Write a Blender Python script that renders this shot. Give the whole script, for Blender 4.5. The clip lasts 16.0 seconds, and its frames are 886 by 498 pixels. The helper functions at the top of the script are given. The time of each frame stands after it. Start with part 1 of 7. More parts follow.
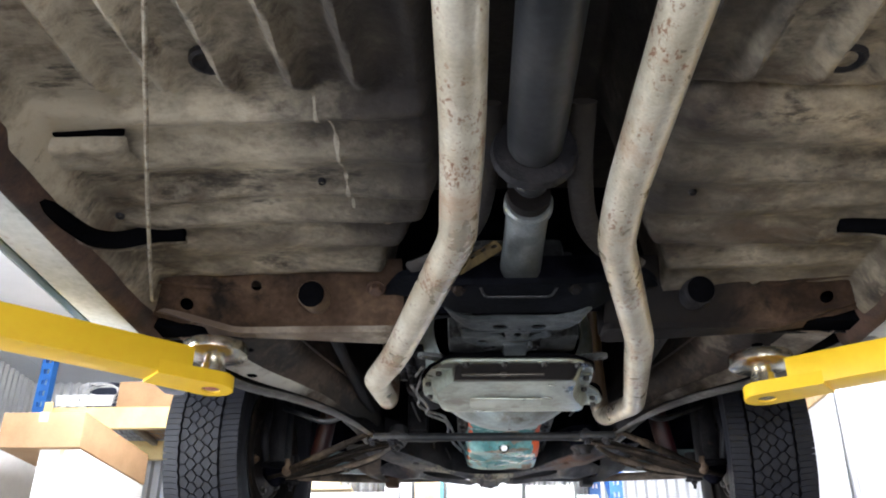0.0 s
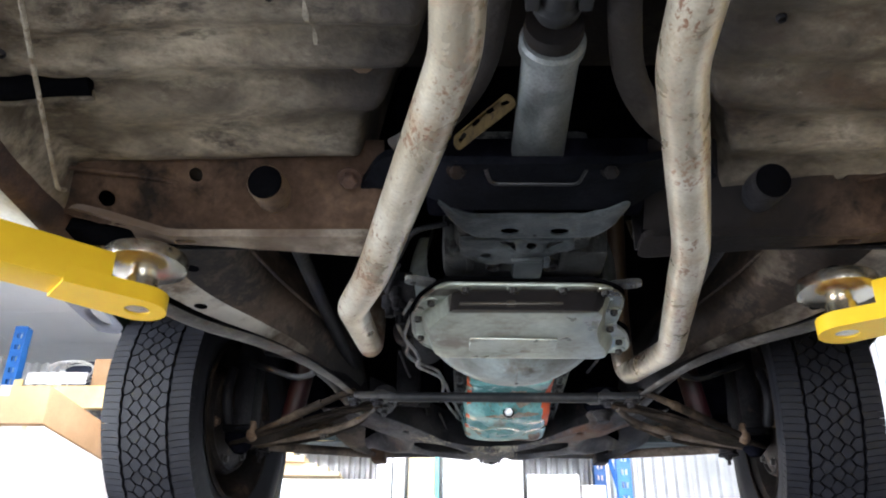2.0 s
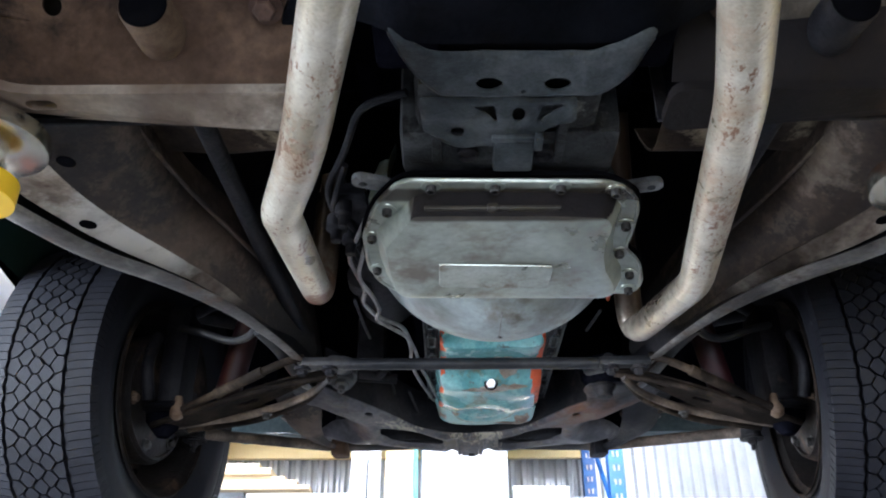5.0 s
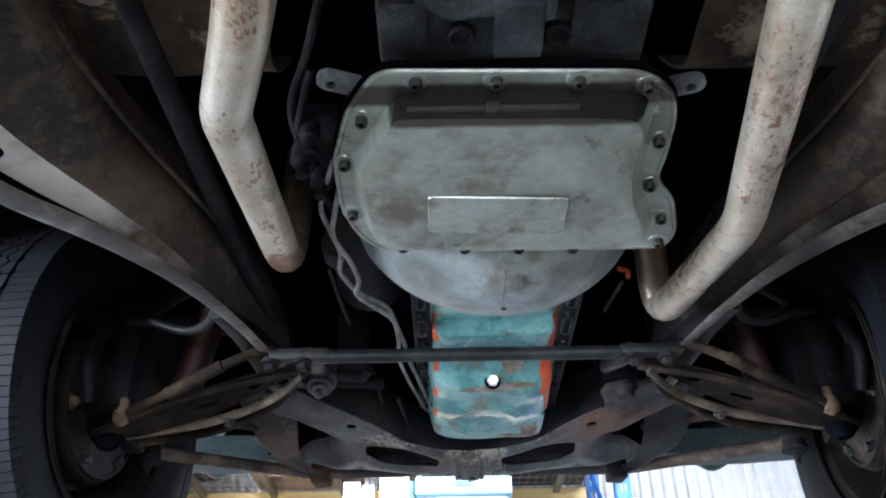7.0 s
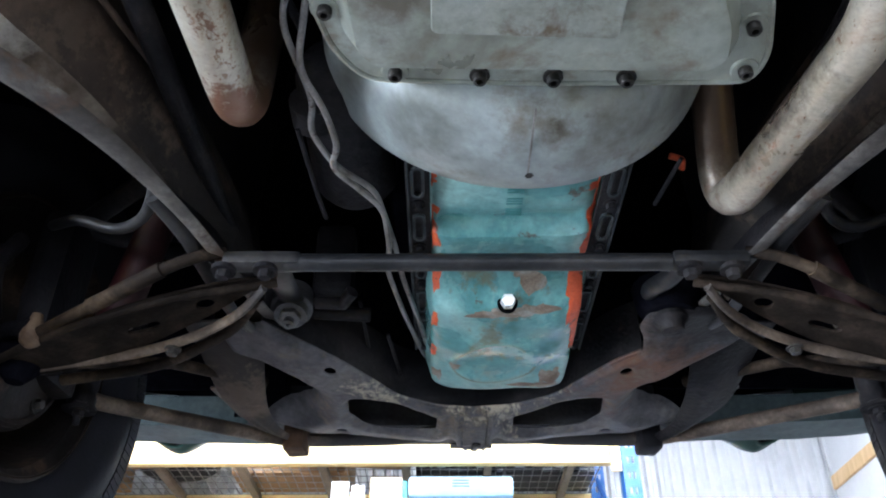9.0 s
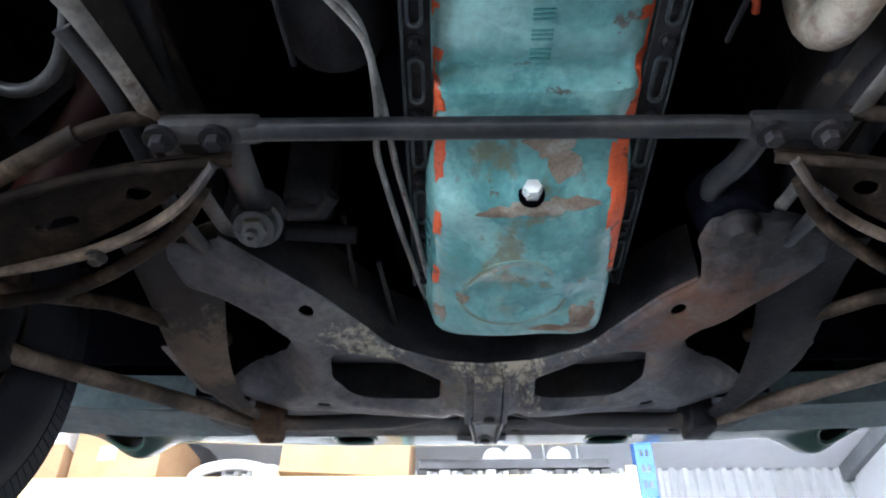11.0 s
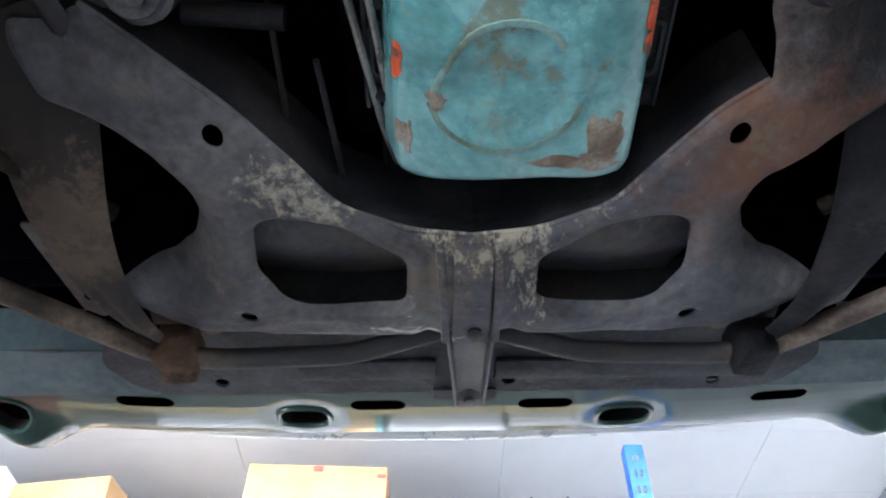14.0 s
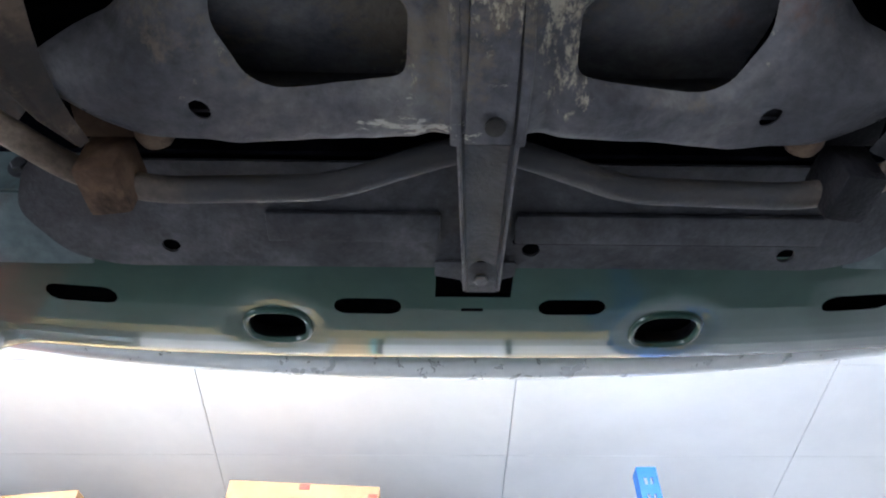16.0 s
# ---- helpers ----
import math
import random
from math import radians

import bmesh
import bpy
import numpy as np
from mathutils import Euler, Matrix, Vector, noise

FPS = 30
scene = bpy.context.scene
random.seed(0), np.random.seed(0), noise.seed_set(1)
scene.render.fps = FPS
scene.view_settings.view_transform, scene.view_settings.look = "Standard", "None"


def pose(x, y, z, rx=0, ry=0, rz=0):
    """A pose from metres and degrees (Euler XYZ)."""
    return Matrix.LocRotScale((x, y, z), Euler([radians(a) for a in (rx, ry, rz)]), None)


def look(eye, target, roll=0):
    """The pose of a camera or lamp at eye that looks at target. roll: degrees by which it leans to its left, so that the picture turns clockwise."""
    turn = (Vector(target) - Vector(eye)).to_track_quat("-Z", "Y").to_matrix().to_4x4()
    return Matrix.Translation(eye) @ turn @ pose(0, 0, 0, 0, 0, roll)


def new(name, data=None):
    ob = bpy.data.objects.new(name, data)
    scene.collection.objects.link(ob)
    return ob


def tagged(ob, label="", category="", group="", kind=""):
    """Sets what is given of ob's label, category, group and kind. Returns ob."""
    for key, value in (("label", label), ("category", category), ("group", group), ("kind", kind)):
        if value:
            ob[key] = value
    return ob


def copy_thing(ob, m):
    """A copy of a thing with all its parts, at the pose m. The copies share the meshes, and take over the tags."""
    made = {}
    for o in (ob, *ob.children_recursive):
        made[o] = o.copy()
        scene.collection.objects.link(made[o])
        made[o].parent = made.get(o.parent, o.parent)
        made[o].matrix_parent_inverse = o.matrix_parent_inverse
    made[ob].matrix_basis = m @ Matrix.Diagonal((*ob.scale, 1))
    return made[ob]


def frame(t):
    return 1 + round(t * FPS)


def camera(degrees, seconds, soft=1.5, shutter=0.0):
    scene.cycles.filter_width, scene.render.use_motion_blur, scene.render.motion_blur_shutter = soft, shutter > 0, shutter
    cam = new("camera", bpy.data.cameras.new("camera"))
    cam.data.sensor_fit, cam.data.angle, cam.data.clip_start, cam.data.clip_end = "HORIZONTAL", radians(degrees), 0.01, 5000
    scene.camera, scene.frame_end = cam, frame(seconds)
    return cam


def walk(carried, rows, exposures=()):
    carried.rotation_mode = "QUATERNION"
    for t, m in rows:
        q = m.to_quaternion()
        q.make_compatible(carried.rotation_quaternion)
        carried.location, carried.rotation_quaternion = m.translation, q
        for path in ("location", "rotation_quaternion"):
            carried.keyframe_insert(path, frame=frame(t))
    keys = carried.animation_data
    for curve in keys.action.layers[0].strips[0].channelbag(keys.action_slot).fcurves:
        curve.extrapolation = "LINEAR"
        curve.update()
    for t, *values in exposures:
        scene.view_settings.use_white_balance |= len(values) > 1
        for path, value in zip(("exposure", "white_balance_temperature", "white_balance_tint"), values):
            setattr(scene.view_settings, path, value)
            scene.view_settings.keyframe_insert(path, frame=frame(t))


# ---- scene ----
cam = camera(55.8, 16.0, soft=2.0)
METRES, EYE, TILT, LEAN, TURN = 2.5, 1.25, 27.0, 0.0, 1.65
ROWS = [
    (0.0, 0.0, 0.0, 0.0, 0.0, 0.0, -0.0),
    (0.5, 0.0036, 0.0383, -0.0212, -0.07, -0.47, -0.26),
    (1.0, 0.0055, 0.0744, -0.0372, -0.36, -0.15, -0.69),
    (1.5, 0.0077, 0.1065, -0.0504, -0.26, 0.44, -0.53),
    (2.0, 0.0045, 0.1427, -0.07, 0.03, 0.03, -0.71),
    (2.5, 0.0064, 0.173, -0.085, -0.47, -0.25, -0.69),
    (3.0, 0.0106, 0.1911, -0.0946, -0.72, -1.56, -0.41),
    (3.5, 0.0164, 0.2075, -0.1016, -1.28, -1.68, -0.49),
    (6.0, 0.019, 0.3345, -0.1707, -0.97, 4.7, -0.41),
    (6.5, 0.0213, 0.3553, -0.1854, -1.41, 5.48, -0.3),
    (7.0, 0.0228, 0.3771, -0.1989, -1.27, 6.24, 0.17),
    (7.5, 0.021, 0.4133, -0.2127, -1.62, 6.25, 0.0),
    (8.0, 0.0208, 0.4482, -0.2297, -1.53, 6.35, -0.25),
    (8.5, 0.022, 0.4751, -0.241, -1.26, 7.29, -0.21),
    (9.0, 0.0231, 0.5038, -0.2577, -1.51, 7.59, -0.6),
    (9.5, 0.026, 0.5347, -0.274, -1.68, 8.16, -0.52),
    (10.0, 0.0254, 0.5616, -0.2933, -1.2, 9.71, -0.32),
    (12.5, 0.0274, 0.6979, -0.3597, -1.98, 14.42, -0.28),
    (13.0, 0.03, 0.7192, -0.3694, -2.19, 15.38, -0.23),
    (13.5, 0.031, 0.7395, -0.3834, -1.61, 17.06, -0.08),
    (14.0, 0.0348, 0.7679, -0.3955, -2.5, 18.51, 0.19),
    (14.5, 0.0357, 0.8021, -0.4154, -3.0, 18.57, -0.41),
    (15.0, 0.0337, 0.8264, -0.4288, -2.3, 19.03, -0.44),
    (15.5, 0.0372, 0.8552, -0.4433, -2.94, 21.75, -0.22),
    (16.0, 0.0368, 0.8828, -0.4564, -2.94, 22.7, -0.71),
]
walk(cam, [(t, pose(-0.073, 0, EYE, TILT, LEAN, TURN) @ pose(METRES * x, METRES * y, METRES * z, 90 + pitch, roll, yaw)) for t, x, y, z, yaw, pitch, roll in ROWS],
     exposures=[(0, -0.08, 6400, 14), (2.5, -0.04, 6250, 14), (6, -0.06, 5800, 14), (9, -0.08, 5900, 14), (12, 0.04, 5980, 13), (14, 0.16, 6000, 13), (15, 0.1, 6000, 13), (16, 0.02, 6000, 13)])

# ---- daylight ----
world = bpy.data.worlds.new("workshop_sky")
scene.world = world
world.use_nodes = True
wn = world.node_tree
sky = wn.nodes.new("ShaderNodeTexSky")
sky.sky_type, sky.sun_disc = "NISHITA", False
sky.sun_elevation, sky.sun_rotation = radians(50), radians(215)
wn.links.new(sky.outputs[0], wn.nodes["Background"].inputs[0])
wn.nodes["Background"].inputs[1].default_value = 0.12


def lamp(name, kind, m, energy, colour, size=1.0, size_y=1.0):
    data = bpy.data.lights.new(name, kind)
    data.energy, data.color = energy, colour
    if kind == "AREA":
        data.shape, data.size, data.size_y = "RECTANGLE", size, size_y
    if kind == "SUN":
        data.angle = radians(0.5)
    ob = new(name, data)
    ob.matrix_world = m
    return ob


lamp("sun", "SUN", look((0, 0, 0), (0.45, -0.62, -0.9)), 3.0, (1.0, 0.95, 0.88))
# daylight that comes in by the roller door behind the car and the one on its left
lamp("door_daylight_rear", "AREA", look((0.2, -4.3, 1.5), (0.2, 6.0, 1.9)), 300.0, (0.93, 0.97, 1.0), 4.0, 2.7)
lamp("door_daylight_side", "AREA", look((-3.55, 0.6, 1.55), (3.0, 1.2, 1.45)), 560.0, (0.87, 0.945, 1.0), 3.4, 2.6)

# ---- materials ----
MATS = {}


def material(name, ramp, scale=8.0, rough=0.6, metal=0.0, bump=0.15, spots=None, fine=None, coat=0.0, stretch=(1, 1, 1), rough_spread=0.12, spots2=None, vary=0.0, spec=0.5, grit=0.55):
    """A surface with large patches (ramp), fine grain, and optional spots: (colour, scale, threshold, softness)."""
    if name in MATS:
        return MATS[name]
    m = bpy.data.materials.new(name)
    m.use_nodes = True
    nt = m.node_tree
    n, l = nt.nodes, nt.links
    b = n["Principled BSDF"]
    tc = n.new("ShaderNodeTexCoord")
    mp = n.new("ShaderNodeMapping")
    mp.inputs["Scale"].default_value = stretch
    l.new(tc.outputs["Object"], mp.inputs[0])

    def tex(s, detail=6.0, dist=0.0, r=0.6):
        t = n.new("ShaderNodeTexNoise")
        t.inputs["Scale"].default_value, t.inputs["Detail"].default_value = s, detail
        t.inputs["Roughness"].default_value, t.inputs["Distortion"].default_value = r, dist
        l.new(mp.outputs[0], t.inputs["Vector"])
        return t

    big = tex(scale, 7.0, 0.4)
    cr = n.new("ShaderNodeValToRGB")
    els = cr.color_ramp.elements
    while len(els) < len(ramp):
        els.new(0.5)
    for i, c in enumerate(ramp):
        els[i].position = 0.36 + 0.28 * i / max(1, len(ramp) - 1)
        els[i].color = (*c, 1)
    l.new(big.outputs[0], cr.inputs[0])
    col = cr.outputs[0]
    grain = tex(fine or scale * 14, 4.0)
    mx = n.new("ShaderNodeMix")
    mx.data_type, mx.blend_type = "RGBA", "OVERLAY"
    mx.inputs[0].default_value = grit
    l.new(col, mx.inputs[6])
    l.new(grain.outputs[0], mx.inputs[7])
    col = mx.outputs[2]
    for sp in (spots, spots2):
        if not sp:
            continue
        c, s, th, so = sp
        t = tex(s, 9.0, 0.3, 0.7)
        r = n.new("ShaderNodeMapRange")
        r.inputs["From Min"].default_value, r.inputs["From Max"].default_value = th, th + so
        l.new(t.outputs[0], r.inputs["Value"])
        k = n.new("ShaderNodeMix")
        k.data_type = "RGBA"
        l.new(r.outputs[0], k.inputs[0])
        l.new(col, k.inputs[6])
        k.inputs[7].default_value = (*c, 1)
        col = k.outputs[2]
    if vary:
        oi = n.new("ShaderNodeObjectInfo")
        hs = n.new("ShaderNodeHueSaturation")
        r = n.new("ShaderNodeMapRange")
        r.inputs["To Min"].default_value, r.inputs["To Max"].default_value = 1 - vary, 1 + vary
        l.new(oi.outputs["Random"], r.inputs["Value"])
        l.new(r.outputs[0], hs.inputs["Value"])
        l.new(col, hs.inputs["Color"])
        col = hs.outputs[0]
    l.new(col, b.inputs["Base Color"])
    rr = n.new("ShaderNodeMapRange")
    rr.inputs["To Min"].default_value, rr.inputs["To Max"].default_value = rough - rough_spread, min(1, rough + rough_spread)
    l.new(big.outputs[0], rr.inputs["Value"])
    l.new(rr.outputs[0], b.inputs["Roughness"])
    b.inputs["Metallic"].default_value = metal
    b.inputs["Specular IOR Level"].default_value = spec
    b.inputs["Coat Weight"].default_value = coat
    b.inputs["Coat Roughness"].default_value = 0.04
    if bump:
        bp = n.new("ShaderNodeBump")
        bp.inputs["Strength"].default_value, bp.inputs["Distance"].default_value = bump, 0.004
        add = n.new("ShaderNodeMath")
        l.new(big.outputs[0], add.inputs[0])
        l.new(grain.outputs[0], add.inputs[1])
        l.new(add.outputs[0], bp.inputs["Height"])
        l.new(bp.outputs[0], b.inputs["Normal"])
    MATS[name] = m
    return m


def ragged_band(m, centre, width, colour, axis=0, amount=0.92, soft=0.07, ragged=0.3, scale=7.0):
    """A band of colour spread along a line x = centre (or y, with axis 1), ragged at its edges; for stains, paint and
    painted shade.
    """
    nt = m.node_tree
    n, l = nt.nodes, nt.links
    b = n["Principled BSDF"]
    old = b.inputs["Base Color"].links[0].from_socket
    tc = n.new("ShaderNodeTexCoord")
    sx = n.new("ShaderNodeSeparateXYZ")
    l.new(tc.outputs["Object"], sx.inputs[0])
    nz = n.new("ShaderNodeTexNoise")
    nz.inputs["Scale"].default_value, nz.inputs["Detail"].default_value = scale, 9.0
    l.new(tc.outputs["Object"], nz.inputs["Vector"])
    sub = n.new("ShaderNodeMath")
    sub.operation = "SUBTRACT"
    l.new(sx.outputs[axis], sub.inputs[0])
    sub.inputs[1].default_value = centre
    ab = n.new("ShaderNodeMath")
    ab.operation = "ABSOLUTE"
    l.new(sub.outputs[0], ab.inputs[0])
    ad = n.new("ShaderNodeMath")
    ad.operation = "MULTIPLY_ADD"
    l.new(nz.outputs[0], ad.inputs[0])
    ad.inputs[1].default_value = ragged
    l.new(ab.outputs[0], ad.inputs[2])
    mr = n.new("ShaderNodeMapRange")
    mr.inputs["From Min"].default_value, mr.inputs["From Max"].default_value = width + ragged / 2 - soft, width + ragged / 2 + soft
    mr.inputs["To Min"].default_value, mr.inputs["To Max"].default_value = amount, 0.0
    l.new(ad.outputs[0], mr.inputs["Value"])
    k = n.new("ShaderNodeMix")
    k.data_type = "RGBA"
    l.new(mr.outputs[0], k.inputs[0])
    l.new(old, k.inputs[6])
    k.inputs[7].default_value = (*colour, 1)
    l.new(k.outputs[2], b.inputs["Base Color"])


def mottling(m, colour, big=6.0, fine=60.0, cover=0.5, amount=0.9, stretch=(1, 1, 1), edge=0.06, weight=1.3, near=None):
    """Ragged small marks that gather in clusters: fine noise lets them through where a coarse one is high. Serves for
    wear, rust and stains, and for patches of painted light and shade.
    """
    nt = m.node_tree
    n, l = nt.nodes, nt.links
    b = n["Principled BSDF"]
    old = b.inputs["Base Color"].links[0].from_socket
    tc = n.new("ShaderNodeTexCoord")
    mp = n.new("ShaderNodeMapping")
    mp.inputs["Scale"].default_value = stretch
    l.new(tc.outputs["Object"], mp.inputs[0])
    vals = []
    for s, d, r in ((big, 3.0, 0.5), (fine, 8.0, 0.72)):
        t = n.new("ShaderNodeTexNoise")
        t.inputs["Scale"].default_value, t.inputs["Detail"].default_value, t.inputs["Roughness"].default_value = s, d, r
        l.new(mp.outputs[0], t.inputs["Vector"])
        vals.append(t)
    ad = n.new("ShaderNodeMath")
    ad.operation = "MULTIPLY_ADD"
    l.new(vals[0].outputs[0], ad.inputs[0])
    ad.inputs[1].default_value = weight
    l.new(vals[1].outputs[0], ad.inputs[2])
    th = 0.5 * weight + 0.83 - 0.5 * cover
    value = ad.outputs[0]
    if near:
        at, per_metre = near
        ds = n.new("ShaderNodeVectorMath")
        ds.operation = "DISTANCE"
        l.new(tc.outputs["Object"], ds.inputs[0])
        ds.inputs[1].default_value = at
        fall = n.new("ShaderNodeMath")
        fall.operation = "MULTIPLY_ADD"
        l.new(ds.outputs["Value"], fall.inputs[0])
        fall.inputs[1].default_value = -per_metre
        l.new(value, fall.inputs[2])
        value = fall.outputs[0]
    mr = n.new("ShaderNodeMapRange")
    mr.inputs["From Min"].default_value, mr.inputs["From Max"].default_value = th, th + edge
    mr.inputs["To Max"].default_value = amount
    l.new(value, mr.inputs["Value"])
    k = n.new("ShaderNodeMix")
    k.data_type = "RGBA"
    l.new(mr.outputs[0], k.inputs[0])
    l.new(old, k.inputs[6])
    k.inputs[7].default_value = (*colour, 1)
    l.new(k.outputs[2], b.inputs["Base Color"])


UNDERSEAL = material("dusty_underseal", [(0.05, 0.039, 0.03), (0.165, 0.138, 0.104), (0.34, 0.292, 0.222)], 5.0, 0.72, 0, 0.8, ((0.04, 0.031, 0.026), 5.0, 0.56, 0.12), stretch=(0.9, 1.25, 1), spots2=((0.36, 0.32, 0.26), 24.0, 0.66, 0.08), spec=0.25)
mottling(UNDERSEAL, (0.045, 0.032, 0.025), 3.0, 34.0, 0.4, 0.65, (0.8, 1.3, 1), 0.2)
mottling(UNDERSEAL, (0.13, 0.08, 0.05), 4.0, 18.0, 0.3, 0.5, (1, 1, 1), 0.25)


# Paler towards both sides: light from the sides put into the underseal colour
mottling(UNDERSEAL, (0.44, 0.38, 0.29), 5.0, 26.0, 1.4, 0.85, (0.8, 1.4, 1), 0.35, 1.3, ((-0.68, 0.9, 1.93), 0.9))
mottling(UNDERSEAL, (0.44, 0.36, 0.25), 5.0, 26.0, 1.3, 0.82, (0.8, 1.4, 1), 0.35, 1.3, ((0.6, 0.85, 1.93), 0.9))
mottling(UNDERSEAL, (0.09, 0.058, 0.038), 3.5, 20.0, 0.42, 0.7, (0.7, 1.5, 1), 0.2)
mottling(UNDERSEAL, (0.018, 0.014, 0.012), 5.0, 30.0, 0.3, 0.8, (0.6, 2.0, 1), 0.15)
# Oil along the tunnel, widened to paint in the dimmer middle
ragged_band(UNDERSEAL, 0.02, 0.27, (0.014, 0.012, 0.013), 0, 0.92, 0.12)
GRIME = material("oily_grime", [(0.006, 0.006, 0.0075), (0.0145, 0.014, 0.0165), (0.033, 0.03, 0.031)], 9.0, 0.5, 0, 0.45, ((0.065, 0.046, 0.034), 16.0, 0.62, 0.1), spec=0.12)
RUST = material("rusty_brown_steel", [(0.024, 0.014, 0.0095), (0.06, 0.036, 0.024), (0.115, 0.074, 0.05)], 6.0, 0.72, 0, 0.45, ((0.3, 0.24, 0.17), 9.0, 0.67, 0.1), spots2=((0.012, 0.009, 0.008), 8.0, 0.54, 0.12), spec=0.12)
# Near-black from about x = -0.15 to 0.47
ragged_band(RUST, 0.16, 0.31, (0.01, 0.0095, 0.0105))
RUST_DARK = material("dark_rust", [(0.02, 0.01, 0.007), (0.05, 0.024, 0.015), (0.08, 0.042, 0.027)], 12.0, 0.75, 0, 0.4)
RAILMAT = material("weathered_grey_underbody", [(0.08, 0.06, 0.046), (0.24, 0.2, 0.165), (0.45, 0.4, 0.33)], 7.0, 0.6, 0, 0.35, ((0.09, 0.055, 0.036), 9.0, 0.55, 0.12), spec=0.15)
ragged_band(RAILMAT, 1.5, 0.05, (0.12, 0.085, 0.062), 1, 0.75, 0.03)
# Paler patch on the left rail's bottom
mottling(RAILMAT, (0.62, 0.6, 0.55), 5.0, 20.0, 1.5, 0.85, (1, 1, 1), 0.3, 1.0, ((-0.55, 1.84, 1.85), 3.0))
# Near-black round the middle, and forward of about y = 2
ragged_band(RAILMAT, 0.1, 0.34, (0.014, 0.012, 0.012), 0, 0.9, 0.07)
ragged_band(RAILMAT, 2.35, 0.33, (0.02, 0.015, 0.013), 1, 0.9, 0.08)
FLANGE = material("worn_bright_flange", [(0.04, 0.035, 0.032), (0.1, 0.092, 0.084), (0.27, 0.255, 0.23)], 8.0, 0.45, 0.1, 0.3, ((0.05, 0.032, 0.023), 8.0, 0.55, 0.1))
RAIL_BROWN = material("brown_rail_side", [(0.014, 0.009, 0.007), (0.038, 0.024, 0.0165), (0.085, 0.057, 0.04)], 5.0, 0.7, 0, 0.4, ((0.01, 0.0085, 0.0085), 8.0, 0.56, 0.12))
mottling(RAIL_BROWN, (0.24, 0.195, 0.145), 6.0, 28.0, 1.0, 0.8, (1, 1, 1), 0.18, 1.2, ((-0.44, 1.74, 1.9), 2.6))
mottling(RAIL_BROWN, (0.2, 0.16, 0.12), 6.0, 28.0, 0.75, 0.75, (1, 1, 1), 0.18, 1.2, ((0.45, 1.74, 1.9), 2.6))
BLACK_PAINT = material("dull_black_paint", [(0.002, 0.0023, 0.003), (0.0035, 0.004, 0.0058), (0.0065, 0.007, 0.01)], 9.0, 0.55, 0, 0.25, spec=0.03)
# Brown rail turns near-black forward of about y = 2.05
ragged_band(RAIL_BROWN, 2.35, 0.3, (0.009, 0.0075, 0.007), 1, 0.88, 0.08)
DRIP = material("faint_dry_runoff", [(0.2, 0.175, 0.14), (0.36, 0.325, 0.27)], 30.0, 0.8, 0, 0.3, ((0.15, 0.12, 0.09), 26.0, 0.48, 0.1), spec=0.2)
CHALK = material("dried_pale_drip", [(0.24, 0.205, 0.155), (0.42, 0.38, 0.31)], 30.0, 0.8, 0, 0.3, ((0.18, 0.14, 0.1), 40.0, 0.5, 0.1), spec=0.2)
TOE = material("peeling_toe_board", [(0.022, 0.016, 0.013), (0.065, 0.046, 0.034), (0.13, 0.097, 0.07)], 6.0, 0.7, 0, 0.5, ((0.4, 0.33, 0.23), 7.0, 0.54, 0.1), spec=0.2)
mottling(RAIL_BROWN, (0.17, 0.12, 0.085), 5.0, 28.0, 0.36, 0.6, (1, 1, 1), 0.15)
mottling(RAIL_BROWN, (0.11, 0.08, 0.057), 9.0, 60.0, 0.55, 0.6, (1, 1, 1), 0.1)
mottling(RAIL_BROWN, (0.006, 0.005, 0.005), 7.0, 40.0, 0.5, 0.7, (1, 1, 1), 0.12)
mottling(FLANGE, (0.09, 0.055, 0.036), 6.0, 30.0, 0.4, 0.7, (1, 1, 1), 0.12)
BAR = material("weathered_brown_bar", [(0.034, 0.026, 0.021), (0.085, 0.065, 0.051), (0.19, 0.147, 0.113)], 12.0, 0.6, 0.0, 0.3, spec=0.2)
ragged_band(BAR, 0.0, 0.3, (0.045, 0.047, 0.053), 0, 0.85, 0.03, 0.06, 20.0)
ARM_DARK = material("oily_brown_steel", [(0.009, 0.007, 0.006), (0.02, 0.0155, 0.0125), (0.045, 0.033, 0.026)], 12.0, 0.75, 0, 0.4, spec=0.05)
KMAT = material("scuffed_dark_steel", [(0.055, 0.055, 0.063), (0.095, 0.094, 0.104), (0.15, 0.146, 0.147)], 6.0, 0.5, 0.0, 0.5, ((0.04, 0.039, 0.043), 5.0, 0.56, 0.12), spec=0.12)
mottling(KMAT, (0.15, 0.066, 0.036), 6.0, 22.0, 1.5, 0.8, (1, 1, 1), 0.3, 1.0, ((0.28, 2.63, 1.83), 3.0))
mottling(KMAT, (0.15, 0.125, 0.095), 5.0, 60.0, 0.66, 0.7, (1, 1, 1), 0.16, 1.3, ((0.02, 2.7, 1.83), 0.5))
mottling(KMAT, (0.4, 0.36, 0.28), 8.0, 95.0, 0.74, 0.75, (1.5, 0.8, 1), 0.12, 1.1, ((-0.03, 2.69, 1.83), 1.3))
mottling(KMAT, (0.52, 0.5, 0.44), 14.0, 45.0, 0.36, 0.7, (0.6, 1.4, 1), 0.05, 1.0, ((-0.05, 2.85, 1.83), 1.5))
mottling(KMAT, (0.42, 0.39, 0.31), 7.0, 70.0, 0.86, 0.75, (1, 1, 1), 0.14, 1.1, ((-0.17, 2.66, 1.83), 3.2))
mottling(KMAT, (0.4, 0.36, 0.28), 7.0, 70.0, 0.84, 0.75, (1, 1, 1), 0.14, 1.1, ((0.12, 2.67, 1.83), 3.6))
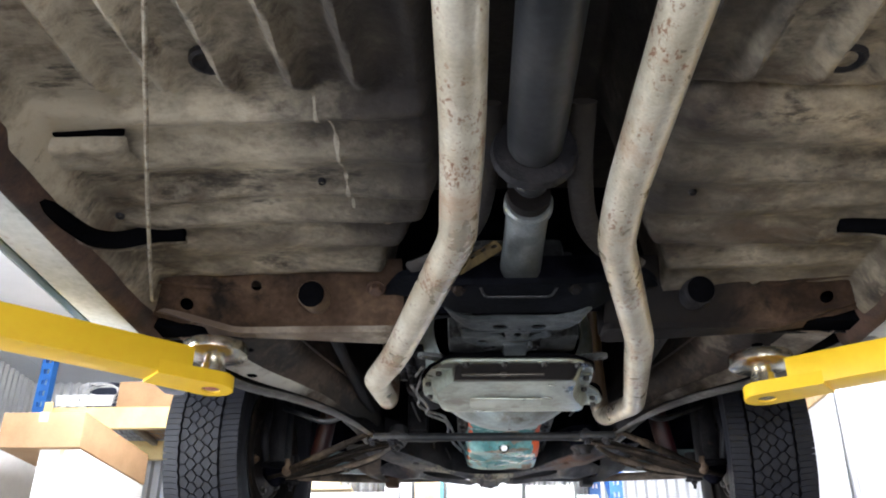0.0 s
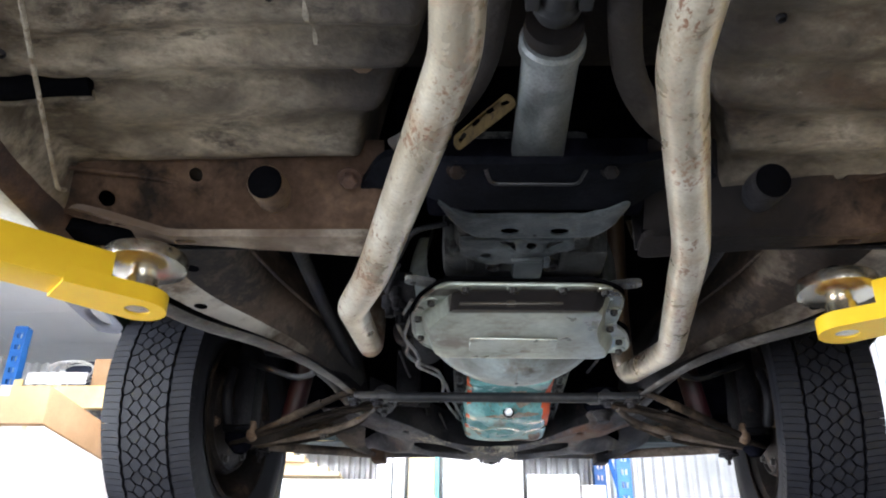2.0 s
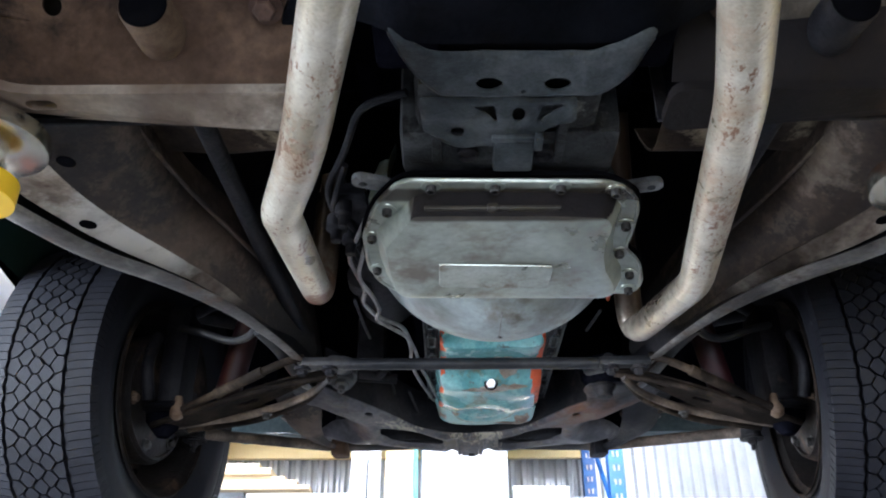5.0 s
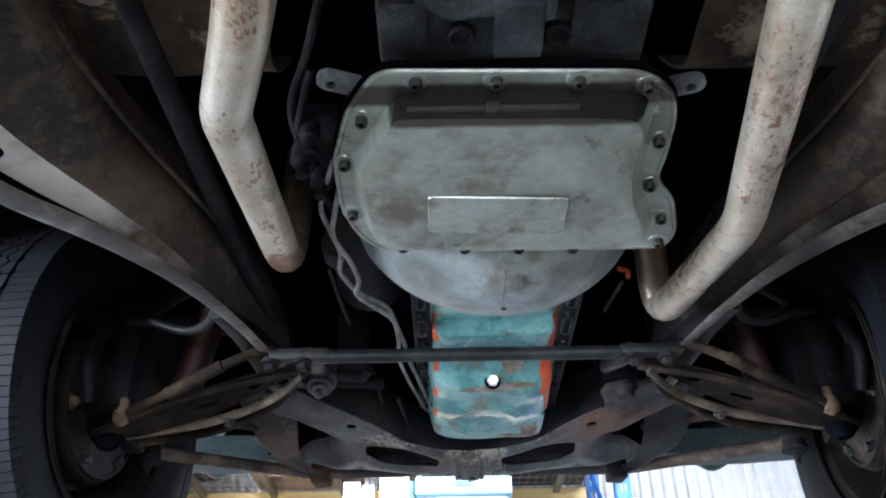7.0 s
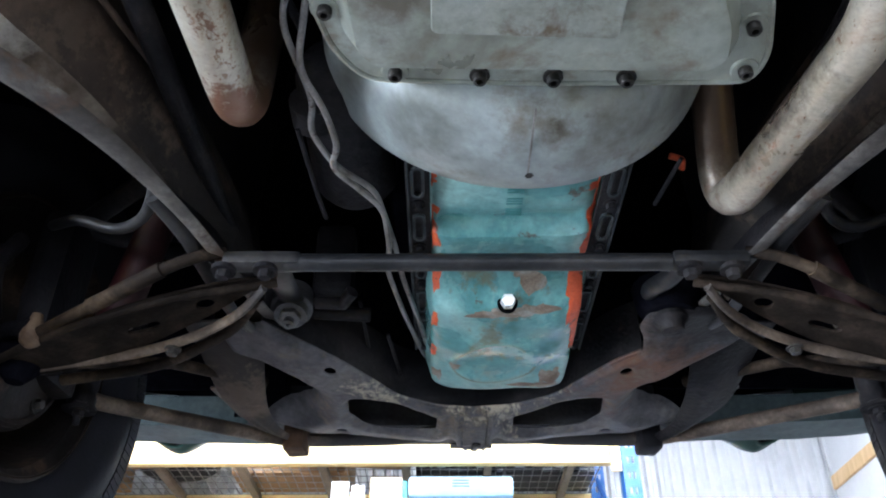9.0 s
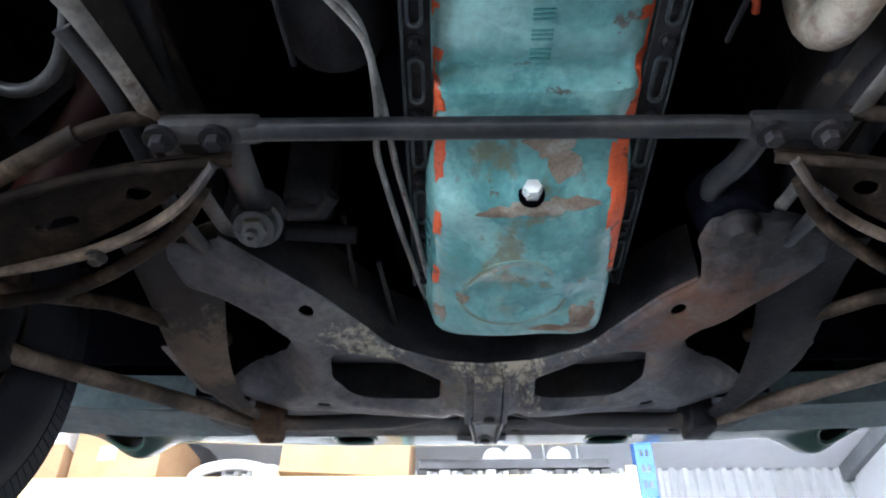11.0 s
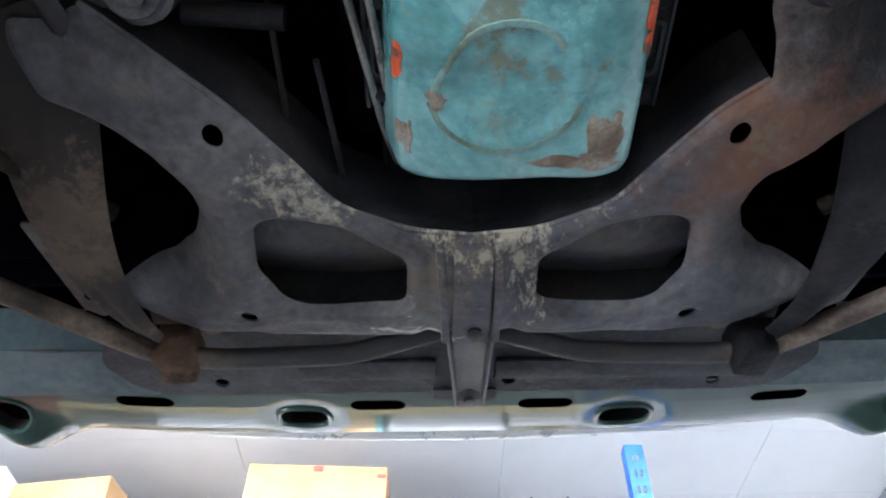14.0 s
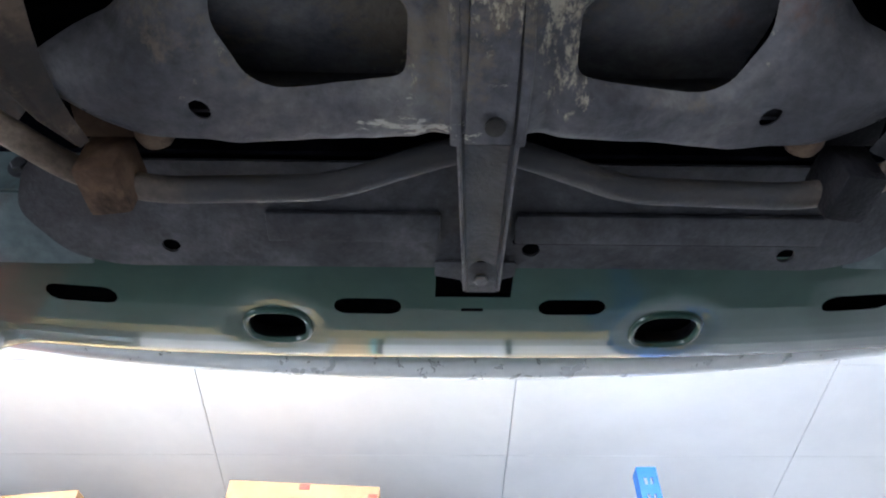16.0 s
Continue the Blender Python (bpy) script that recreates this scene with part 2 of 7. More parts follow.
# Right gusset: oil, plus painted shade that its flat shape doesn't give
mottling(KMAT, (0.022, 0.021, 0.023), 6.0, 20.0, 1.8, 0.88, (1, 1, 1), 0.3, 1.0, ((0.35, 2.45, 1.85), 3.8))
PANEL = material("dusty_front_panel", [(0.026, 0.0265, 0.031), (0.046, 0.047, 0.053), (0.074, 0.074, 0.08)], 8.0, 0.55, 0.05, 0.4, ((0.085, 0.056, 0.046), 9.0, 0.66, 0.1), spec=0.25)
# Near-black with the engine bay's bluish shade put into the colour
DARK = material("shaded_black", [(0.002, 0.002, 0.0034), (0.0042, 0.0043, 0.0068), (0.008, 0.0082, 0.0125)], 10.0, 0.7, 0, 0.2, spec=0.0)
# Black for rubber and gaskets, and for shade in gaps, holes and blackouts
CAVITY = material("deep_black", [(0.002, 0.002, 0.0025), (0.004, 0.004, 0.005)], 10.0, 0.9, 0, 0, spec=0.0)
PIPE = material("aluminised_exhaust", [(0.35, 0.3, 0.22), (0.48, 0.43, 0.335), (0.6, 0.56, 0.47)], 9.0, 0.3, 0.4, 0.1, ((0.4, 0.28, 0.18), 7.0, 0.53, 0.14), fine=220.0, grit=0.35)
mottling(PIPE, (0.36, 0.21, 0.125), 11.0, 45.0, 0.4, 0.55, (1, 0.7, 1), 0.16, 0.7)
mottling(PIPE, (0.27, 0.14, 0.075), 9.0, 110.0, 0.5, 0.85, (1.2, 0.7, 1), 0.08, 0.5)
mottling(PIPE, (0.2, 0.09, 0.045), 20.0, 130.0, 0.47, 0.9, (1.2, 0.6, 1), 0.05, 0.5)
mottling(PIPE, (0.19, 0.08, 0.042), 18.0, 70.0, 1.95, 0.9, (1, 1, 1), 0.15, 1.0, ((-0.269, 2.075, 1.85), 7.0))
mottling(PIPE, (0.21, 0.1, 0.058), 16.0, 60.0, 1.25, 0.7, (1, 1, 1), 0.25, 0.7, ((0.292, 2.24, 1.85), 4.5))
# Upper pipe ends near-black: the engine bay's shade put into the colour
mottling(PIPE, (0.04, 0.024, 0.02), 10.0, 30.0, 3.0, 0.92, (1, 1, 1), 0.3, 0.5, ((0.25, 2.0, 2.06), 4.5))
mottling(PIPE, (0.012, 0.01, 0.01), 10.0, 30.0, 3.0, 0.95, (1, 1, 1), 0.3, 0.5, ((-0.266, 2.1, 2.13), 5.6))
ragged_band(PIPE, 2.05, 0.13, (0.1, 0.066, 0.044), 2, 0.85, 0.03)
PAN = material("stained_cast_pan", [(0.235, 0.245, 0.2), (0.365, 0.395, 0.34), (0.465, 0.515, 0.465)], 6.0, 0.3, 0.5, 0.1, ((0.19, 0.14, 0.09), 7.0, 0.55, 0.16), grit=0.3)
mottling(PAN, (0.11, 0.09, 0.066), 9.0, 40.0, 0.36, 0.5, (0.8, 1.3, 1), 0.25)
# Band on the rear wall: brown dirt, deepened for the shade on that side
ragged_band(PAN, 1.6965, 0.015, (0.05, 0.038, 0.029), 1, 0.92, 0.003, 0.006, 30.0)
mottling(PAN, (0.12, 0.08, 0.05), 12.0, 35.0, 1.35, 0.75, (1, 1, 1), 0.4, 0.9, ((-0.09, 1.85, 1.8), 5.0))
mottling(PAN, (0.14, 0.1, 0.065), 9.0, 30.0, 1.2, 0.7, (1, 1, 1), 0.35, 0.9, ((0.0, 1.78, 1.805), 4.0))
mottling(PAN, (0.15, 0.11, 0.07), 9.0, 30.0, 1.1, 0.6, (1, 1, 1), 0.35, 0.9, ((0.13, 1.86, 1.805), 5.0))
mottling(PAN, (0.07, 0.045, 0.03), 12.0, 35.0, 1.0, 0.75, (1, 1, 1), 0.3, 0.8, ((0.195, 1.84, 1.82), 7.0))
PLATE = material("clean_cast_plate", [(0.29, 0.305, 0.255), (0.4, 0.43, 0.38), (0.48, 0.52, 0.475)], 14.0, 0.3, 0.5, 0.1, ((0.19, 0.15, 0.1), 15.0, 0.54, 0.14), grit=0.3)
BELL = material("grey_bell_housing", [(0.155, 0.168, 0.155), (0.275, 0.308, 0.3), (0.39, 0.443, 0.45)], 6.0, 0.42, 0.3, 0.12, ((0.2, 0.16, 0.11), 6.0, 0.56, 0.14), grit=0.3)
mottling(BELL, (0.14, 0.125, 0.09), 7.0, 22.0, 0.5, 0.75, (1, 1, 1), 0.22, 1.6)
mottling(BELL, (0.08, 0.06, 0.04), 6.0, 30.0, 0.22, 0.7, (1, 1, 1), 0.12)
mottling(BELL, (0.12, 0.1, 0.07), 8.0, 30.0, 1.0, 0.6, (1, 1, 1), 0.3, 1.0, ((0.11, 2.07, 1.82), 4.5))
mottling(BELL, (0.13, 0.1, 0.06), 8.0, 40.0, 0.9, 0.7, (1, 1, 1), 0.3, 1.0, ((0.05, 2.1, 1.81), 9.0))
CASTING = material("dull_alloy_casting", [(0.07, 0.07, 0.07), (0.17, 0.175, 0.175), (0.3, 0.305, 0.305)], 14.0, 0.55, 0.3, 0.4, ((0.03, 0.025, 0.02), 14.0, 0.55, 0.1))
OILY_CASE = material("oily_alloy_case", [(0.014, 0.0145, 0.0155), (0.034, 0.036, 0.038), (0.075, 0.078, 0.078)], 16.0, 0.5, 0.1, 0.5, ((0.009, 0.008, 0.0075), 14.0, 0.52, 0.1), spec=0.2)
mottling(OILY_CASE, (0.2, 0.2, 0.19), 12.0, 40.0, 0.3, 0.8, (1, 1, 1), 0.1)
MOUNT = material("dull_blue_grey_casting", [(0.018, 0.022, 0.025), (0.036, 0.043, 0.047), (0.075, 0.084, 0.088)], 15.0, 0.45, 0.2, 0.3, ((0.025, 0.02, 0.017), 18.0, 0.6, 0.1), spec=0.3)
ALLOY = material("pale_alloy_tube", [(0.14, 0.155, 0.16), (0.25, 0.265, 0.27)], 20.0, 0.42, 0.4, 0.1, ((0.09, 0.08, 0.07), 30.0, 0.6, 0.1))
SHAFT = material("dark_driveshaft_steel", [(0.015, 0.016, 0.018), (0.027, 0.028, 0.031), (0.05, 0.048, 0.048)], 6.0, 0.4, 0.25, 0.15, ((0.05, 0.034, 0.024), 22.0, 0.62, 0.1), spec=0.3)
TEAL = material("chipped_teal_paint", [(0.075, 0.24, 0.24), (0.145, 0.36, 0.365), (0.26, 0.48, 0.46)], 7.0, 0.28, 0, 0.2, ((0.25, 0.28, 0.19), 9.0, 0.58, 0.12), coat=0.5)
# Olive patch at the sump's front: a reflection painted into the colour
mottling(TEAL, (0.14, 0.17, 0.105), 8.0, 25.0, 0.8, 0.5, (1, 0.8, 1), 0.3, 1.0, ((0.03, 2.57, 1.82), 4.5))
mottling(TEAL, (0.16, 0.15, 0.085), 9.0, 30.0, 0.24, 0.75, (1, 0.8, 1), 0.1)
mottling(TEAL, (0.09, 0.05, 0.035), 17.0, 60.0, 0.0, 0.8, (1, 1, 1), 0.05)
DIRTY_TEAL = material("dirty_teal_paint", [(0.1, 0.15, 0.105), (0.17, 0.25, 0.19), (0.2, 0.36, 0.33)], 16.0, 0.5, 0, 0.2)
ORANGE = material("flaking_orange_primer", [(0.55, 0.08, 0.025), (0.75, 0.13, 0.04)], 22.0, 0.5, 0, 0.25, ((0.12, 0.06, 0.04), 34.0, 0.58, 0.03))
BARE = material("bare_rusty_patch", [(0.15, 0.1, 0.07), (0.27, 0.22, 0.17), (0.42, 0.42, 0.38)], 22.0, 0.6, 0.2, 0.3)
GREEN = material("glossy_green_body_paint", [(0.02, 0.045, 0.036), (0.027, 0.058, 0.047), (0.036, 0.07, 0.058)], 3.0, 0.35, 0.0, 0.0, coat=0.8, spec=0.08, rough_spread=0.05, grit=0.12, fine=9.0)
GREEN.node_tree.nodes["Principled BSDF"].inputs["Coat IOR"].default_value = 1.33
SPLASH = material("dusty_blue_green_paint", [(0.045, 0.066, 0.07), (0.07, 0.098, 0.103), (0.1, 0.13, 0.133)], 5.0, 0.5, 0, 0.15, ((0.05, 0.045, 0.042), 9.0, 0.62, 0.12), spec=0.3)
YELLOW = material("lift_yellow_paint", [(0.78, 0.47, 0.015), (0.86, 0.55, 0.02)], 4.0, 0.42, 0, 0.04, ((0.5, 0.3, 0.03), 30.0, 0.72, 0.05), grit=0.12)
ZINC = material("plated_steel_pad", [(0.45, 0.38, 0.26), (0.62, 0.57, 0.45), (0.72, 0.7, 0.62)], 9.0, 0.22, 0.95, 0.06, ((0.5, 0.27, 0.17), 9.0, 0.57, 0.12), grit=0.2)
CHROMED = material("bright_plug", [(0.78, 0.8, 0.8), (0.86, 0.88, 0.88)], 30.0, 0.3, 0.5, 0.02, grit=0.12)
BOLT = material("oily_bolt", [(0.02, 0.019, 0.018), (0.06, 0.055, 0.05)], 40.0, 0.45, 0.5, 0.2)
BOLT_GREY = material("grey_bolt", [(0.07, 0.07, 0.073), (0.15, 0.15, 0.155)], 40.0, 0.45, 0.5, 0.2)
TAN_BOLT = material("rusty_tan_fastener", [(0.085, 0.05, 0.03), (0.19, 0.13, 0.084)], 40.0, 0.65, 0.1, 0.3)
GOLD = material("passivated_strap", [(0.02, 0.013, 0.006), (0.06, 0.042, 0.018)], 30.0, 0.75, 0.0, 0.1, ((0.02, 0.013, 0.01), 40.0, 0.56, 0.08), spec=0.05)
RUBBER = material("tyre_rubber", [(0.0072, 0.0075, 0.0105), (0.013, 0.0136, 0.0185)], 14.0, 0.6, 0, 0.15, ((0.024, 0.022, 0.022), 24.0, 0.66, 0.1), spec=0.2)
# Darker than the tread rubber: shade between the blocks is in the colour
GROOVE = material("shaded_tyre_groove", [(0.003, 0.003, 0.004), (0.005, 0.005, 0.006)], 14.0, 0.85, 0, 0.05, spec=0.0)
RIM = material("grimy_wheel_rim", [(0.009, 0.008, 0.008), (0.026, 0.021, 0.019)], 10.0, 0.6, 0.0, 0.4, ((0.085, 0.055, 0.038), 10.0, 0.56, 0.1), spec=0.12)
RED = material("dark_red_damper", [(0.012, 0.0015, 0.0025), (0.03, 0.003, 0.005)], 18.0, 0.5, 0, 0.15)
ARM = material("dusty_brown_steel", [(0.01, 0.0078, 0.0066), (0.025, 0.0185, 0.0145), (0.095, 0.069, 0.048)], 11.0, 0.7, 0.0, 0.4, spec=0.08)
LINE = material("steel_cooler_line", [(0.17, 0.16, 0.15), (0.36, 0.345, 0.33)], 24.0, 0.4, 0.5, 0.1, ((0.09, 0.065, 0.05), 30.0, 0.58, 0.06))
SILL = material("pale_sill_paint", [(0.5, 0.52, 0.5), (0.66, 0.68, 0.66), (0.75, 0.76, 0.74)], 6.0, 0.6, 0, 0.2, ((0.28, 0.13, 0.07), 6.0, 0.62, 0.08))
SILL_END = material("dull_lilac_grey_paint", [(0.16, 0.165, 0.2), (0.24, 0.245, 0.29)], 9.0, 0.5, 0, 0.15, ((0.06, 0.055, 0.06), 14.0, 0.62, 0.1))
CARD = material("brown_cardboard", [(0.34, 0.2, 0.1), (0.42, 0.26, 0.14)], 5.0, 0.8, 0, 0.06, vary=0.12, grit=0.12)
CARD_WHITE = material("white_card", [(0.6, 0.59, 0.57), (0.7, 0.69, 0.67)], 5.0, 0.7, 0, 0.05, grit=0.12)
TAPE = material("packing_tape", [(0.62, 0.5, 0.32), (0.7, 0.58, 0.4)], 9.0, 0.3, 0, 0.02, grit=0.12)
INK_RED = material("red_print", [(0.6, 0.07, 0.05), (0.7, 0.1, 0.07)], 30.0, 0.6, 0, 0)
INK_BLUE = material("blue_print", [(0.05, 0.12, 0.4), (0.07, 0.17, 0.5)], 30.0, 0.6, 0, 0)
INK_DARK = material("dark_print", [(0.05, 0.05, 0.07), (0.08, 0.08, 0.1)], 30.0, 0.6, 0, 0)
RACK_BLUE = material("rack_blue_paint", [(0.012, 0.1, 0.36), (0.022, 0.15, 0.47)], 6.0, 0.45, 0.0, 0.04, grit=0.12)
RACK_ORANGE = material("rack_beam_paint", [(0.82, 0.6, 0.25), (0.88, 0.68, 0.32)], 5.0, 0.45, 0, 0.04, ((0.5, 0.33, 0.12), 14.0, 0.68, 0.06), grit=0.12)
WIRE = material("galvanised_wire", [(0.26, 0.26, 0.26), (0.38, 0.38, 0.38)], 20.0, 0.5, 0.6, 0.05)
BROWN_BAR = material("brown_deck_bar", [(0.19, 0.15, 0.11), (0.28, 0.225, 0.165)], 8.0, 0.6, 0, 0.1)
CLAD = material("white_steel_cladding", [(0.56, 0.57, 0.58), (0.67, 0.68, 0.69)], 2.0, 0.42, 0.15, 0.03, ((0.38, 0.38, 0.38), 6.0, 0.66, 0.1), grit=0.12)
CEIL = material("white_ceiling_panel", [(0.76, 0.77, 0.79), (0.83, 0.84, 0.86)], 1.5, 0.7, 0, 0.04, grit=0.12)
TRIM = material("grey_steel_trim", [(0.16, 0.17, 0.18), (0.24, 0.25, 0.26)], 6.0, 0.55, 0.2, 0.06)
CONCRETE = material("workshop_concrete", [(0.064, 0.0645, 0.067), (0.1, 0.101, 0.105), (0.13, 0.131, 0.136)], 1.2, 0.65, 0, 0.2, ((0.13, 0.12, 0.11), 2.5, 0.62, 0.12))
GROUND = material("asphalt_yard", [(0.05, 0.05, 0.05), (0.08, 0.08, 0.078)], 0.8, 0.85, 0, 0.3)
PLASTER = material("off_white_wall_lining", [(0.62, 0.62, 0.6), (0.72, 0.72, 0.7)], 1.5, 0.75, 0, 0.06, grit=0.12)
TIMBER = material("pale_pine_board", [(0.62, 0.4, 0.19), (0.74, 0.52, 0.28)], 5.0, 0.65, 0, 0.1, ((0.38, 0.22, 0.1), 9.0, 0.66, 0.05), stretch=(6, 6, 0.6), grit=0.12)
SHEETPLY = material("ply_sheet", [(0.62, 0.47, 0.29), (0.75, 0.6, 0.4)], 4.0, 0.7, 0, 0.06, grit=0.12)
WHITEGOODS = material("white_enamel", [(0.62, 0.63, 0.64), (0.7, 0.71, 0.72)], 3.0, 0.35, 0, 0.02, grit=0.12)
AQUA = material("pale_blue_plastic", [(0.22, 0.4, 0.52), (0.3, 0.48, 0.6)], 6.0, 0.4, 0, 0.03, grit=0.12)
TEALBOARD = material("teal_board_edge", [(0.1, 0.5, 0.55), (0.16, 0.6, 0.64)], 9.0, 0.5, 0, 0.03)
BLACKPL = material("black_plastic", [(0.02, 0.02, 0.022), (0.04, 0.04, 0.043)], 12.0, 0.5, 0, 0.05)
GREYPL = material("grey_plastic", [(0.3, 0.31, 0.33), (0.42, 0.43, 0.45)], 9.0, 0.5, 0, 0.04, grit=0.12)
CREAM = material("cream_plastic", [(0.7, 0.66, 0.54), (0.78, 0.74, 0.62)], 9.0, 0.45, 0, 0.03, grit=0.12)
LIME = material("lime_green_plastic", [(0.35, 0.6, 0.05), (0.45, 0.7, 0.1)], 9.0, 0.4, 0, 0.03, grit=0.12)


# ---- mesh tools ----
def part(name, bm, mat, parent=None, label="", sharp=38, flat=False):
    """Links a bmesh as one mesh object, under a thing or a part where one is given."""
    bmesh.ops.recalc_face_normals(bm, faces=bm.faces[:])
    me = bpy.data.meshes.new(name)
    bm.to_mesh(me)
    bm.free()
    if not flat:
        me.shade_smooth()
        me.set_sharp_from_angle(angle=radians(sharp))
    me.materials.append(mat)
    ob = new(name, me)
    if parent:
        ob.parent = parent
    if label:
        tagged(ob, label)
    return ob


def thing(name, at, label, category, group="", kind=""):
    ob = new(name)
    ob.empty_display_size = 0.1
    ob.location = at
    return tagged(ob, label, category, group, kind)


def bm_new():
    return bmesh.new()


def box(bm, lo, hi, bevel=0.0, m=None):
    vs = [bm.verts.new((x, y, z)) for x in (lo[0], hi[0]) for y in (lo[1], hi[1]) for z in (lo[2], hi[2])]
    fs = [bm.faces.new([vs[i] for i in q]) for q in ((0, 1, 3, 2), (4, 6, 7, 5), (0, 4, 5, 1), (2, 3, 7, 6), (0, 2, 6, 4), (1, 5, 7, 3))]
    geom = vs
    if bevel:
        es = list({e for f in fs for e in f.edges})
        r = bmesh.ops.bevel(bm, geom=es, offset=bevel, segments=2, affect="EDGES", profile=0.6)
        geom = list({v for f in r["faces"] for v in f.verts} | {v for v in vs if v.is_valid})
    if m is not None:
        bmesh.ops.transform(bm, matrix=m, verts=[v for v in geom if v.is_valid])
    return bm


def smooth_path(pts, r, n=6):
    """A polyline with its corners rounded off over the length r on each side."""
    pts = [Vector(p) for p in pts]
    out = [pts[0]]
    for a, b, c in zip(pts, pts[1:], pts[2:]):
        u, v = a - b, c - b
        k = min(r, u.length * 0.48, v.length * 0.48)
        p, q = b + u.normalized() * k, b + v.normalized() * k
        for i in range(n + 1):
            s = i / n
            out.append((1 - s) ** 2 * p + 2 * s * (1 - s) * b + s * s * q)
    out.append(pts[-1])
    return out


def tube(bm, pts, r, seg=14, caps=True, flat=(1, 1)):
    """A round tube along a polyline; r is one radius or one for each point."""
    pts = [Vector(p) for p in pts]
    rs = r if isinstance(r, (list, tuple)) else [r] * len(pts)
    t0 = (pts[1] - pts[0]).normalized()
    up = Vector((0, 0, 1)) if abs(t0.z) < 0.9 else Vector((0, 1, 0))
    side = t0.cross(up).normalized()
    rings = []
    for i, p in enumerate(pts):
        t = ((pts[min(i + 1, len(pts) - 1)] - p).normalized() + (p - pts[max(i - 1, 0)]).normalized()).normalized()
        side = (side - t * side.dot(t)).normalized()
        nrm = side.cross(t)
        rings.append([bm.verts.new(p + rs[i] * (math.cos(a) * side * flat[0] + math.sin(a) * nrm * flat[1])) for a in (2 * math.pi * k / seg for k in range(seg))])
    for a, b in zip(rings, rings[1:]):
        for k in range(seg):
            bm.faces.new((a[k], a[(k + 1) % seg], b[(k + 1) % seg], b[k]))
    if caps:
        bm.faces.new(rings[0])
        bm.faces.new(rings[-1])
    return bm


def lathe(bm, profile, axis_m, seg=28, caps=True):
    """A turned shape: profile of (along, radius) round the local z axis, placed by axis_m."""
    rings = [[bm.verts.new(axis_m @ Vector((r * math.cos(2 * math.pi * k / seg), r * math.sin(2 * math.pi * k / seg), h))) for k in range(seg)] for h, r in profile]
    for a, b in zip(rings, rings[1:]):
        for k in range(seg):
            bm.faces.new((a[k], a[(k + 1) % seg], b[(k + 1) % seg], b[k]))
    if caps:
        bm.faces.new(rings[0])
        bm.faces.new(rings[-1])
    return bm


def round_loop(pts, r, n=4):
    """A closed loop of 2D points with rounded corners."""
    out, k = [], len(pts)
    rr = r if isinstance(r, (list, tuple)) else [r] * k
    for i in range(k):
        a, b, c = Vector(pts[i - 1]), Vector(pts[i]), Vector(pts[(i + 1) % k])
        u, v = a - b, c - b
        d = min(rr[i], u.length * 0.48, v.length * 0.48)
        if d < 1e-5:
            out.append(b)
            continue
        p, q = b + u.normalized() * d, b + v.normalized() * d
        out += [(1 - s) ** 2 * p + 2 * s * (1 - s) * b + s * s * q for s in (j / n for j in range(n + 1))]
    return out


def oval(cx, cy, rx, ry, n=16, turn=0.0):
    return [Vector((cx + rx * math.cos(a) * math.cos(turn) - ry * math.sin(a) * math.sin(turn), cy + rx * math.cos(a) * math.sin(turn) + ry * math.sin(a) * math.cos(turn))) for a in (2 * math.pi * i / n for i in range(n))]


def slot(cx, cy, w, h, n=6):
    """A rounded slot, w across and h high."""
    r, d = h / 2, w / 2 - h / 2
    right = [Vector((cx + d + r * math.cos(a), cy + r * math.sin(a))) for a in (-math.pi / 2 + math.pi * i / n for i in range(n + 1))]
    left = [Vector((cx - d - r * math.cos(a), cy - r * math.sin(a))) for a in (-math.pi / 2 + math.pi * i / n for i in range(n + 1))]
    return right + left


def plate(bm, outer, holes, thick, place):
    """A plate from a closed 2D outline with holes through it; place(u, v, w) gives each point in space, w running from 0 to thick."""
    tmp = bmesh.new()
    for loop in [outer, *holes]:
        vs = [tmp.verts.new((p[0], p[1], 0)) for p in loop]
        if holes:
            for a, b in zip(vs, vs[1:] + vs[:1]):
                tmp.edges.new((a, b))
        else:
            tmp.faces.new(vs)
    if holes:
        bmesh.ops.triangle_fill(tmp, edges=tmp.edges[:], use_beauty=True, normal=(0, 0, 1))
    else:
        bmesh.ops.triangulate(tmp, faces=tmp.faces[:])
    tmp.verts.index_update()
    low = [bm.verts.new(place(v.co.x, v.co.y, 0)) for v in tmp.verts]
    top = [bm.verts.new(place(v.co.x, v.co.y, thick)) for v in tmp.verts]
    for f in tmp.faces:
        i = [v.index for v in f.verts]
        bm.faces.new([low[k] for k in i])
        bm.faces.new([top[k] for k in reversed(i)])
    first = 0
    for loop in [outer, *holes]:
        n = len(loop)
        for k in range(n):
            i, j = first + k, first + (k + 1) % n
            bm.faces.new((low[i], low[j], top[j], top[i]))
        first += n
    tmp.free()
    return bm


def surface(bm, fn, us, vs):
    """A sheet fn(u, v) over a grid."""
    g = [[bm.verts.new(fn(u, v)) for v in vs] for u in us]
    for i in range(len(us) - 1):
        for j in range(len(vs) - 1):
            bm.faces.new((g[i][j], g[i + 1][j], g[i + 1][j + 1], g[i][j + 1]))
    return bm


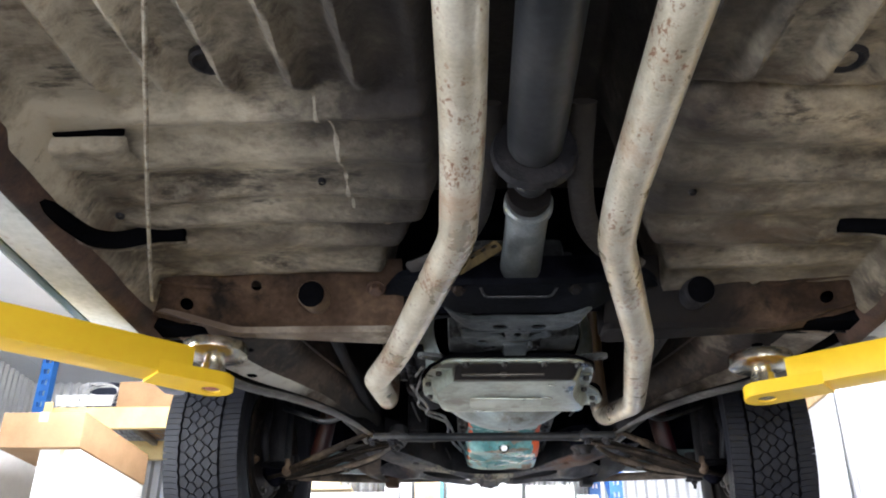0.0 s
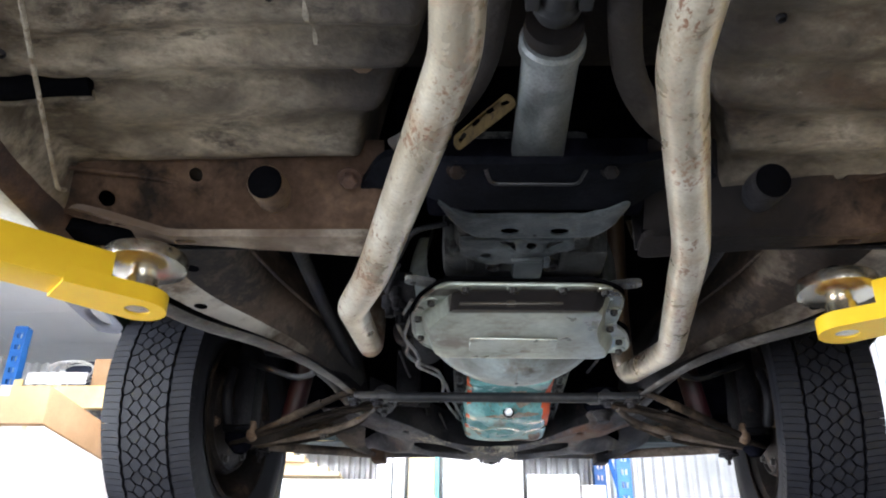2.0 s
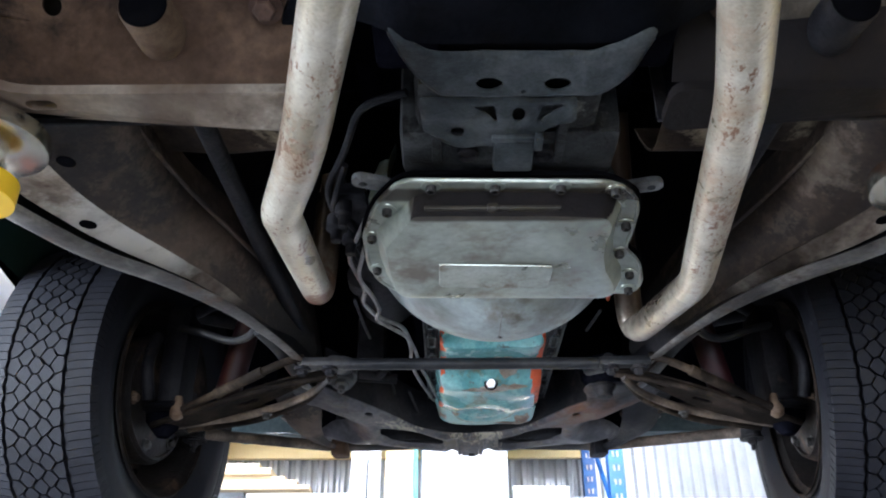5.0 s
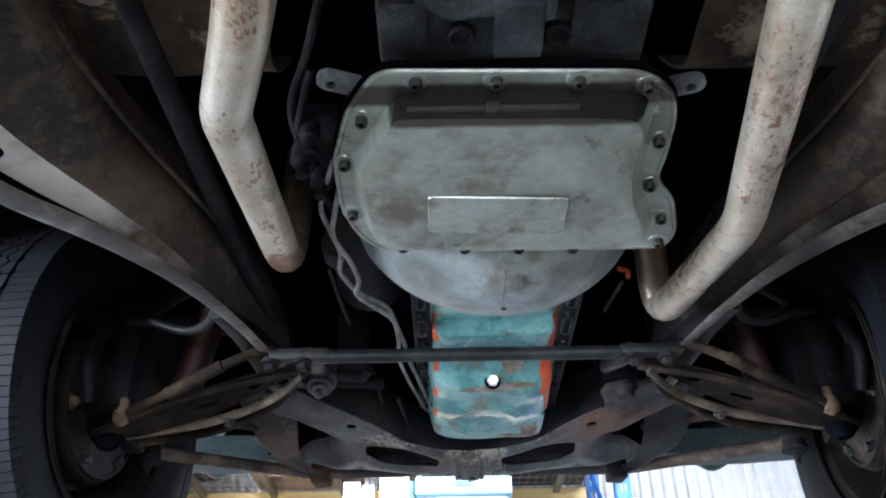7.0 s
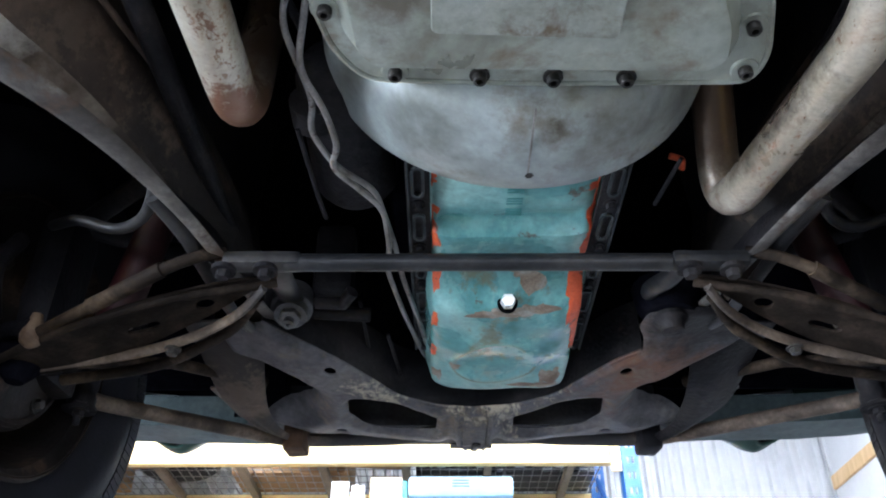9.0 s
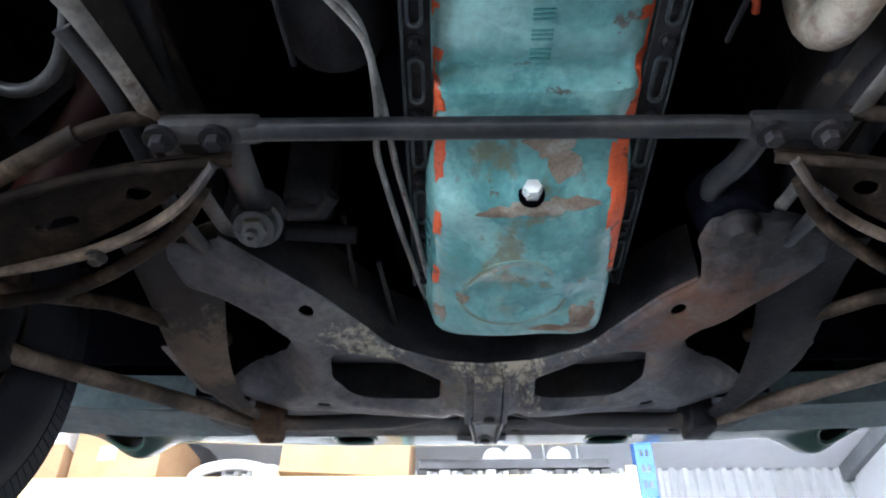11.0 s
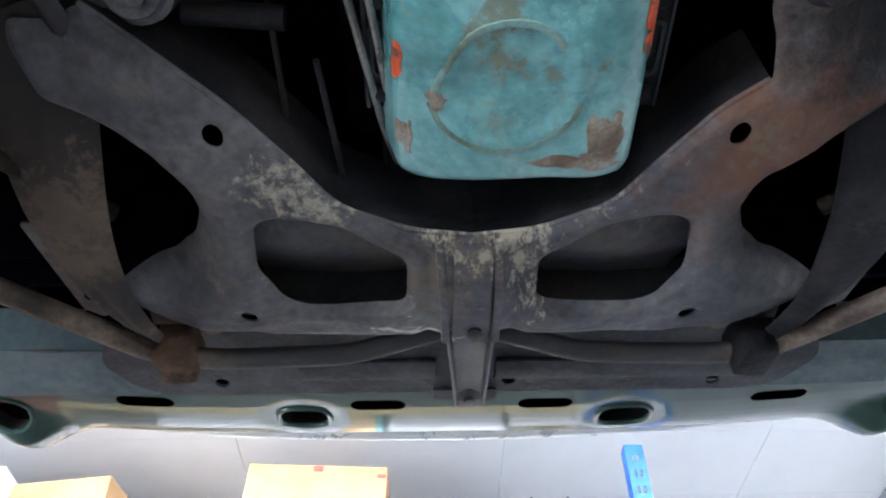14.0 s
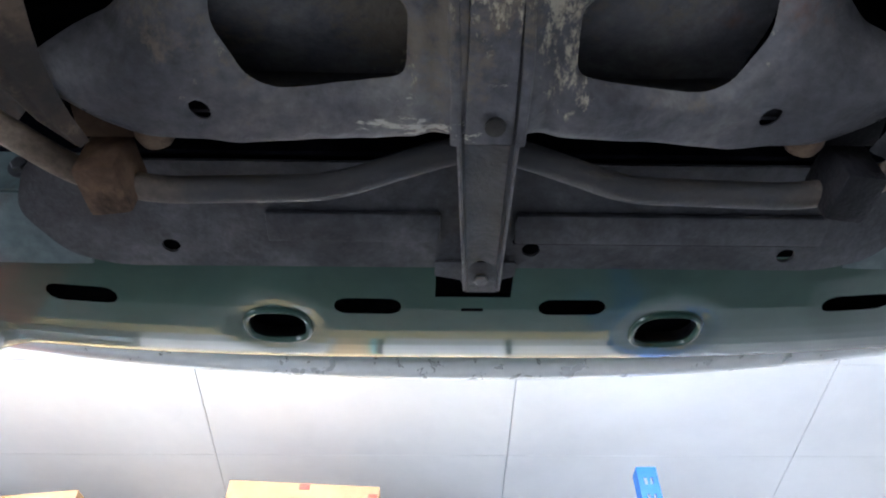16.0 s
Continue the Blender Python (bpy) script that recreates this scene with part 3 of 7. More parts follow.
def sheet(bm, outer, holes, step, place):
    """A fine grid clipped by a closed 2D outline with holes; place(u, v, d) gives each point, d holding its distance from each loop."""
    loops = [np.array([(q[0], q[1]) for q in loop]) for loop in [outer, *holes]]
    lo, hi = loops[0].min(0) - step, loops[0].max(0) + step
    nu, nv = int((hi[0] - lo[0]) / step) + 1, int((hi[1] - lo[1]) / step) + 1
    node = np.stack(np.meshgrid(lo[0] + step * np.arange(nu + 1), lo[1] + step * np.arange(nv + 1), indexing="ij"), -1).reshape(-1, 2)
    mid = np.stack(np.meshgrid(lo[0] + step * (np.arange(nu) + 0.5), lo[1] + step * (np.arange(nv) + 0.5), indexing="ij"), -1).reshape(-1, 2)
    inside = np.zeros(len(mid), bool)
    for q in loops:
        for a, b in zip(q, np.roll(q, -1, 0)):
            if a[1] != b[1]:
                inside ^= ((a[1] > mid[:, 1]) != (b[1] > mid[:, 1])) & (mid[:, 0] < (b[0] - a[0]) * (mid[:, 1] - a[1]) / (b[1] - a[1]) + a[0])
    inside = inside.reshape(nu, nv)

    def nearest(pts, q):
        best, at = np.full(len(pts), 1e9), np.zeros_like(pts)
        for a, b in zip(q, np.roll(q, -1, 0)):
            e = b - a
            k = np.clip(((pts - a) @ e) / max(1e-12, e @ e), 0, 1)
            c = a + k[:, None] * e
            d = np.hypot(*(pts - c).T)
            take = d < best
            best[take], at[take] = d[take], c[take]
        return best, at

    count = np.zeros((nu + 1, nv + 1), int)
    for di in (0, 1):
        for dj in (0, 1):
            count[di:di + nu, dj:dj + nv] += inside
    count = count.reshape(-1)
    near = [nearest(node, q) for q in loops]
    closest = np.argmin([d for d, _ in near], 0)
    rim = (count > 0) & (count < 4)
    for k, (d, at) in enumerate(near):
        move = rim & (closest == k)
        node[move] = at[move]
    dist = np.array([nearest(node, q)[0] for q in loops])
    verts = {}
    for i in range(nu):
        for j in range(nv):
            if inside[i, j]:
                ids = [i * (nv + 1) + j, (i + 1) * (nv + 1) + j, (i + 1) * (nv + 1) + j + 1, i * (nv + 1) + j + 1]
                for k in ids:
                    if k not in verts:
                        verts[k] = bm.verts.new(place(node[k][0], node[k][1], dist[:, k]))
                bm.faces.new([verts[k] for k in ids])
    return bm


def thicken(bm, d):
    bm.normal_update()
    r = bmesh.ops.solidify(bm, geom=bm.faces[:], thickness=d)
    return bm


def steps(a, b, n):
    return [a + (b - a) * i / n for i in range(n + 1)]


def sstep(a, b, x):
    t = min(1.0, max(0.0, (x - a) / (b - a)))
    return t * t * (3 - 2 * t)


def mirror_x(pts):
    return [(-p[0], *p[1:]) for p in pts]


def hexbolt(bm, at, r=0.009, h=0.008, down=Vector((0, 0, -1)), washer=True, socket=False):
    m = Matrix.Translation(at) @ Vector(down).to_track_quat("Z", "Y").to_matrix().to_4x4()
    if washer:
        lathe(bm, [(0, r * 1.45), (h * 0.25, r * 1.45), (h * 0.25, r * 0.9)], m, 16)
    prof = [(h * 0.2, r), (h * 0.85, r), (h, r * 0.82)]
    if socket:
        prof += [(h, r * 0.5), (h * 0.4, r * 0.45)]
    lathe(bm, prof, m, 6 if not socket else 14)
    return bm

# ---- the workshop ----
WALL_Y, RIGHT_X, LEFT_X, BACK_Y, CEIL_Z = 6.45, 2.34, -3.6, -4.4, 3.36


def corrugated(bm, a, b, z0, z1, normal, pitch=0.076, depth=0.017, thick=0.05):
    """A wall of corrugated sheet from a to b in plan, its ribs upright."""
    a, b = Vector((*a, 0)), Vector((*b, 0))
    n = int((b - a).length / pitch) * 6
    nv = Vector((*normal, 0))
    top, low, bt, bl = [], [], [], []
    for i in range(n + 1):
        p = a + (b - a) * i / n
        ph = (i % 6) / 6
        off = depth * (1 if ph < 0.45 else -1)
        q = p + nv * off
        low.append(bm.verts.new((q.x, q.y, z0)))
        top.append(bm.verts.new((q.x, q.y, z1)))
    for i in range(n):
        bm.faces.new((low[i], low[i + 1], top[i + 1], top[i]))
    c, d = a - nv * thick, b - nv * thick
    back = [bm.verts.new((c.x, c.y, z0)), bm.verts.new((d.x, d.y, z0)), bm.verts.new((d.x, d.y, z1)), bm.verts.new((c.x, c.y, z1))]
    bm.faces.new(back)
    return bm


def structure(name, bm, mat, label, sharp=30):
    return tagged(part(name, bm, mat, None, "", sharp), label, "", "", "structure")


structure("ground", box(bm_new(), (-60, -60, -0.4), (60, 60, -0.06)), GROUND, "dark asphalt yard round the workshop")
structure("floor", box(bm_new(), (LEFT_X, BACK_Y, -0.06), (RIGHT_X, WALL_Y, 0.0)), CONCRETE, "stained grey concrete workshop floor")
structure("wall_north", corrugated(bm_new(), (LEFT_X, WALL_Y), (RIGHT_X, WALL_Y), 0.0, CEIL_Z, (0, -1)), CLAD, "white corrugated steel wall behind the pallet rack", 25)
structure("wall_east", corrugated(bm_new(), (RIGHT_X, WALL_Y), (RIGHT_X, BACK_Y), 0.0, CEIL_Z, (-1, 0)), CLAD, "white corrugated steel side wall", 25)
# west wall, with the open roller door in it
bm = bm_new()
plate(bm, [(BACK_Y, 0), (WALL_Y, 0), (WALL_Y, CEIL_Z), (BACK_Y, CEIL_Z)], [[(-1.2, 0.02), (-1.2, 2.9), (2.4, 2.9), (2.4, 0.02)]], 0.15, lambda u, v, w: (LEFT_X - w, u, v))
structure("wall_west", bm, PLASTER, "off-white lined wall with an open roller door")
bm = bm_new()
plate(bm, [(LEFT_X - 0.15, 0), (RIGHT_X + 0.15, 0), (RIGHT_X + 0.15, CEIL_Z), (LEFT_X - 0.15, CEIL_Z)], [[(-1.9, 0.02), (-1.9, 3.1), (2.2, 3.1), (2.2, 0.02)]], 0.15, lambda u, v, w: (u, BACK_Y - w, v))
structure("wall_south", bm, PLASTER, "off-white lined wall with a wide open roller door")
# corrugated lining on the west wall, past the roller door
structure("wall_lining", corrugated(bm_new(), (LEFT_X + 0.03, 2.45), (LEFT_X + 0.03, WALL_Y), 0.0, CEIL_Z, (1, 0), thick=0.02), CLAD, "white corrugated steel lining of the side wall", 25)
# ceiling of white panels with open joints
bm = bm_new()
box(bm, (LEFT_X - 0.15, BACK_Y - 0.15, CEIL_Z + 0.012), (RIGHT_X + 0.15, WALL_Y + 0.1, CEIL_Z + 0.1))
x = -0.91 - 1.22 * 3
while x < RIGHT_X:
    y = 5.43 - 0.58 * 17
    while y < WALL_Y:
        x0, x1, y0, y1 = max(x, LEFT_X), min(x + 1.22, RIGHT_X), max(y, BACK_Y), min(y + 0.58, WALL_Y)
        if x1 - x0 > 0.03 and y1 - y0 > 0.03:
            box(bm, (x0 + 0.0018, y0 + 0.001, CEIL_Z), (x1 - 0.0018, y1 - 0.001, CEIL_Z + 0.0115))
        y += 0.58
    x += 1.22
structure("ceiling", bm, CEIL, "white panelled workshop ceiling with thin joints")
bm = box(bm_new(), (RIGHT_X - 0.07, BACK_Y, CEIL_Z - 0.1), (RIGHT_X - 0.012, WALL_Y - 0.03, CEIL_Z - 0.003), 0.004)
structure("trim", bm, TRIM, "grey steel angle under the ceiling edge")

# fluorescent battens under the ceiling, between the car and the rack: unseen, added to brighten the rack and wall
GLOW = bpy.data.materials.new("lit_fluorescent_tube")
GLOW.use_nodes = True
gn = GLOW.node_tree
em = gn.nodes.new("ShaderNodeEmission")
em.inputs[0].default_value, em.inputs[1].default_value = (0.95, 0.98, 1.0, 1), 430.0
gn.links.new(em.outputs[0], gn.nodes["Material Output"].inputs[0])
for x in (-1.25, 1.0):
    light = thing("ceiling_light", (x, 3.75, CEIL_Z), "white twin tube fluorescent batten added out of view under the ceiling", "ceiling light", "ceiling lights")
    part("batten", box(bm_new(), (-0.62, -0.05, -0.13), (0.62, 0.05, -0.07), 0.006), WHITEGOODS, light)
    for dx in (-0.4, 0.4):
        part("hanger", box(bm_new(), (dx - 0.01, -0.01, -0.07), (dx + 0.01, 0.01, -0.0005)), WHITEGOODS, light)
    for dy in (-0.075, 0.075):
        bm = bm_new()
        tube(bm, [(-0.6, dy, -0.13), (0.6, dy, -0.13)], 0.013, 12)
        part("tube", bm, GLOW, light, "lit fluorescent tube")
        for dx in (-0.605, 0.605):
            part("tube_holder", box(bm_new(), (dx - 0.008, min(dy, 0) - 0.004, -0.145), (dx + 0.008, max(dy, 0) + 0.004, -0.115), 0.002), WHITEGOODS, light)


# ---- pallet rack and what stands on it ----
RACK_Y, DECK_Z, LOW_Z = 5.3, 2.82, 1.5


def upright(bm, x, y, z1):
    """A perforated rack post, a folded channel with slots through its face."""
    holes = []
    z = 0.12
    while z < z1 - 0.06:
        holes.append([(x - 0.016, z), (x - 0.004, z), (x - 0.006, z + 0.032), (x - 0.018, z + 0.032)])
        holes.append([(x + 0.018, z), (x + 0.006, z), (x + 0.008, z + 0.032), (x + 0.02, z + 0.032)])
        z += 0.075
    plate(bm, [(x - 0.04, 0.003), (x + 0.04, 0.003), (x + 0.04, z1), (x - 0.04, z1)], holes, 0.003, lambda u, v, w: (u, y + w, v))
    box(bm, (x - 0.04, y + 0.003, 0.003), (x - 0.037, y + 0.07, z1))
    box(bm, (x + 0.037, y + 0.003, 0.003), (x + 0.04, y + 0.07, z1))
    return bm


rack = thing("pallet_rack", (-0.9, RACK_Y, 0), "blue and orange steel pallet rack against the wall", "rack")
rack_inv = Matrix.Translation((0.9, -RACK_Y, 0))


def rpart(name, bm, mat, label="", parent=None):
    bmesh.ops.transform(bm, matrix=rack_inv, verts=bm.verts[:])
    return part(name, bm, mat, parent or rack, label)


for x in (-2.88, 0.84):
    rpart("post", upright(bm_new(), x, RACK_Y - 0.02, 3.2), RACK_BLUE, "blue perforated upright")
    rpart("post", upright(bm_new(), x, RACK_Y + 0.86, 3.2), RACK_BLUE)
    for k in range(3):
        bm = bm_new()
        tube(bm, [(x, RACK_Y + 0.04, 0.3 + 0.9 * k), (x, RACK_Y + 0.88, 1.1 + 0.9 * k)], 0.014, 8)
        rpart("brace", bm, RACK_BLUE)
for z in (LOW_Z, DECK_Z):
    for y in (RACK_Y - 0.01, RACK_Y + 0.86):
        bm = box(bm_new(), (-2.835, y, z - 0.145), (0.795, y + 0.05, z - 0.003), 0.006)
        rpart("beam", bm, RACK_ORANGE, "orange box beam")
    for x in (-2.835, 0.79):
        rpart("beam_clip", box(bm_new(), (x - 0.004 if x < 0 else x - 0.044, RACK_Y - 0.026, z - 0.19), (x + 0.05 if x < 0 else x + 0.006, RACK_Y - 0.012, z + 0.03), 0.003), RACK_ORANGE)
    # wire mesh deck
    bm = bm_new()
    x = -2.82
    while x < 0.78:
        box(bm, (x - 0.002, RACK_Y + 0.04, z - 0.004), (x + 0.002, RACK_Y + 0.87, z))
        x += 0.05
    y = RACK_Y + 0.06
    while y < RACK_Y + 0.86:
        box(bm, (-2.83, y - 0.002, z - 0.0085), (0.79, y + 0.002, z - 0.0045))
        y += 0.1
    rpart("mesh_deck", bm, WIRE, "galvanised wire mesh deck")
    for i in range(8):
        x = -2.4 + 0.43 * i
        rpart("deck_bar", box(bm_new(), (x - 0.02, RACK_Y + 0.045, z - 0.045), (x + 0.02, RACK_Y + 0.855, z - 0.009), 0.003), BROWN_BAR)


def carton(name, lo, hi, label, mat=CARD, turn=0.0, tape=True, marks=(), group="boxes on the rack", flaps=False):
    """A cardboard box: body, closing tape, and printed marks as (material, x0, x1, z0, z1) on its front in fractions of it."""
    w, d, h = (hi[i] - lo[i] for i in range(3))
    ob = thing(name, ((lo[0] + hi[0]) / 2, (lo[1] + hi[1]) / 2, lo[2]), label, "box", group)
    ob.rotation_euler = (0, 0, radians(turn))
    part("body", box(bm_new(), (-w / 2, -d / 2, 0.001), (w / 2, d / 2, h), 0.006), mat, ob)
    if tape:
        part("tape", box(bm_new(), (-0.025, -d / 2 - 0.0006, h * 0.72), (0.025, d / 2 + 0.0006, h + 0.0012)), TAPE, ob, "shiny packing tape")
    if flaps:
        for s in (-1, 1):
            part("flap", box(bm_new(), (-w / 2, 0, -0.002), (w / 2, d * 0.42, 0.002), 0, Matrix.Translation((0, s * d / 2, h)) @ Matrix.Rotation(radians(62 if s > 0 else 205), 4, "X")), mat, ob)
    for mt, a, b, c, e in marks:
        part("print", box(bm_new(), (-w / 2 + a * w, -d / 2 - 0.0016, c * h), (-w / 2 + b * w, -d / 2 - 0.0002, e * h)), mt, ob)
    return ob


big_box = carton("cardboard_box", (-0.82, RACK_Y + 0.02, DECK_Z + 0.017), (-0.228, RACK_Y + 0.5, 3.15), "large plain cardboard box with small red prints, slumped to one side", tape=False,
                 marks=((INK_RED, 0.47, 0.54, 0.9, 0.985), (INK_RED, 0.93, 0.99, 0.83, 0.88)))
big_box.rotation_euler = (0, radians(3), 0)
carton("cardboard_box", (-1.76, RACK_Y + 0.02, DECK_Z), (-1.33, RACK_Y + 0.45, 3.1), "worn cardboard box with faint dark writing", turn=-8, tape=False,
       marks=((CARD_WHITE, 0.3, 0.5, 0.35, 0.6),))
carton("cardboard_box", (-2.385, RACK_Y + 0.02, DECK_Z), (-1.82, RACK_Y + 0.45, 3.0), "low cardboard box under a white one", tape=False)
for x0, x1, h in ((-2.4, -1.84, 0.14), (-1.2, -0.56, 0.15)):
    carton("cardboard_box", (x0, RACK_Y + 0.53, DECK_Z), (x1, RACK_Y + 0.85, DECK_Z + h), "flat brown cardboard box at the back of the rack", tape=False)
for x0, x1 in ((-0.2, 0.27), (0.29, 0.77)):
    carton("plastic_crate", (x0, RACK_Y + 0.53, DECK_Z), (x1, RACK_Y + 0.85, DECK_Z + 0.16), "low black plastic crate at the back of the rack", BLACKPL, tape=False, group="crates on the rack")
carton("white_box", (-2.2, RACK_Y + 0.04, 3.002), (-1.84, RACK_Y + 0.42, 3.18), "white carton with a dark blue print", CARD_WHITE, tape=False, marks=((INK_BLUE, 0.62, 0.9, 0.35, 0.5),))

# black bag slumped behind the worn box
bm = bm_new()
surface(bm, lambda u, v: (-1.52 + 0.27 * math.cos(u) * math.sin(v) ** 0.6, RACK_Y + 0.66 + 0.15 * math.sin(u) * math.sin(v), DECK_Z + 0.242 - 0.24 * math.cos(v) + 0.02 * noise.noise(Vector((3 * math.cos(u), 3 * math.sin(u), 2 * v))) * math.sin(v)), steps(0, 2 * math.pi, 28), steps(0, math.pi, 16))
bmesh.ops.remove_doubles(bm, verts=bm.verts[:], dist=1e-4)
tagged(part("black_bag", bm, BLACKPL), "slumped black plastic bag behind a cardboard box", "bag")


def toilet_seat(at):
    bm = bm_new()
    pts = [(0.17 * math.cos(a), 0.0, 0.045 + 0.1 * math.sin(a) + 0.0) for a in steps(-0.25, math.pi + 0.25, 30)]
    tube(bm, pts, 0.03, 12, True, (1, 0.8))
    bmesh.ops.transform(bm, matrix=Matrix.Translation(at) @ Matrix.Rotation(radians(-30), 4, "X"), verts=bm.verts[:])
    return bm


tagged(part("plastic_ring", toilet_seat((-1.06, RACK_Y + 0.1, DECK_Z + 0.012)), WHITEGOODS), "white rounded plastic ring lying on the rack", "plastic ring")
bm = bm_new()
lathe(bm, [(0.001, 0.07), (0.01, 0.075), (0.1, 0.08), (0.12, 0.07), (0.122, 0.0001)], Matrix.Translation((-0.9, RACK_Y + 0.2, DECK_Z)), 24)
tagged(part("cream_tub", bm, CREAM), "cream plastic tub beside a box", "tub")
# tray of round white lamp globes
tray = thing("lamp_tray", (0.25, RACK_Y + 0.15, DECK_Z), "black slatted tray of white globes on the rack", "tray")
bm = box(bm_new(), (-0.43, -0.12, 0.045), (0.44, -0.09, 0.092), 0.006)
box(bm, (-0.43, 0.3, 0.045), (0.44, 0.32, 0.092), 0.006)
part("rim", bm, BLACKPL, tray)
for i in range(9):
    part("slat", box(bm_new(), (-0.44 + 0.105 * i, -0.11, 0.001), (-0.395 + 0.105 * i, 0.31, 0.045), 0.003), GREYPL if i % 2 else BLACKPL, tray)
for x, y, r in ((0.17, -0.02, 0.056), (0.28, 0.0, 0.068), (0.475, -0.01, 0.06)):
    bm = bm_new()
    bmesh.ops.create_uvsphere(bm, u_segments=28, v_segments=16, radius=r)
    bmesh.ops.transform(bm, matrix=Matrix.Translation((x, RACK_Y + 0.15 + y, DECK_Z + 0.077 + r)), verts=bm.verts[:])
    lathe(bm, [(0, r * 0.5), (0.012, r * 0.5), (0.014, r * 0.45)], Matrix.Translation((x, RACK_Y + 0.15 + y, DECK_Z + 0.0762)), 20)
    tagged(part("lamp_globe", bm, WHITEGOODS), "white glass lamp globe in a slatted tray", "lamp globe", "lamp globes")
for x in (0.4, 0.555):
    bm = bm_new()
    tube(bm, smooth_path([(x, RACK_Y + 0.1, DECK_Z + 0.077), (x + 0.004, RACK_Y + 0.1, DECK_Z + 0.17), (x - 0.006, RACK_Y + 0.1, DECK_Z + 0.205)], 0.02), 0.005, 6)
    tagged(part("metal_rod", bm, TRIM), "thin bent metal rod standing in the tray", "rod")

# lower level: whitegoods, boards, planks
white = thing("white_cabinet", (-0.86, RACK_Y + 0.2, LOW_Z), "plain white enamel cabinet on the lower rack deck", "cabinet")
part("body", box(bm_new(), (-0.275, -0.2, 0.001), (0.275, 0.3, 0.765), 0.01), WHITEGOODS, white)
part("keyhole", box(bm_new(), (-0.09, -0.203, 0.6), (-0.06, -0.2005, 0.615)), INK_DARK, white)
tub = thing("storage_tub", (0.03, RACK_Y + 0.22, LOW_Z), "tall white tub with a pale blue slotted lid", "tub")
part("body", box(bm_new(), (-0.235, -0.2, 0.001), (0.235, 0.25, 1.02), 0.03), WHITEGOODS, tub)
lid = part("lid", box(bm_new(), (-0.25, -0.215, 1.021), (0.25, 0.265, 1.12), 0.02), AQUA, tub, "pale blue lid")
for k in range(3):
    part("vent", box(bm_new(), (-0.04, -0.2175, 1.065 + 0.014 * k), (0.04, -0.2152, 1.071 + 0.014 * k)), INK_DARK, lid)
carton("white_box", (0.29, RACK_Y + 0.05, LOW_Z), (0.59, RACK_Y + 0.5, 2.31), "tall white carton beside the tub", CARD_WHITE, tape=False)
carton("white_box", (0.605, RACK_Y + 0.05, LOW_Z), (0.74, RACK_Y + 0.5, 2.25), "narrow white carton beside a taller one", CARD_WHITE, tape=False)
for x0, x1, z1, mt, name, label in ((-0.585, -0.5, 2.6, WHITEGOODS, "white_board", "white board leaning against the rack beam"), (-0.49, -0.425, 2.58, WHITEGOODS, "white_board", "narrow white board leaning against the rack beam"),
                                    (-0.4, -0.25, 2.62, TIMBER, "pine_plank", "pale pine plank with knots leaning on the rack"), (-0.246, -0.225, 2.6, TEALBOARD, "teal_board", "thin teal board beside a pine plank")):
    bm = box(bm_new(), (x0, 0, 0.001), (x1, 0.022, z1 - LOW_Z), 0.003, Matrix.Translation((0, RACK_Y - 0.03, LOW_Z + 0.003)) @ Matrix.Rotation(radians(-3), 4, "X"))
    tagged(part(name, bm, mt), label, "board" if name != "pine_plank" else "plank", "boards on the rack")
ply = [(2.28, 0.022), (2.304, 0.03), (2.336, 0.022), (2.36, 0.035), (2.398, 0.025)]
for k, (z, h) in enumerate(ply):
    bm = box(bm_new(), (-1.5 + 0.03 * (k % 2), RACK_Y - 0.02 + 0.02 * (k % 3), z), (-0.8 - 0.07 * k, RACK_Y + 0.75, z + h), 0.002)
    tagged(part("ply_sheet", bm, SHEETPLY), "pale timber sheet in a flat stack", "timber sheet", "stacked timber sheets")
frame_ob = thing("steel_frame", (-1.33, RACK_Y + 0.2, LOW_Z), "blue-grey steel frame under stacked timber sheets", "frame")
for x in (-0.16, 0.0, 0.16):
    for y in (-0.15, 0.3):
        part("leg", box(bm_new(), (x - 0.015, y - 0.015, 0.001), (x + 0.015, y + 0.015, 0.74), 0.002), TRIM, frame_ob)
for z in (0.55, 0.742):
    part("rail", box(bm_new(), (-0.175, -0.165, z), (0.175, 0.315, z + 0.035), 0.003), AQUA if z < 0.6 else TRIM, frame_ob)

# dark sheet and loose wire at the left end of the rack
bm = bm_new()
surface(bm, lambda u, v: (u, RACK_Y + 0.49 + 0.025 * math.sin(9 * u) + 0.015 * math.sin(23 * u + 3 * v), DECK_Z + 0.002 + 0.33 * v), steps(-2.8, -1.86, 40), steps(0, 1, 10))
tagged(part("blue_sheet", thicken(bm, 0.003), material("navy_sheet", [(0.012, 0.016, 0.035), (0.022, 0.028, 0.055)], 8.0, 0.6, 0, 0.1)), "dark blue plastic sheet hung behind the boxes", "sheet")
rw = random.Random(8)
bm = bm_new()
pts = []
for k in range(46):
    a = k * 0.62
    pts.append((-2.57 + (0.13 + 0.03 * rw.random()) * math.cos(a), RACK_Y + 0.16 + 0.05 * math.sin(0.7 * a) + 0.02 * rw.random(), DECK_Z + 0.145 + (0.055 + 0.02 * rw.random()) * math.sin(a)))
tube(bm, smooth_path([(-2.72, RACK_Y + 0.15, DECK_Z + 0.06), *pts, (-2.42, RACK_Y + 0.2, DECK_Z + 0.08)], 0.03, 3), 0.004, 6)
tube(bm, [(-2.62, RACK_Y + 0.18, DECK_Z + 0.002), (-2.6, RACK_Y + 0.18, DECK_Z + 0.09)], 0.004, 6)
tagged(part("wire_bundle", bm, CARD_WHITE), "loose bundle of white wire on the rack", "wire bundle")

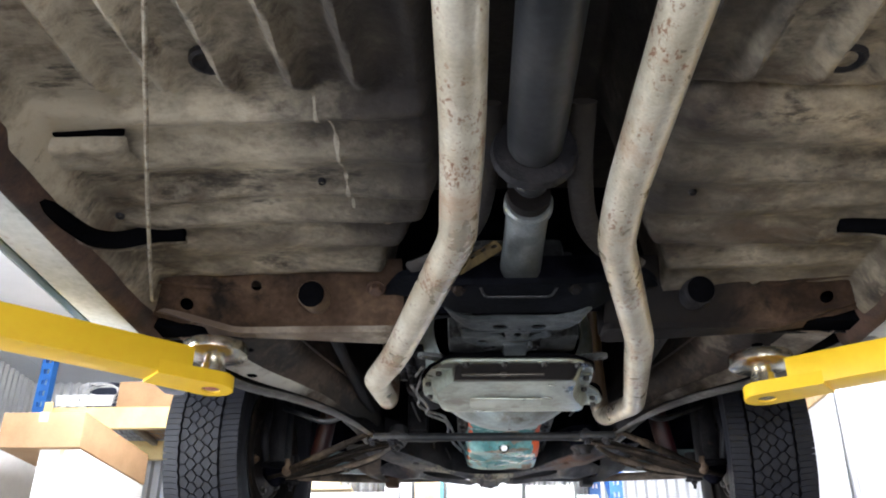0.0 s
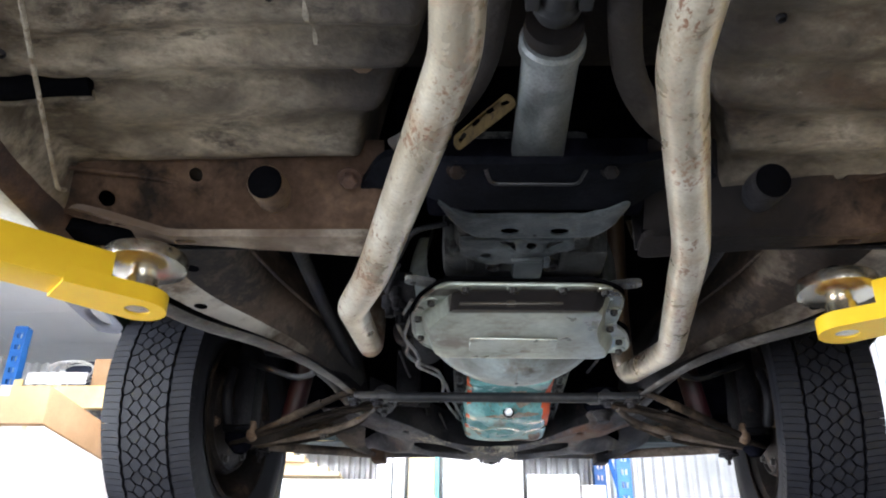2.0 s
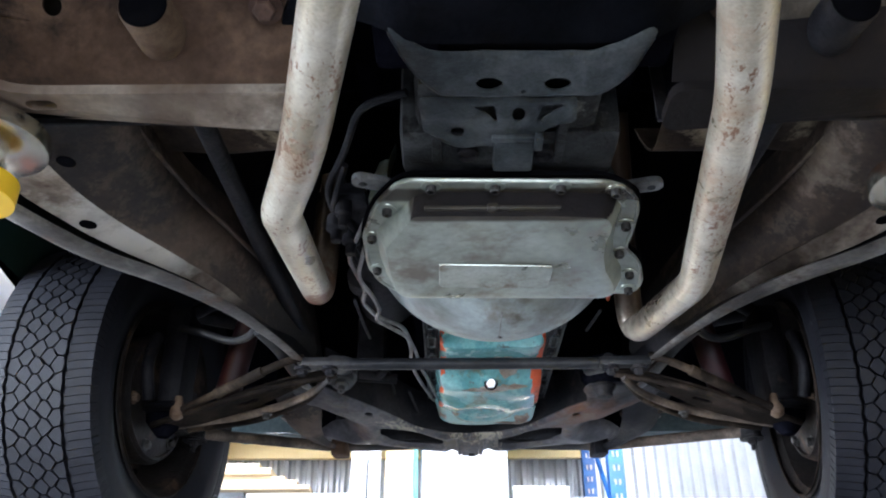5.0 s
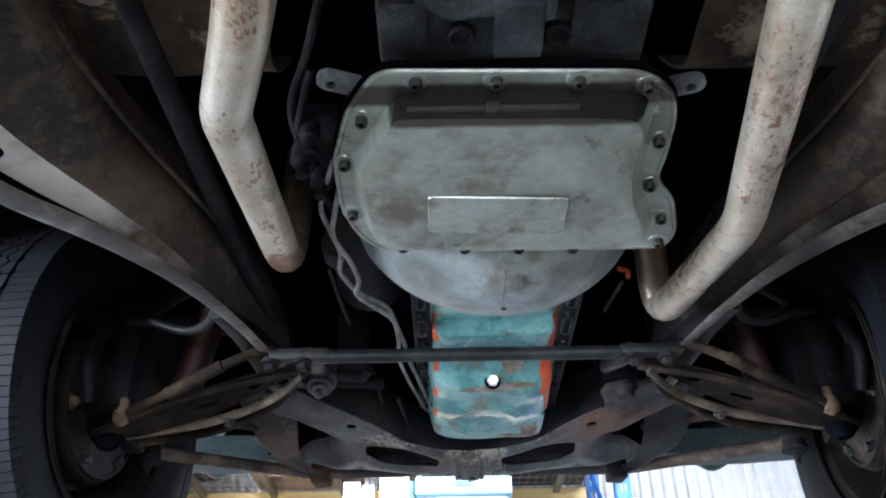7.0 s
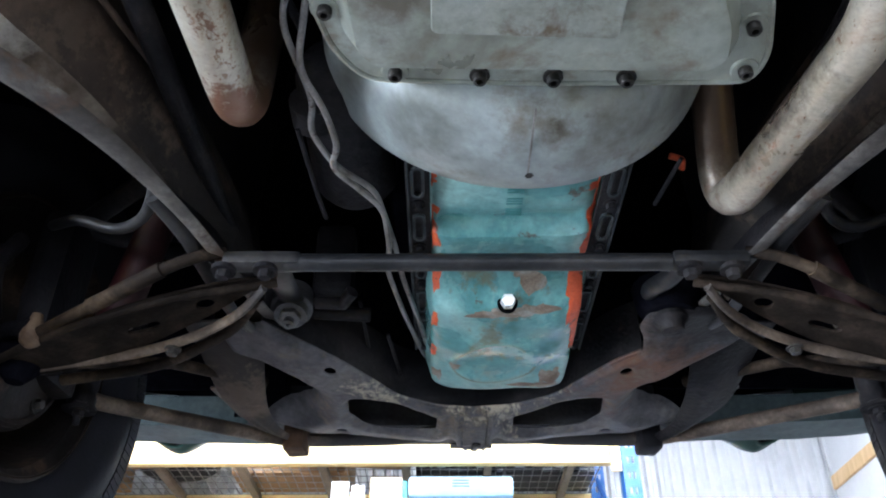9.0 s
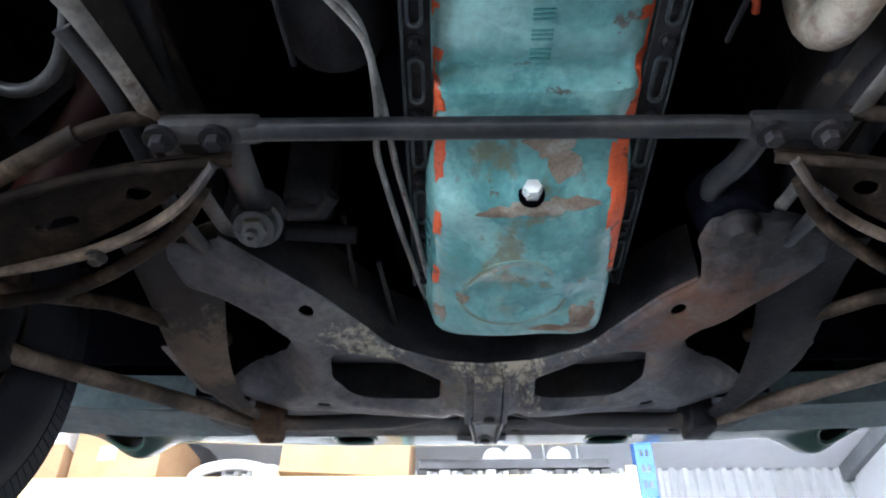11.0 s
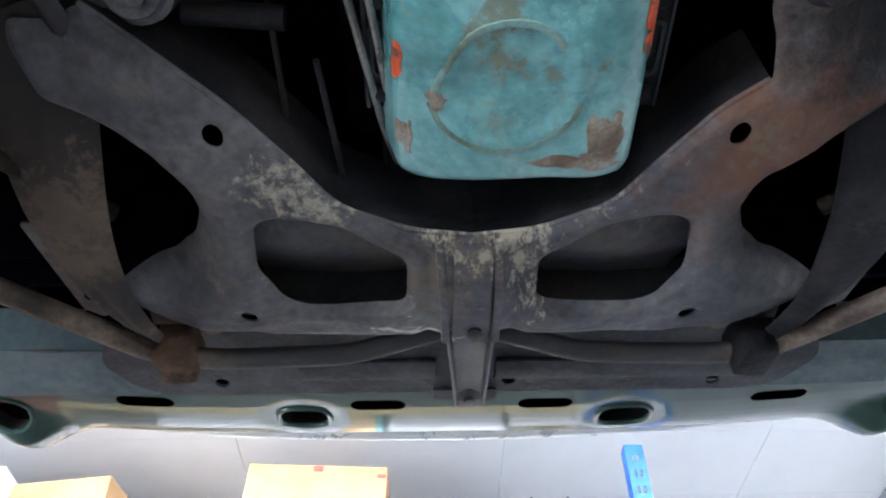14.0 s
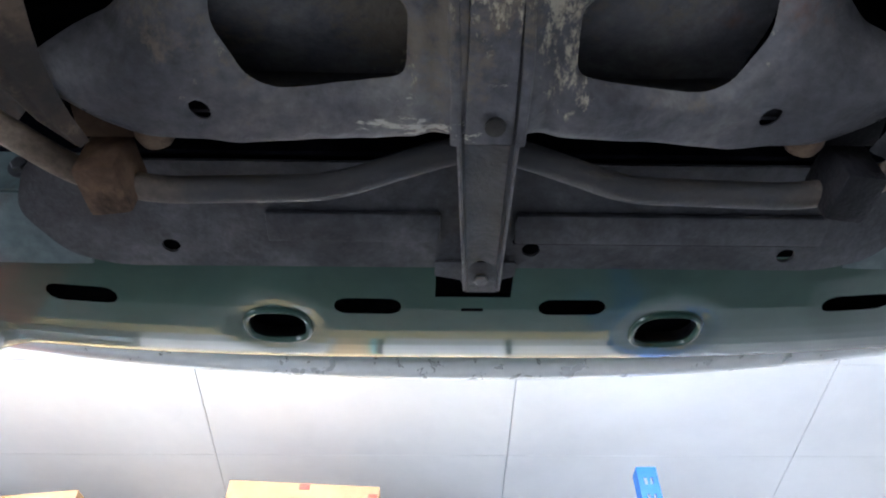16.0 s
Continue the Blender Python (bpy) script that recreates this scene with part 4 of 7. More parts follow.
# left end of the rack
strip = thing("perforated_strip", (-2.53, RACK_Y - 0.02, DECK_Z), "white perforated steel angle lying on the rack", "steel angle")
bm = bm_new()
plate(bm, [(-0.24, 0.001), (0.135, 0.001), (0.135, 0.075), (-0.24, 0.075)], [oval(-0.2 + 0.06 * i, 0.042, 0.008, 0.008, 10) for i in range(6)], 0.003, lambda u, v, w: (u, -w, v))
part("web", bm, WHITEGOODS, strip)
fr = carton("white_box", (-2.3, 4.3, 0.0), (-2.085, 5.24, 2.3), "tall white carton standing in front of the rack", CARD_WHITE, tape=False, marks=((TAPE, 0.5, 0.62, 0.9, 1.0),))
carton("cardboard_box", (-2.52, 4.27, 2.302), (-2.08, 5.24, 2.49), "long cardboard box lying on a tall white carton", tape=True)
carton("blue_box", (-3.02, 4.75, 0.0), (-2.72, 5.15, 2.4), "tall blue and white printed carton", CARD_WHITE, turn=-6, tape=False, marks=((INK_BLUE, 0.0, 1.0, 0.8, 0.93), (INK_BLUE, 0.0, 0.12, 0.0, 0.8), (INK_BLUE, 0.88, 1.0, 0.0, 0.8)))
red = carton("red_box", (-1.62, 4.66, 0.0), (-1.4, 4.9, 1.9), "red open carton standing in front of the rack", material("red_card", [(0.3, 0.05, 0.03), (0.38, 0.075, 0.04)], 6.0, 0.6, 0, 0.04), turn=-10, tape=False, flaps=True)
bm = bm_new()
plate(bm, [(-0.16, 0.0), (0.16, 0.0), (0.02, 0.09)], [], 0.03, lambda u, v, w: (-1.5 + 0.7 * u, 4.75 + w, 1.902 + v))
tagged(part("green_scoop", bm, LIME), "lime green plastic scoop resting on a red carton", "scoop")
# white board and plank by the far corner
bm = box(bm_new(), (0, -0.5, 0.001), (0.02, 0.5, 3.3), 0.004, Matrix.Translation((2.185, 5.85, 0)) @ Matrix.Rotation(radians(2.2), 4, "Y"))
tagged(part("white_sheet", bm, WHITEGOODS), "white sheet leaning against the corrugated wall", "board")
bm = box(bm_new(), (-0.021, -0.47, -0.04), (-0.001, 0.47, 0.04), 0.003, Matrix.Translation((2.185 + 0.0384 * 2.93, 5.87, 2.93)) @ Matrix.Rotation(radians(2.2), 4, "Y"))
tagged(part("timber_batten", bm, TIMBER), "pale timber batten leaning across a white sheet", "batten")

# ---- the car on the lift ----
car = thing("car", (0, 0, 0), "old dark green car with a rusty underside, raised on a lift", "car")
UNDER = 1.935


def cpart(name, bm, mat, label="", parent=None, sharp=38):
    return part(name, bm, mat, parent or car, label, sharp)


def floor_height(x, y):
    """The pressed floor: tunnel, cross swages in front, long ribs behind, dents."""
    half = 0.115 + 0.1 * sstep(1.12, 1.4, y)
    tun = 1 - sstep(half - 0.01, half + 0.05, abs(x - 0.035))
    flat = 1 - tun
    z = UNDER + 0.2 * tun
    front = sstep(0.88, 0.91, y)
    wob = 0.012 * math.sin(5.2 * x + 0.8) + 0.02 * noise.noise(Vector((2.2 * x, 2.2 * y, 3.0)))
    swage = math.sin(2 * math.pi * (y + wob + 0.04 * noise.noise(Vector((1.6 * x, 5 * y, 8.0)))) / (0.094 if x < 0 else 0.098))
    z += flat * front * (-0.012 - 0.014 * sstep(0.2, 0.24, x - 0.2 * max(0.0, 1.0 - y)) + 0.0115 * swage * (0.75 + 0.9 * noise.noise(Vector((3.1 * x, 5.0 * y, 11.0)))) * sstep(0.66, 0.52, abs(x)))
    z += 0.022 * math.exp(-((y - 0.893 + 0.004 * math.sin(9 * x)) / 0.007) ** 2) * sstep(0.2, 0.24, x) * sstep(0.66, 0.6, x)
    u = abs(x) - 0.12 * (0.9 - y) + 0.01 * noise.noise(Vector((5 * x, 3 * y, 2.0)))
    rib = max(0.0, math.sin(2 * math.pi * u / 0.085)) ** 1.3
    z -= flat * (1 - front) * 0.03 * rib * sstep(0.12, 0.2, abs(x)) * sstep(0.62, 0.52, abs(x)) * sstep(0.89, 0.83, y)
    z += flat * 0.008 * noise.noise(Vector((4.0 * x, 4.5 * y, 0.0))) + flat * 0.004 * noise.noise(Vector((13 * x, 13 * y, 5.0)))
    z -= 0.055 * sstep(0.64, 0.672, abs(x))
    return z


bm = bm_new()
surface(bm, lambda u, v: (u, v, floor_height(u, v)), steps(-0.678, 0.678, 190), steps(-1.9, 1.47, 60)[:36] + steps(0.12, 1.47, 190))
thicken(bm, -0.004)
cpart("floor_pan", bm, UNDERSEAL, "brown underseal caked with pale dust, with side light painted into its edges", sharp=60)

# dried drip that ran along the floor
bm = bm_new()


def drip(u, v):
    wide = 0.002 + 0.005 * max(0.0, noise.noise(Vector((v * 22, 0.3, 0)))) + 0.003 * noise.noise(Vector((v * 70, 2.0, 0)))
    x = -0.268 + 0.016 * sstep(0.9, 0.98, v) + 0.004 * noise.noise(Vector((v * 14, 5.0, 0))) + u * max(0.001, wide)
    return (x, v, floor_height(x, v) - 0.0018)


surface(bm, drip, [-1, 0, 1], steps(0.88, 1.17, 60))
cpart("drip_mark", bm, DRIP, "pale dried drip")

# floor drain plugs and small holes
for x, y, r in ((-0.388, 0.813, 0.02), (0.404, 0.831, 0.02), (-0.633, 1.174, 0.006), (-0.29, 1.09, 0.005), (0.28, 1.12, 0.005)):
    bm = bm_new()
    z = floor_height(x, y)
    lathe(bm, [(0.004, r * 1.3), (-0.003, r * 1.25), (-0.005, r), (-0.001, r * 0.85), (0.003, r * 0.3)], Matrix.Translation((x, y, z)), 18)
    cpart("floor_plug", bm, GRIME, "dark floor plug")
bm = bm_new()
hexbolt(bm, Vector((-0.2, 1.21, 1.926)), 0.0095, 0.008)
cpart("floor_bolt", bm, TAN_BOLT)

# cross braces from the sill
for s in (-1, 1):
    z = UNDER - 0.016
    bm = bm_new()
    surface(bm, lambda u, v, s=s: (s * (0.553 + 0.13 * u - 0.01 * abs(v)), 0.99 + 0.036 * v, z - 0.014 * (1 - abs(v) ** 6) * sstep(0, 0.06, u) + 0.004 * noise.noise(Vector((u * 5, v * 2, s)))), steps(0, 1, 24), steps(-1, 1, 14))
    cpart("floor_brace", thicken(bm, -0.003), UNDERSEAL, "undersealed outrigger channel", None, 60)
    # Black strips draw the shade behind the brace and, below, the folded edge
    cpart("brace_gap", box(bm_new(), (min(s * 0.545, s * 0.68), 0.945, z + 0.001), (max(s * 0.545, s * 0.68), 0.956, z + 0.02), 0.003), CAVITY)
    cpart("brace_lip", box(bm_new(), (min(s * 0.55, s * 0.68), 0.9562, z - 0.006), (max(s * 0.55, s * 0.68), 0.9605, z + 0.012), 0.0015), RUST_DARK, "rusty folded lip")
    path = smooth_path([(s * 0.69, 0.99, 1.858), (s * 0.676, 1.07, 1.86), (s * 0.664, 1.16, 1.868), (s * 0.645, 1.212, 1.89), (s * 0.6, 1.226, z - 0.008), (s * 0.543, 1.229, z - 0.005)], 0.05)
    cpart("floor_gutter", tube(bm_new(), path, 0.011, 10, True, (1, 1.4)), CAVITY, "black strip for the shade behind a folded edge")
    cpart("gutter_lip", tube(bm_new(), [(p.x + s * 0.013 * sstep(1.22, 1.1, p.y), p.y + 0.014 * sstep(1.08, 1.22, p.y), p.z - 0.007) for p in path], 0.0055, 8, True, (1, 1.3)), UNDERSEAL, "undersealed folded edge")

# sills
SILL_PROFILE = [(0.68, 1.875), (0.684, 1.845), (0.7, 1.838), (0.724, 1.841), (0.76, 1.843), (0.783, 1.8465), (0.79, 1.86), (0.79, 2.02), (0.72, 2.02), (0.68, 1.95)]
for s in (-1, 1):
    bm = bm_new()
    ys = steps(-1.3, 1.6, 32)
    rings = [[bm.verts.new((s * px, y, pz + 0.003 * noise.noise(Vector((px * 9, y * 3, s))))) for px, pz in SILL_PROFILE] for y in ys]
    for a, b in zip(rings, rings[1:]):
        for k in range(len(SILL_PROFILE)):
            j = (k + 1) % len(SILL_PROFILE)
            bm.faces.new((a[k], a[j], b[j], b[k]))
    bm.faces.new(rings[0]), bm.faces.new(rings[-1])
    strip = bm_new()
    edge = [(0.666, 1.888), (0.674, 1.858), (0.68, 1.841), (0.69, 1.834), (0.7, 1.8335)]
    surface(strip, lambda u, y, s=s: (s * edge[int(u)][0], y, edge[int(u)][1] + 0.003 * noise.noise(Vector((edge[int(u)][0] * 9, y * 3, s)))), range(5), ys)
    cpart("sill_flange", thicken(strip, 0.002), RUST_DARK, "dark rusty seam along the sill")
    cpart("sill", bm, SILL, "pale sill with rust along its lower edge", sharp=50)
    bm = bm_new()
    end = [(s * 0.712, 1.6), (s * 0.785, 1.6), (s * 0.785, 1.9), (s * 0.748, 1.915), (s * 0.728, 1.88)]
    sheet(bm, round_loop(end, 0.01), [oval(s * 0.753, 1.832, 0.011, 0.042, 24)], 0.005, lambda u, v, d: (u, v, 1.843 + 0.004 * max(0.0, 1 - d[1] / 0.012) ** 2 + 0.002 * noise.noise(Vector((u * 12, v * 6, s)))))
    cpart("sill_end", thicken(bm, -0.002), SILL_END, "grey sill end with a long oval hole", sharp=50)
    bm = bm_new()
    outer_face = [(0.786, 1.846), (0.803, 1.849), (0.816, 1.855), (0.84, 1.9), (0.872, 2.02)]
    surface(bm, lambda u, y, s=s: (s * outer_face[u][0], y, outer_face[u][1]), range(5), ys)
    cpart("sill_outer", thicken(bm, 0.003), GREEN, "dark green outer sill", None, 60)
# handbrake cable and brake line on the floor
bm = bm_new()
tube(bm, smooth_path([(-0.36, 0.5, 1.92), (-0.415, 0.67, 1.905), (-0.54, 1.05, 1.884), (-0.65, 1.4, 1.864), (-0.655, 1.43, 1.88)], 0.1), 0.0032, 8)
cpart("brake_cable", bm, CHALK, "thin pale cable")
for s in (-1, 1):
    bm = bm_new()
    tube(bm, smooth_path([(s * 0.7, 1.33, 1.9), (s * 0.68, 1.415, 1.913), (s * 0.55, 1.432, 1.905), (s * 0.5, 1.44, 1.9), (s * 0.465, 1.466, 1.9), (s * 0.46, 1.5, 1.91)], 0.03), 0.004, 8)
    cpart("brake_line", bm, RUST)

# torsion bar crossmember: sloped rear face with holes, rounded bottom lip, front face
XR0, XR1 = Vector((0, 1.405, 1.94)), Vector((0, 1.49, 1.846))


def rear_face(u, v, w):
    p = XR0.lerp(XR1, v)
    return (u, p.y + 0.7 * w, p.z + 0.7 * w)


for s in (-1, 1):
    bm = bm_new()
    hs = [oval(s * 0.605, 0.62, 0.0135, 0.1, 14), oval(s * 0.468, 0.34, 0.0105, 0.085, 14)]
    out = [(s * 0.19, -0.05), (s * 0.7, -0.05), (s * 0.7, 0.72), (s * 0.62, 0.92), (s * 0.5, 1.0), (s * 0.19, 1.0)]
    plate(bm, out, hs, 0.003, rear_face)
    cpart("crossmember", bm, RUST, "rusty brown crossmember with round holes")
    bm = bm_new()
    lip = round_loop([(s * 0.19, 1.488), (s * 0.5, 1.488), (s * 0.66, 1.46), (s * 0.7, 1.5), (s * 0.7, 1.56), (s * 0.19, 1.56)], 0.02)
    plate(bm, lip, [slot(s * 0.494, 1.507, 0.034, 0.016)], 0.012, lambda u, v, w: (u, v, 1.834 + w + 0.04 * sstep(0.5, 0.7, abs(u))))
    cpart("crossmember_lip", bm, RAILMAT if s < 0 else RUST, "worn pale lower lip" if s < 0 else "rusty lower lip")
    cpart("crossmember_front", box(bm_new(), (min(s * 0.19, s * 0.69), 1.56, 1.85), (max(s * 0.19, s * 0.69), 1.566, 1.99), 0.002), GRIME)
    # black box for the shade inside, behind the holes
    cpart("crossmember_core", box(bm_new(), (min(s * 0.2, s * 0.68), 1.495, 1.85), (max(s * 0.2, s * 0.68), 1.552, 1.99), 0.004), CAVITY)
    # torsion bar anchor
    m = look((s * 0.356, 1.405, 1.876), (s * 0.356, 1.5, 1.9)) @ Matrix.Rotation(math.pi, 4, "X")
    bm = bm_new()
    lathe(bm, [(0.08, 0.028), (0.0, 0.0262), (-0.004, 0.025), (0.0, 0.0225), (0.05, 0.02), (0.052, 0.0005)], m, 28)
    cpart("torsion_bar_anchor", bm, TAN_BOLT if s < 0 else GRIME, "round torsion bar socket")
    bm = bm_new()
    lathe(bm, [(-0.002, 0.0245), (-0.005, 0.024), (-0.0055, 0.022), (-0.005, 0.0005)], m, 24)
    cpart("anchor_plug", bm, CAVITY, "black rubber plug")
    bm = bm_new()
    tube(bm, [(s * 0.37, 1.5, 1.92), (s * 0.357, 2.0, 1.922), (s * 0.346, 2.43, 1.924)], 0.0135, 14)
    cpart("torsion_bar", bm, GRIME, "dark torsion bar")
    for x, y, z in ((0.24, 1.43, 1.9), (0.102, 1.342, 1.858)):
        bm = bm_new()
        hexbolt(bm, Vector((s * x + (0.018 if x < 0.2 else 0), y, z)), 0.0125 if x > 0.2 else 0.0095, 0.016, Vector((0, -0.5, -1)))
        cpart("crossmember_bolt", bm, RUST_DARK if x > 0.2 else RUST, "rusty bolt head")

# gearbox crossmember between the tunnel sides
bm = bm_new()
prof = [(-0.235, 1.46), (-0.19, 1.37), (-0.11, 1.328), (0.17, 1.328), (0.25, 1.37), (0.295, 1.43), (0.2, 1.41), (0.15, 1.425), (-0.08, 1.425), (-0.13, 1.41)]
plate(bm, round_loop(prof, 0.03), [], 0.012, lambda u, v, w: (u, v, 1.858 - 0.016 * sstep(1.3, 1.44, v) + 0.05 * sstep(0.11, 0.24, abs(u - 0.03)) + w))
gbx = cpart("gearbox_mount", bm, BLACK_PAINT, "black gearbox crossmember")
bm = bm_new()
lipo = round_loop([(-0.112, 1.405), (-0.068, 1.435), (0.1, 1.435), (0.15, 1.405), (0.162, 1.412), (0.154, 1.44), (0.142, 1.475), (0.118, 1.506), (-0.06, 1.508), (-0.09, 1.468), (-0.112, 1.425)], 0.012)
sheet(bm, lipo, [oval(-0.007, 1.482, 0.0145, 0.0105, 20), oval(0.066, 1.483, 0.0145, 0.0105, 20), oval(0.03, 1.494, 0.0032, 0.0028, 10)], 0.0028, lambda u, v, d: (u, v, 1.838 + 0.0016 * noise.noise(Vector((u * 45, v * 45, 3))) + 0.004 * max(0.0, 1 - d[0] / 0.008) ** 2 + 0.016 * sstep(0.1, 0.17, abs(u - 0.03))))
cpart('mount_lip', thicken(bm, -0.003), MOUNT, 'grey lower lip with two oval holes', gbx)
bm = box(bm_new(), (-0.13, 1.4, 1.872), (0.19, 1.5, 1.95), 0.01)
cpart("mount_core", bm, DARK, "", gbx)
# Black plate for the shade behind the lip's oval holes
cpart("mount_inside", box(bm_new(), (-0.06, 1.43, 1.848), (0.12, 1.508, 1.86), 0.003), CAVITY, "", gbx)
bm = bm_new()
tube(bm, smooth_path([(-0.046, 1.338, 1.855), (-0.038, 1.368, 1.8505), (0.08, 1.37, 1.8505), (0.088, 1.34, 1.855)], 0.012), 0.0026, 8)
cpart("mount_rib", bm, SHAFT, "", gbx)

# tunnel side flanges that curve up to the floor
for s in (-1, 1):
    bm = bm_new()
    c = 0.035
    tube(bm, smooth_path([(c + s * 0.07, 1.0, 2.0), (c + s * 0.07, 1.1, 1.95), (c + s * 0.09, 1.22, 1.915), (c + s * 0.14, 1.3, 1.9), (c + s * 0.2, 1.36, 1.905)], 0.06), 0.02, 10, True, (1, 0.5))
    cpart("tunnel_flange", bm, UNDERSEAL)
# perforated bracket strap on the tunnel
bm = bm_new()
plate(bm, slot(0, 0, 0.125, 0.02), [slot(-0.045 + 0.03 * i, 0, 0.016, 0.008) for i in range(4)], 0.003, lambda u, v, w: (-0.05 + 0.58 * u + 0.5 * v, 1.262 - 0.8 * u + 0.3 * v, 1.872 + w - 0.7 * v + 0.012 * math.cos(25 * u)))
cpart("strap", bm, GOLD, "gold plated perforated strap")

# propeller shaft
shaft = cpart("driveshaft", tube(bm_new(), [(0.033, -1.6, 1.955), (0.033, 0.98, 1.95), (0.033, 1.03, 1.948), (0.033, 1.06, 1.947)], [0.043, 0.043, 0.041, 0.03], 32), SHAFT, "dark steel tube")
bm = bm_new()
m = look((0.033, 1.045, 1.945), (0.033, 2.0, 1.94)) @ Matrix.Rotation(math.pi, 4, "X")
lathe(bm, [(-0.006, 0.035), (-0.006, 0.062), (0.006, 0.066), (0.016, 0.06), (0.03, 0.03)], m, 30)
cpart("shaft_collar", bm, GRIME, "dark stepped collar", shaft)
bm = bm_new()
lathe(bm, [(0.02, 0.024), (0.075, 0.022), (0.08, 0.028), (0.09, 0.028), (0.1, 0.023), (0.13, 0.022)], m, 24)
for k in (-1, 1):
    box(bm, (0.033 + k * 0.03 - 0.008, 1.06, 1.925), (0.033 + k * 0.03 + 0.008, 1.12, 1.955), 0.003)
cpart("universal_joint", bm, SHAFT, "", shaft)
bm = bm_new()
lathe(bm, [(0.0, 0.034), (0.012, 0.036), (0.02, 0.034), (0.022, 0.024)], look((0.031, 1.145, 1.932), (0.031, 2, 1.93)) @ Matrix.Rotation(math.pi, 4, "X"), 26)
cpart("oil_seal", bm, RUST, "rusty seal ring", shaft)

# gearbox: tail housing, main case, pan, bell
gear = new("gearbox")
gear.parent = car
bm = bm_new()
m = look((0.031, 1.165, 1.928), (0.029, 2, 1.92)) @ Matrix.Rotation(math.pi, 4, "X")
lathe(bm, [(0.0, 0.036), (0.004, 0.04), (0.018, 0.04), (0.02, 0.035), (0.14, 0.036), (0.25, 0.038), (0.29, 0.05), (0.34, 0.07)], m, 30)
part("tail_housing", bm, ALLOY, gear, "pale alloy tail housing")
bm = bm_new()
box(bm, (-0.09, 1.52, 1.87), (0.13, 1.66, 2.05), 0.02)
part("case", bm, OILY_CASE, gear, "dull ribbed alloy case")
part("case_skirt", box(bm_new(), (-0.11, 1.6, 1.862), (0.16, 1.7, 2.06), 0.015), OILY_CASE, gear)
for x in (-0.065, 0.085):
    part("case_rib", box(bm_new(), (x - 0.006, 1.545, 1.856), (x + 0.006, 1.655, 1.875), 0.003), OILY_CASE, gear)
bm = bm_new()
tongue = round_loop([(-0.084, 1.514), (0.092, 1.514), (0.096, 1.56), (0.06, 1.572), (0.056, 1.6), (-0.02, 1.606), (-0.04, 1.61), (-0.08, 1.575)], 0.007)
sheet(bm, tongue, [round_loop([(-0.022, 1.529), (0.001, 1.529), (0.006, 1.558)], 0.003), round_loop([(0.05, 1.558), (0.057, 1.529), (0.08, 1.527)], 0.003), oval(0.029, 1.544, 0.0075, 0.013, 14), oval(-0.04, 1.577, 0.008, 0.009, 12)], 0.0036, lambda u, v, d: (u, v, 1.8435 + 0.003 * max(0.0, 1 - min(d) / 0.005) ** 2 + 0.003 * noise.noise(Vector((u * 40, v * 40, 1)))))
part("mount_tongue", thicken(bm, -0.004), MOUNT, gear, "grey cast mounting bracket with triangular holes")
bm = box(bm_new(), (0.004, 1.585, 1.84), (0.052, 1.652, 1.862), 0.005)
box(bm, (0.0, 1.578, 1.838), (0.05, 1.588, 1.866), 0.003)
box(bm, (0.05, 1.574, 1.834), (0.06, 1.6, 1.864), 0.003)
part("case_bracket", bm, MOUNT, gear)
for x in (-0.027, 0.066):
    bm = bm_new()
    lathe(bm, [(0, 0.014), (0.01, 0.0135), (0.012, 0.011), (0.006, 0.009), (0.006, 0.0005)], Matrix.Translation((x, 1.636, 1.864)) @ Matrix.Rotation(math.pi, 4, "X"), 18)
    part("case_boss", bm, GRIME, gear)
PAN_OUT = [(-0.112, 1.664), (0.155, 1.67), (0.188, 1.695), (0.2, 1.733), (0.203, 1.804), (0.2, 1.843), (0.229, 1.882), (0.248, 1.955), (0.24, 1.987), (0.045, 1.989), (-0.128, 1.983), (-0.156, 1.946), (-0.17, 1.889), (-0.168, 1.798), (-0.146, 1.72)]
PAN_IN = [(-0.087, 1.6885), (-0.03, 1.689), (0.1, 1.69), (0.16, 1.697), (0.18, 1.725), (0.179, 1.771), (0.181, 1.813), (0.19, 1.858), (0.208, 1.9), (0.217, 1.94), (0.2, 1.96), (-0.12, 1.955), (-0.145, 1.93), (-0.152, 1.86), (-0.153, 1.786)]
bm = bm_new()
outer = round_loop(PAN_OUT, 0.02)
plate(bm, outer, [], 0.006, lambda u, v, w: (u, v, 1.836 + w))
ring = [(p[0], p[1], 1.8375) for p in outer]
tube(bm, ring + [ring[0]], 0.0035, 8, False)
pan = part("oil_pan", bm, PAN, gear, "stained grey cast oil pan")
bm = bm_new()
plate(bm, [(0.03 + (p[0] - 0.03) * 1.03, 1.83 + (p[1] - 1.83) * 1.025) for p in outer], [], 0.006, lambda u, v, w: (u, v, 1.8425 + w + 0.003 * math.sin(60 * u)))
part("gasket", bm, CAVITY, pan, "black pan gasket")
PAN_BOT = [(-0.095, 1.7), (-0.031, 1.7005), (0.092, 1.702), (0.152, 1.707), (0.163, 1.733), (0.16, 1.771), (0.164, 1.813), (0.174, 1.858), (0.192, 1.898), (0.198, 1.932), (0.185, 1.945), (-0.115, 1.94), (-0.13, 1.921), (-0.135, 1.852), (-0.137, 1.786)]
bm = bm_new()
a0, a1 = round_loop(PAN_IN, 0.014, 5), round_loop(PAN_BOT, 0.01, 5)
levels = [(0.0, 1.8395), (0.05, 1.8365), (0.7, 1.8155), (0.84, 1.8105), (0.94, 1.8075), (1.0, 1.806)]
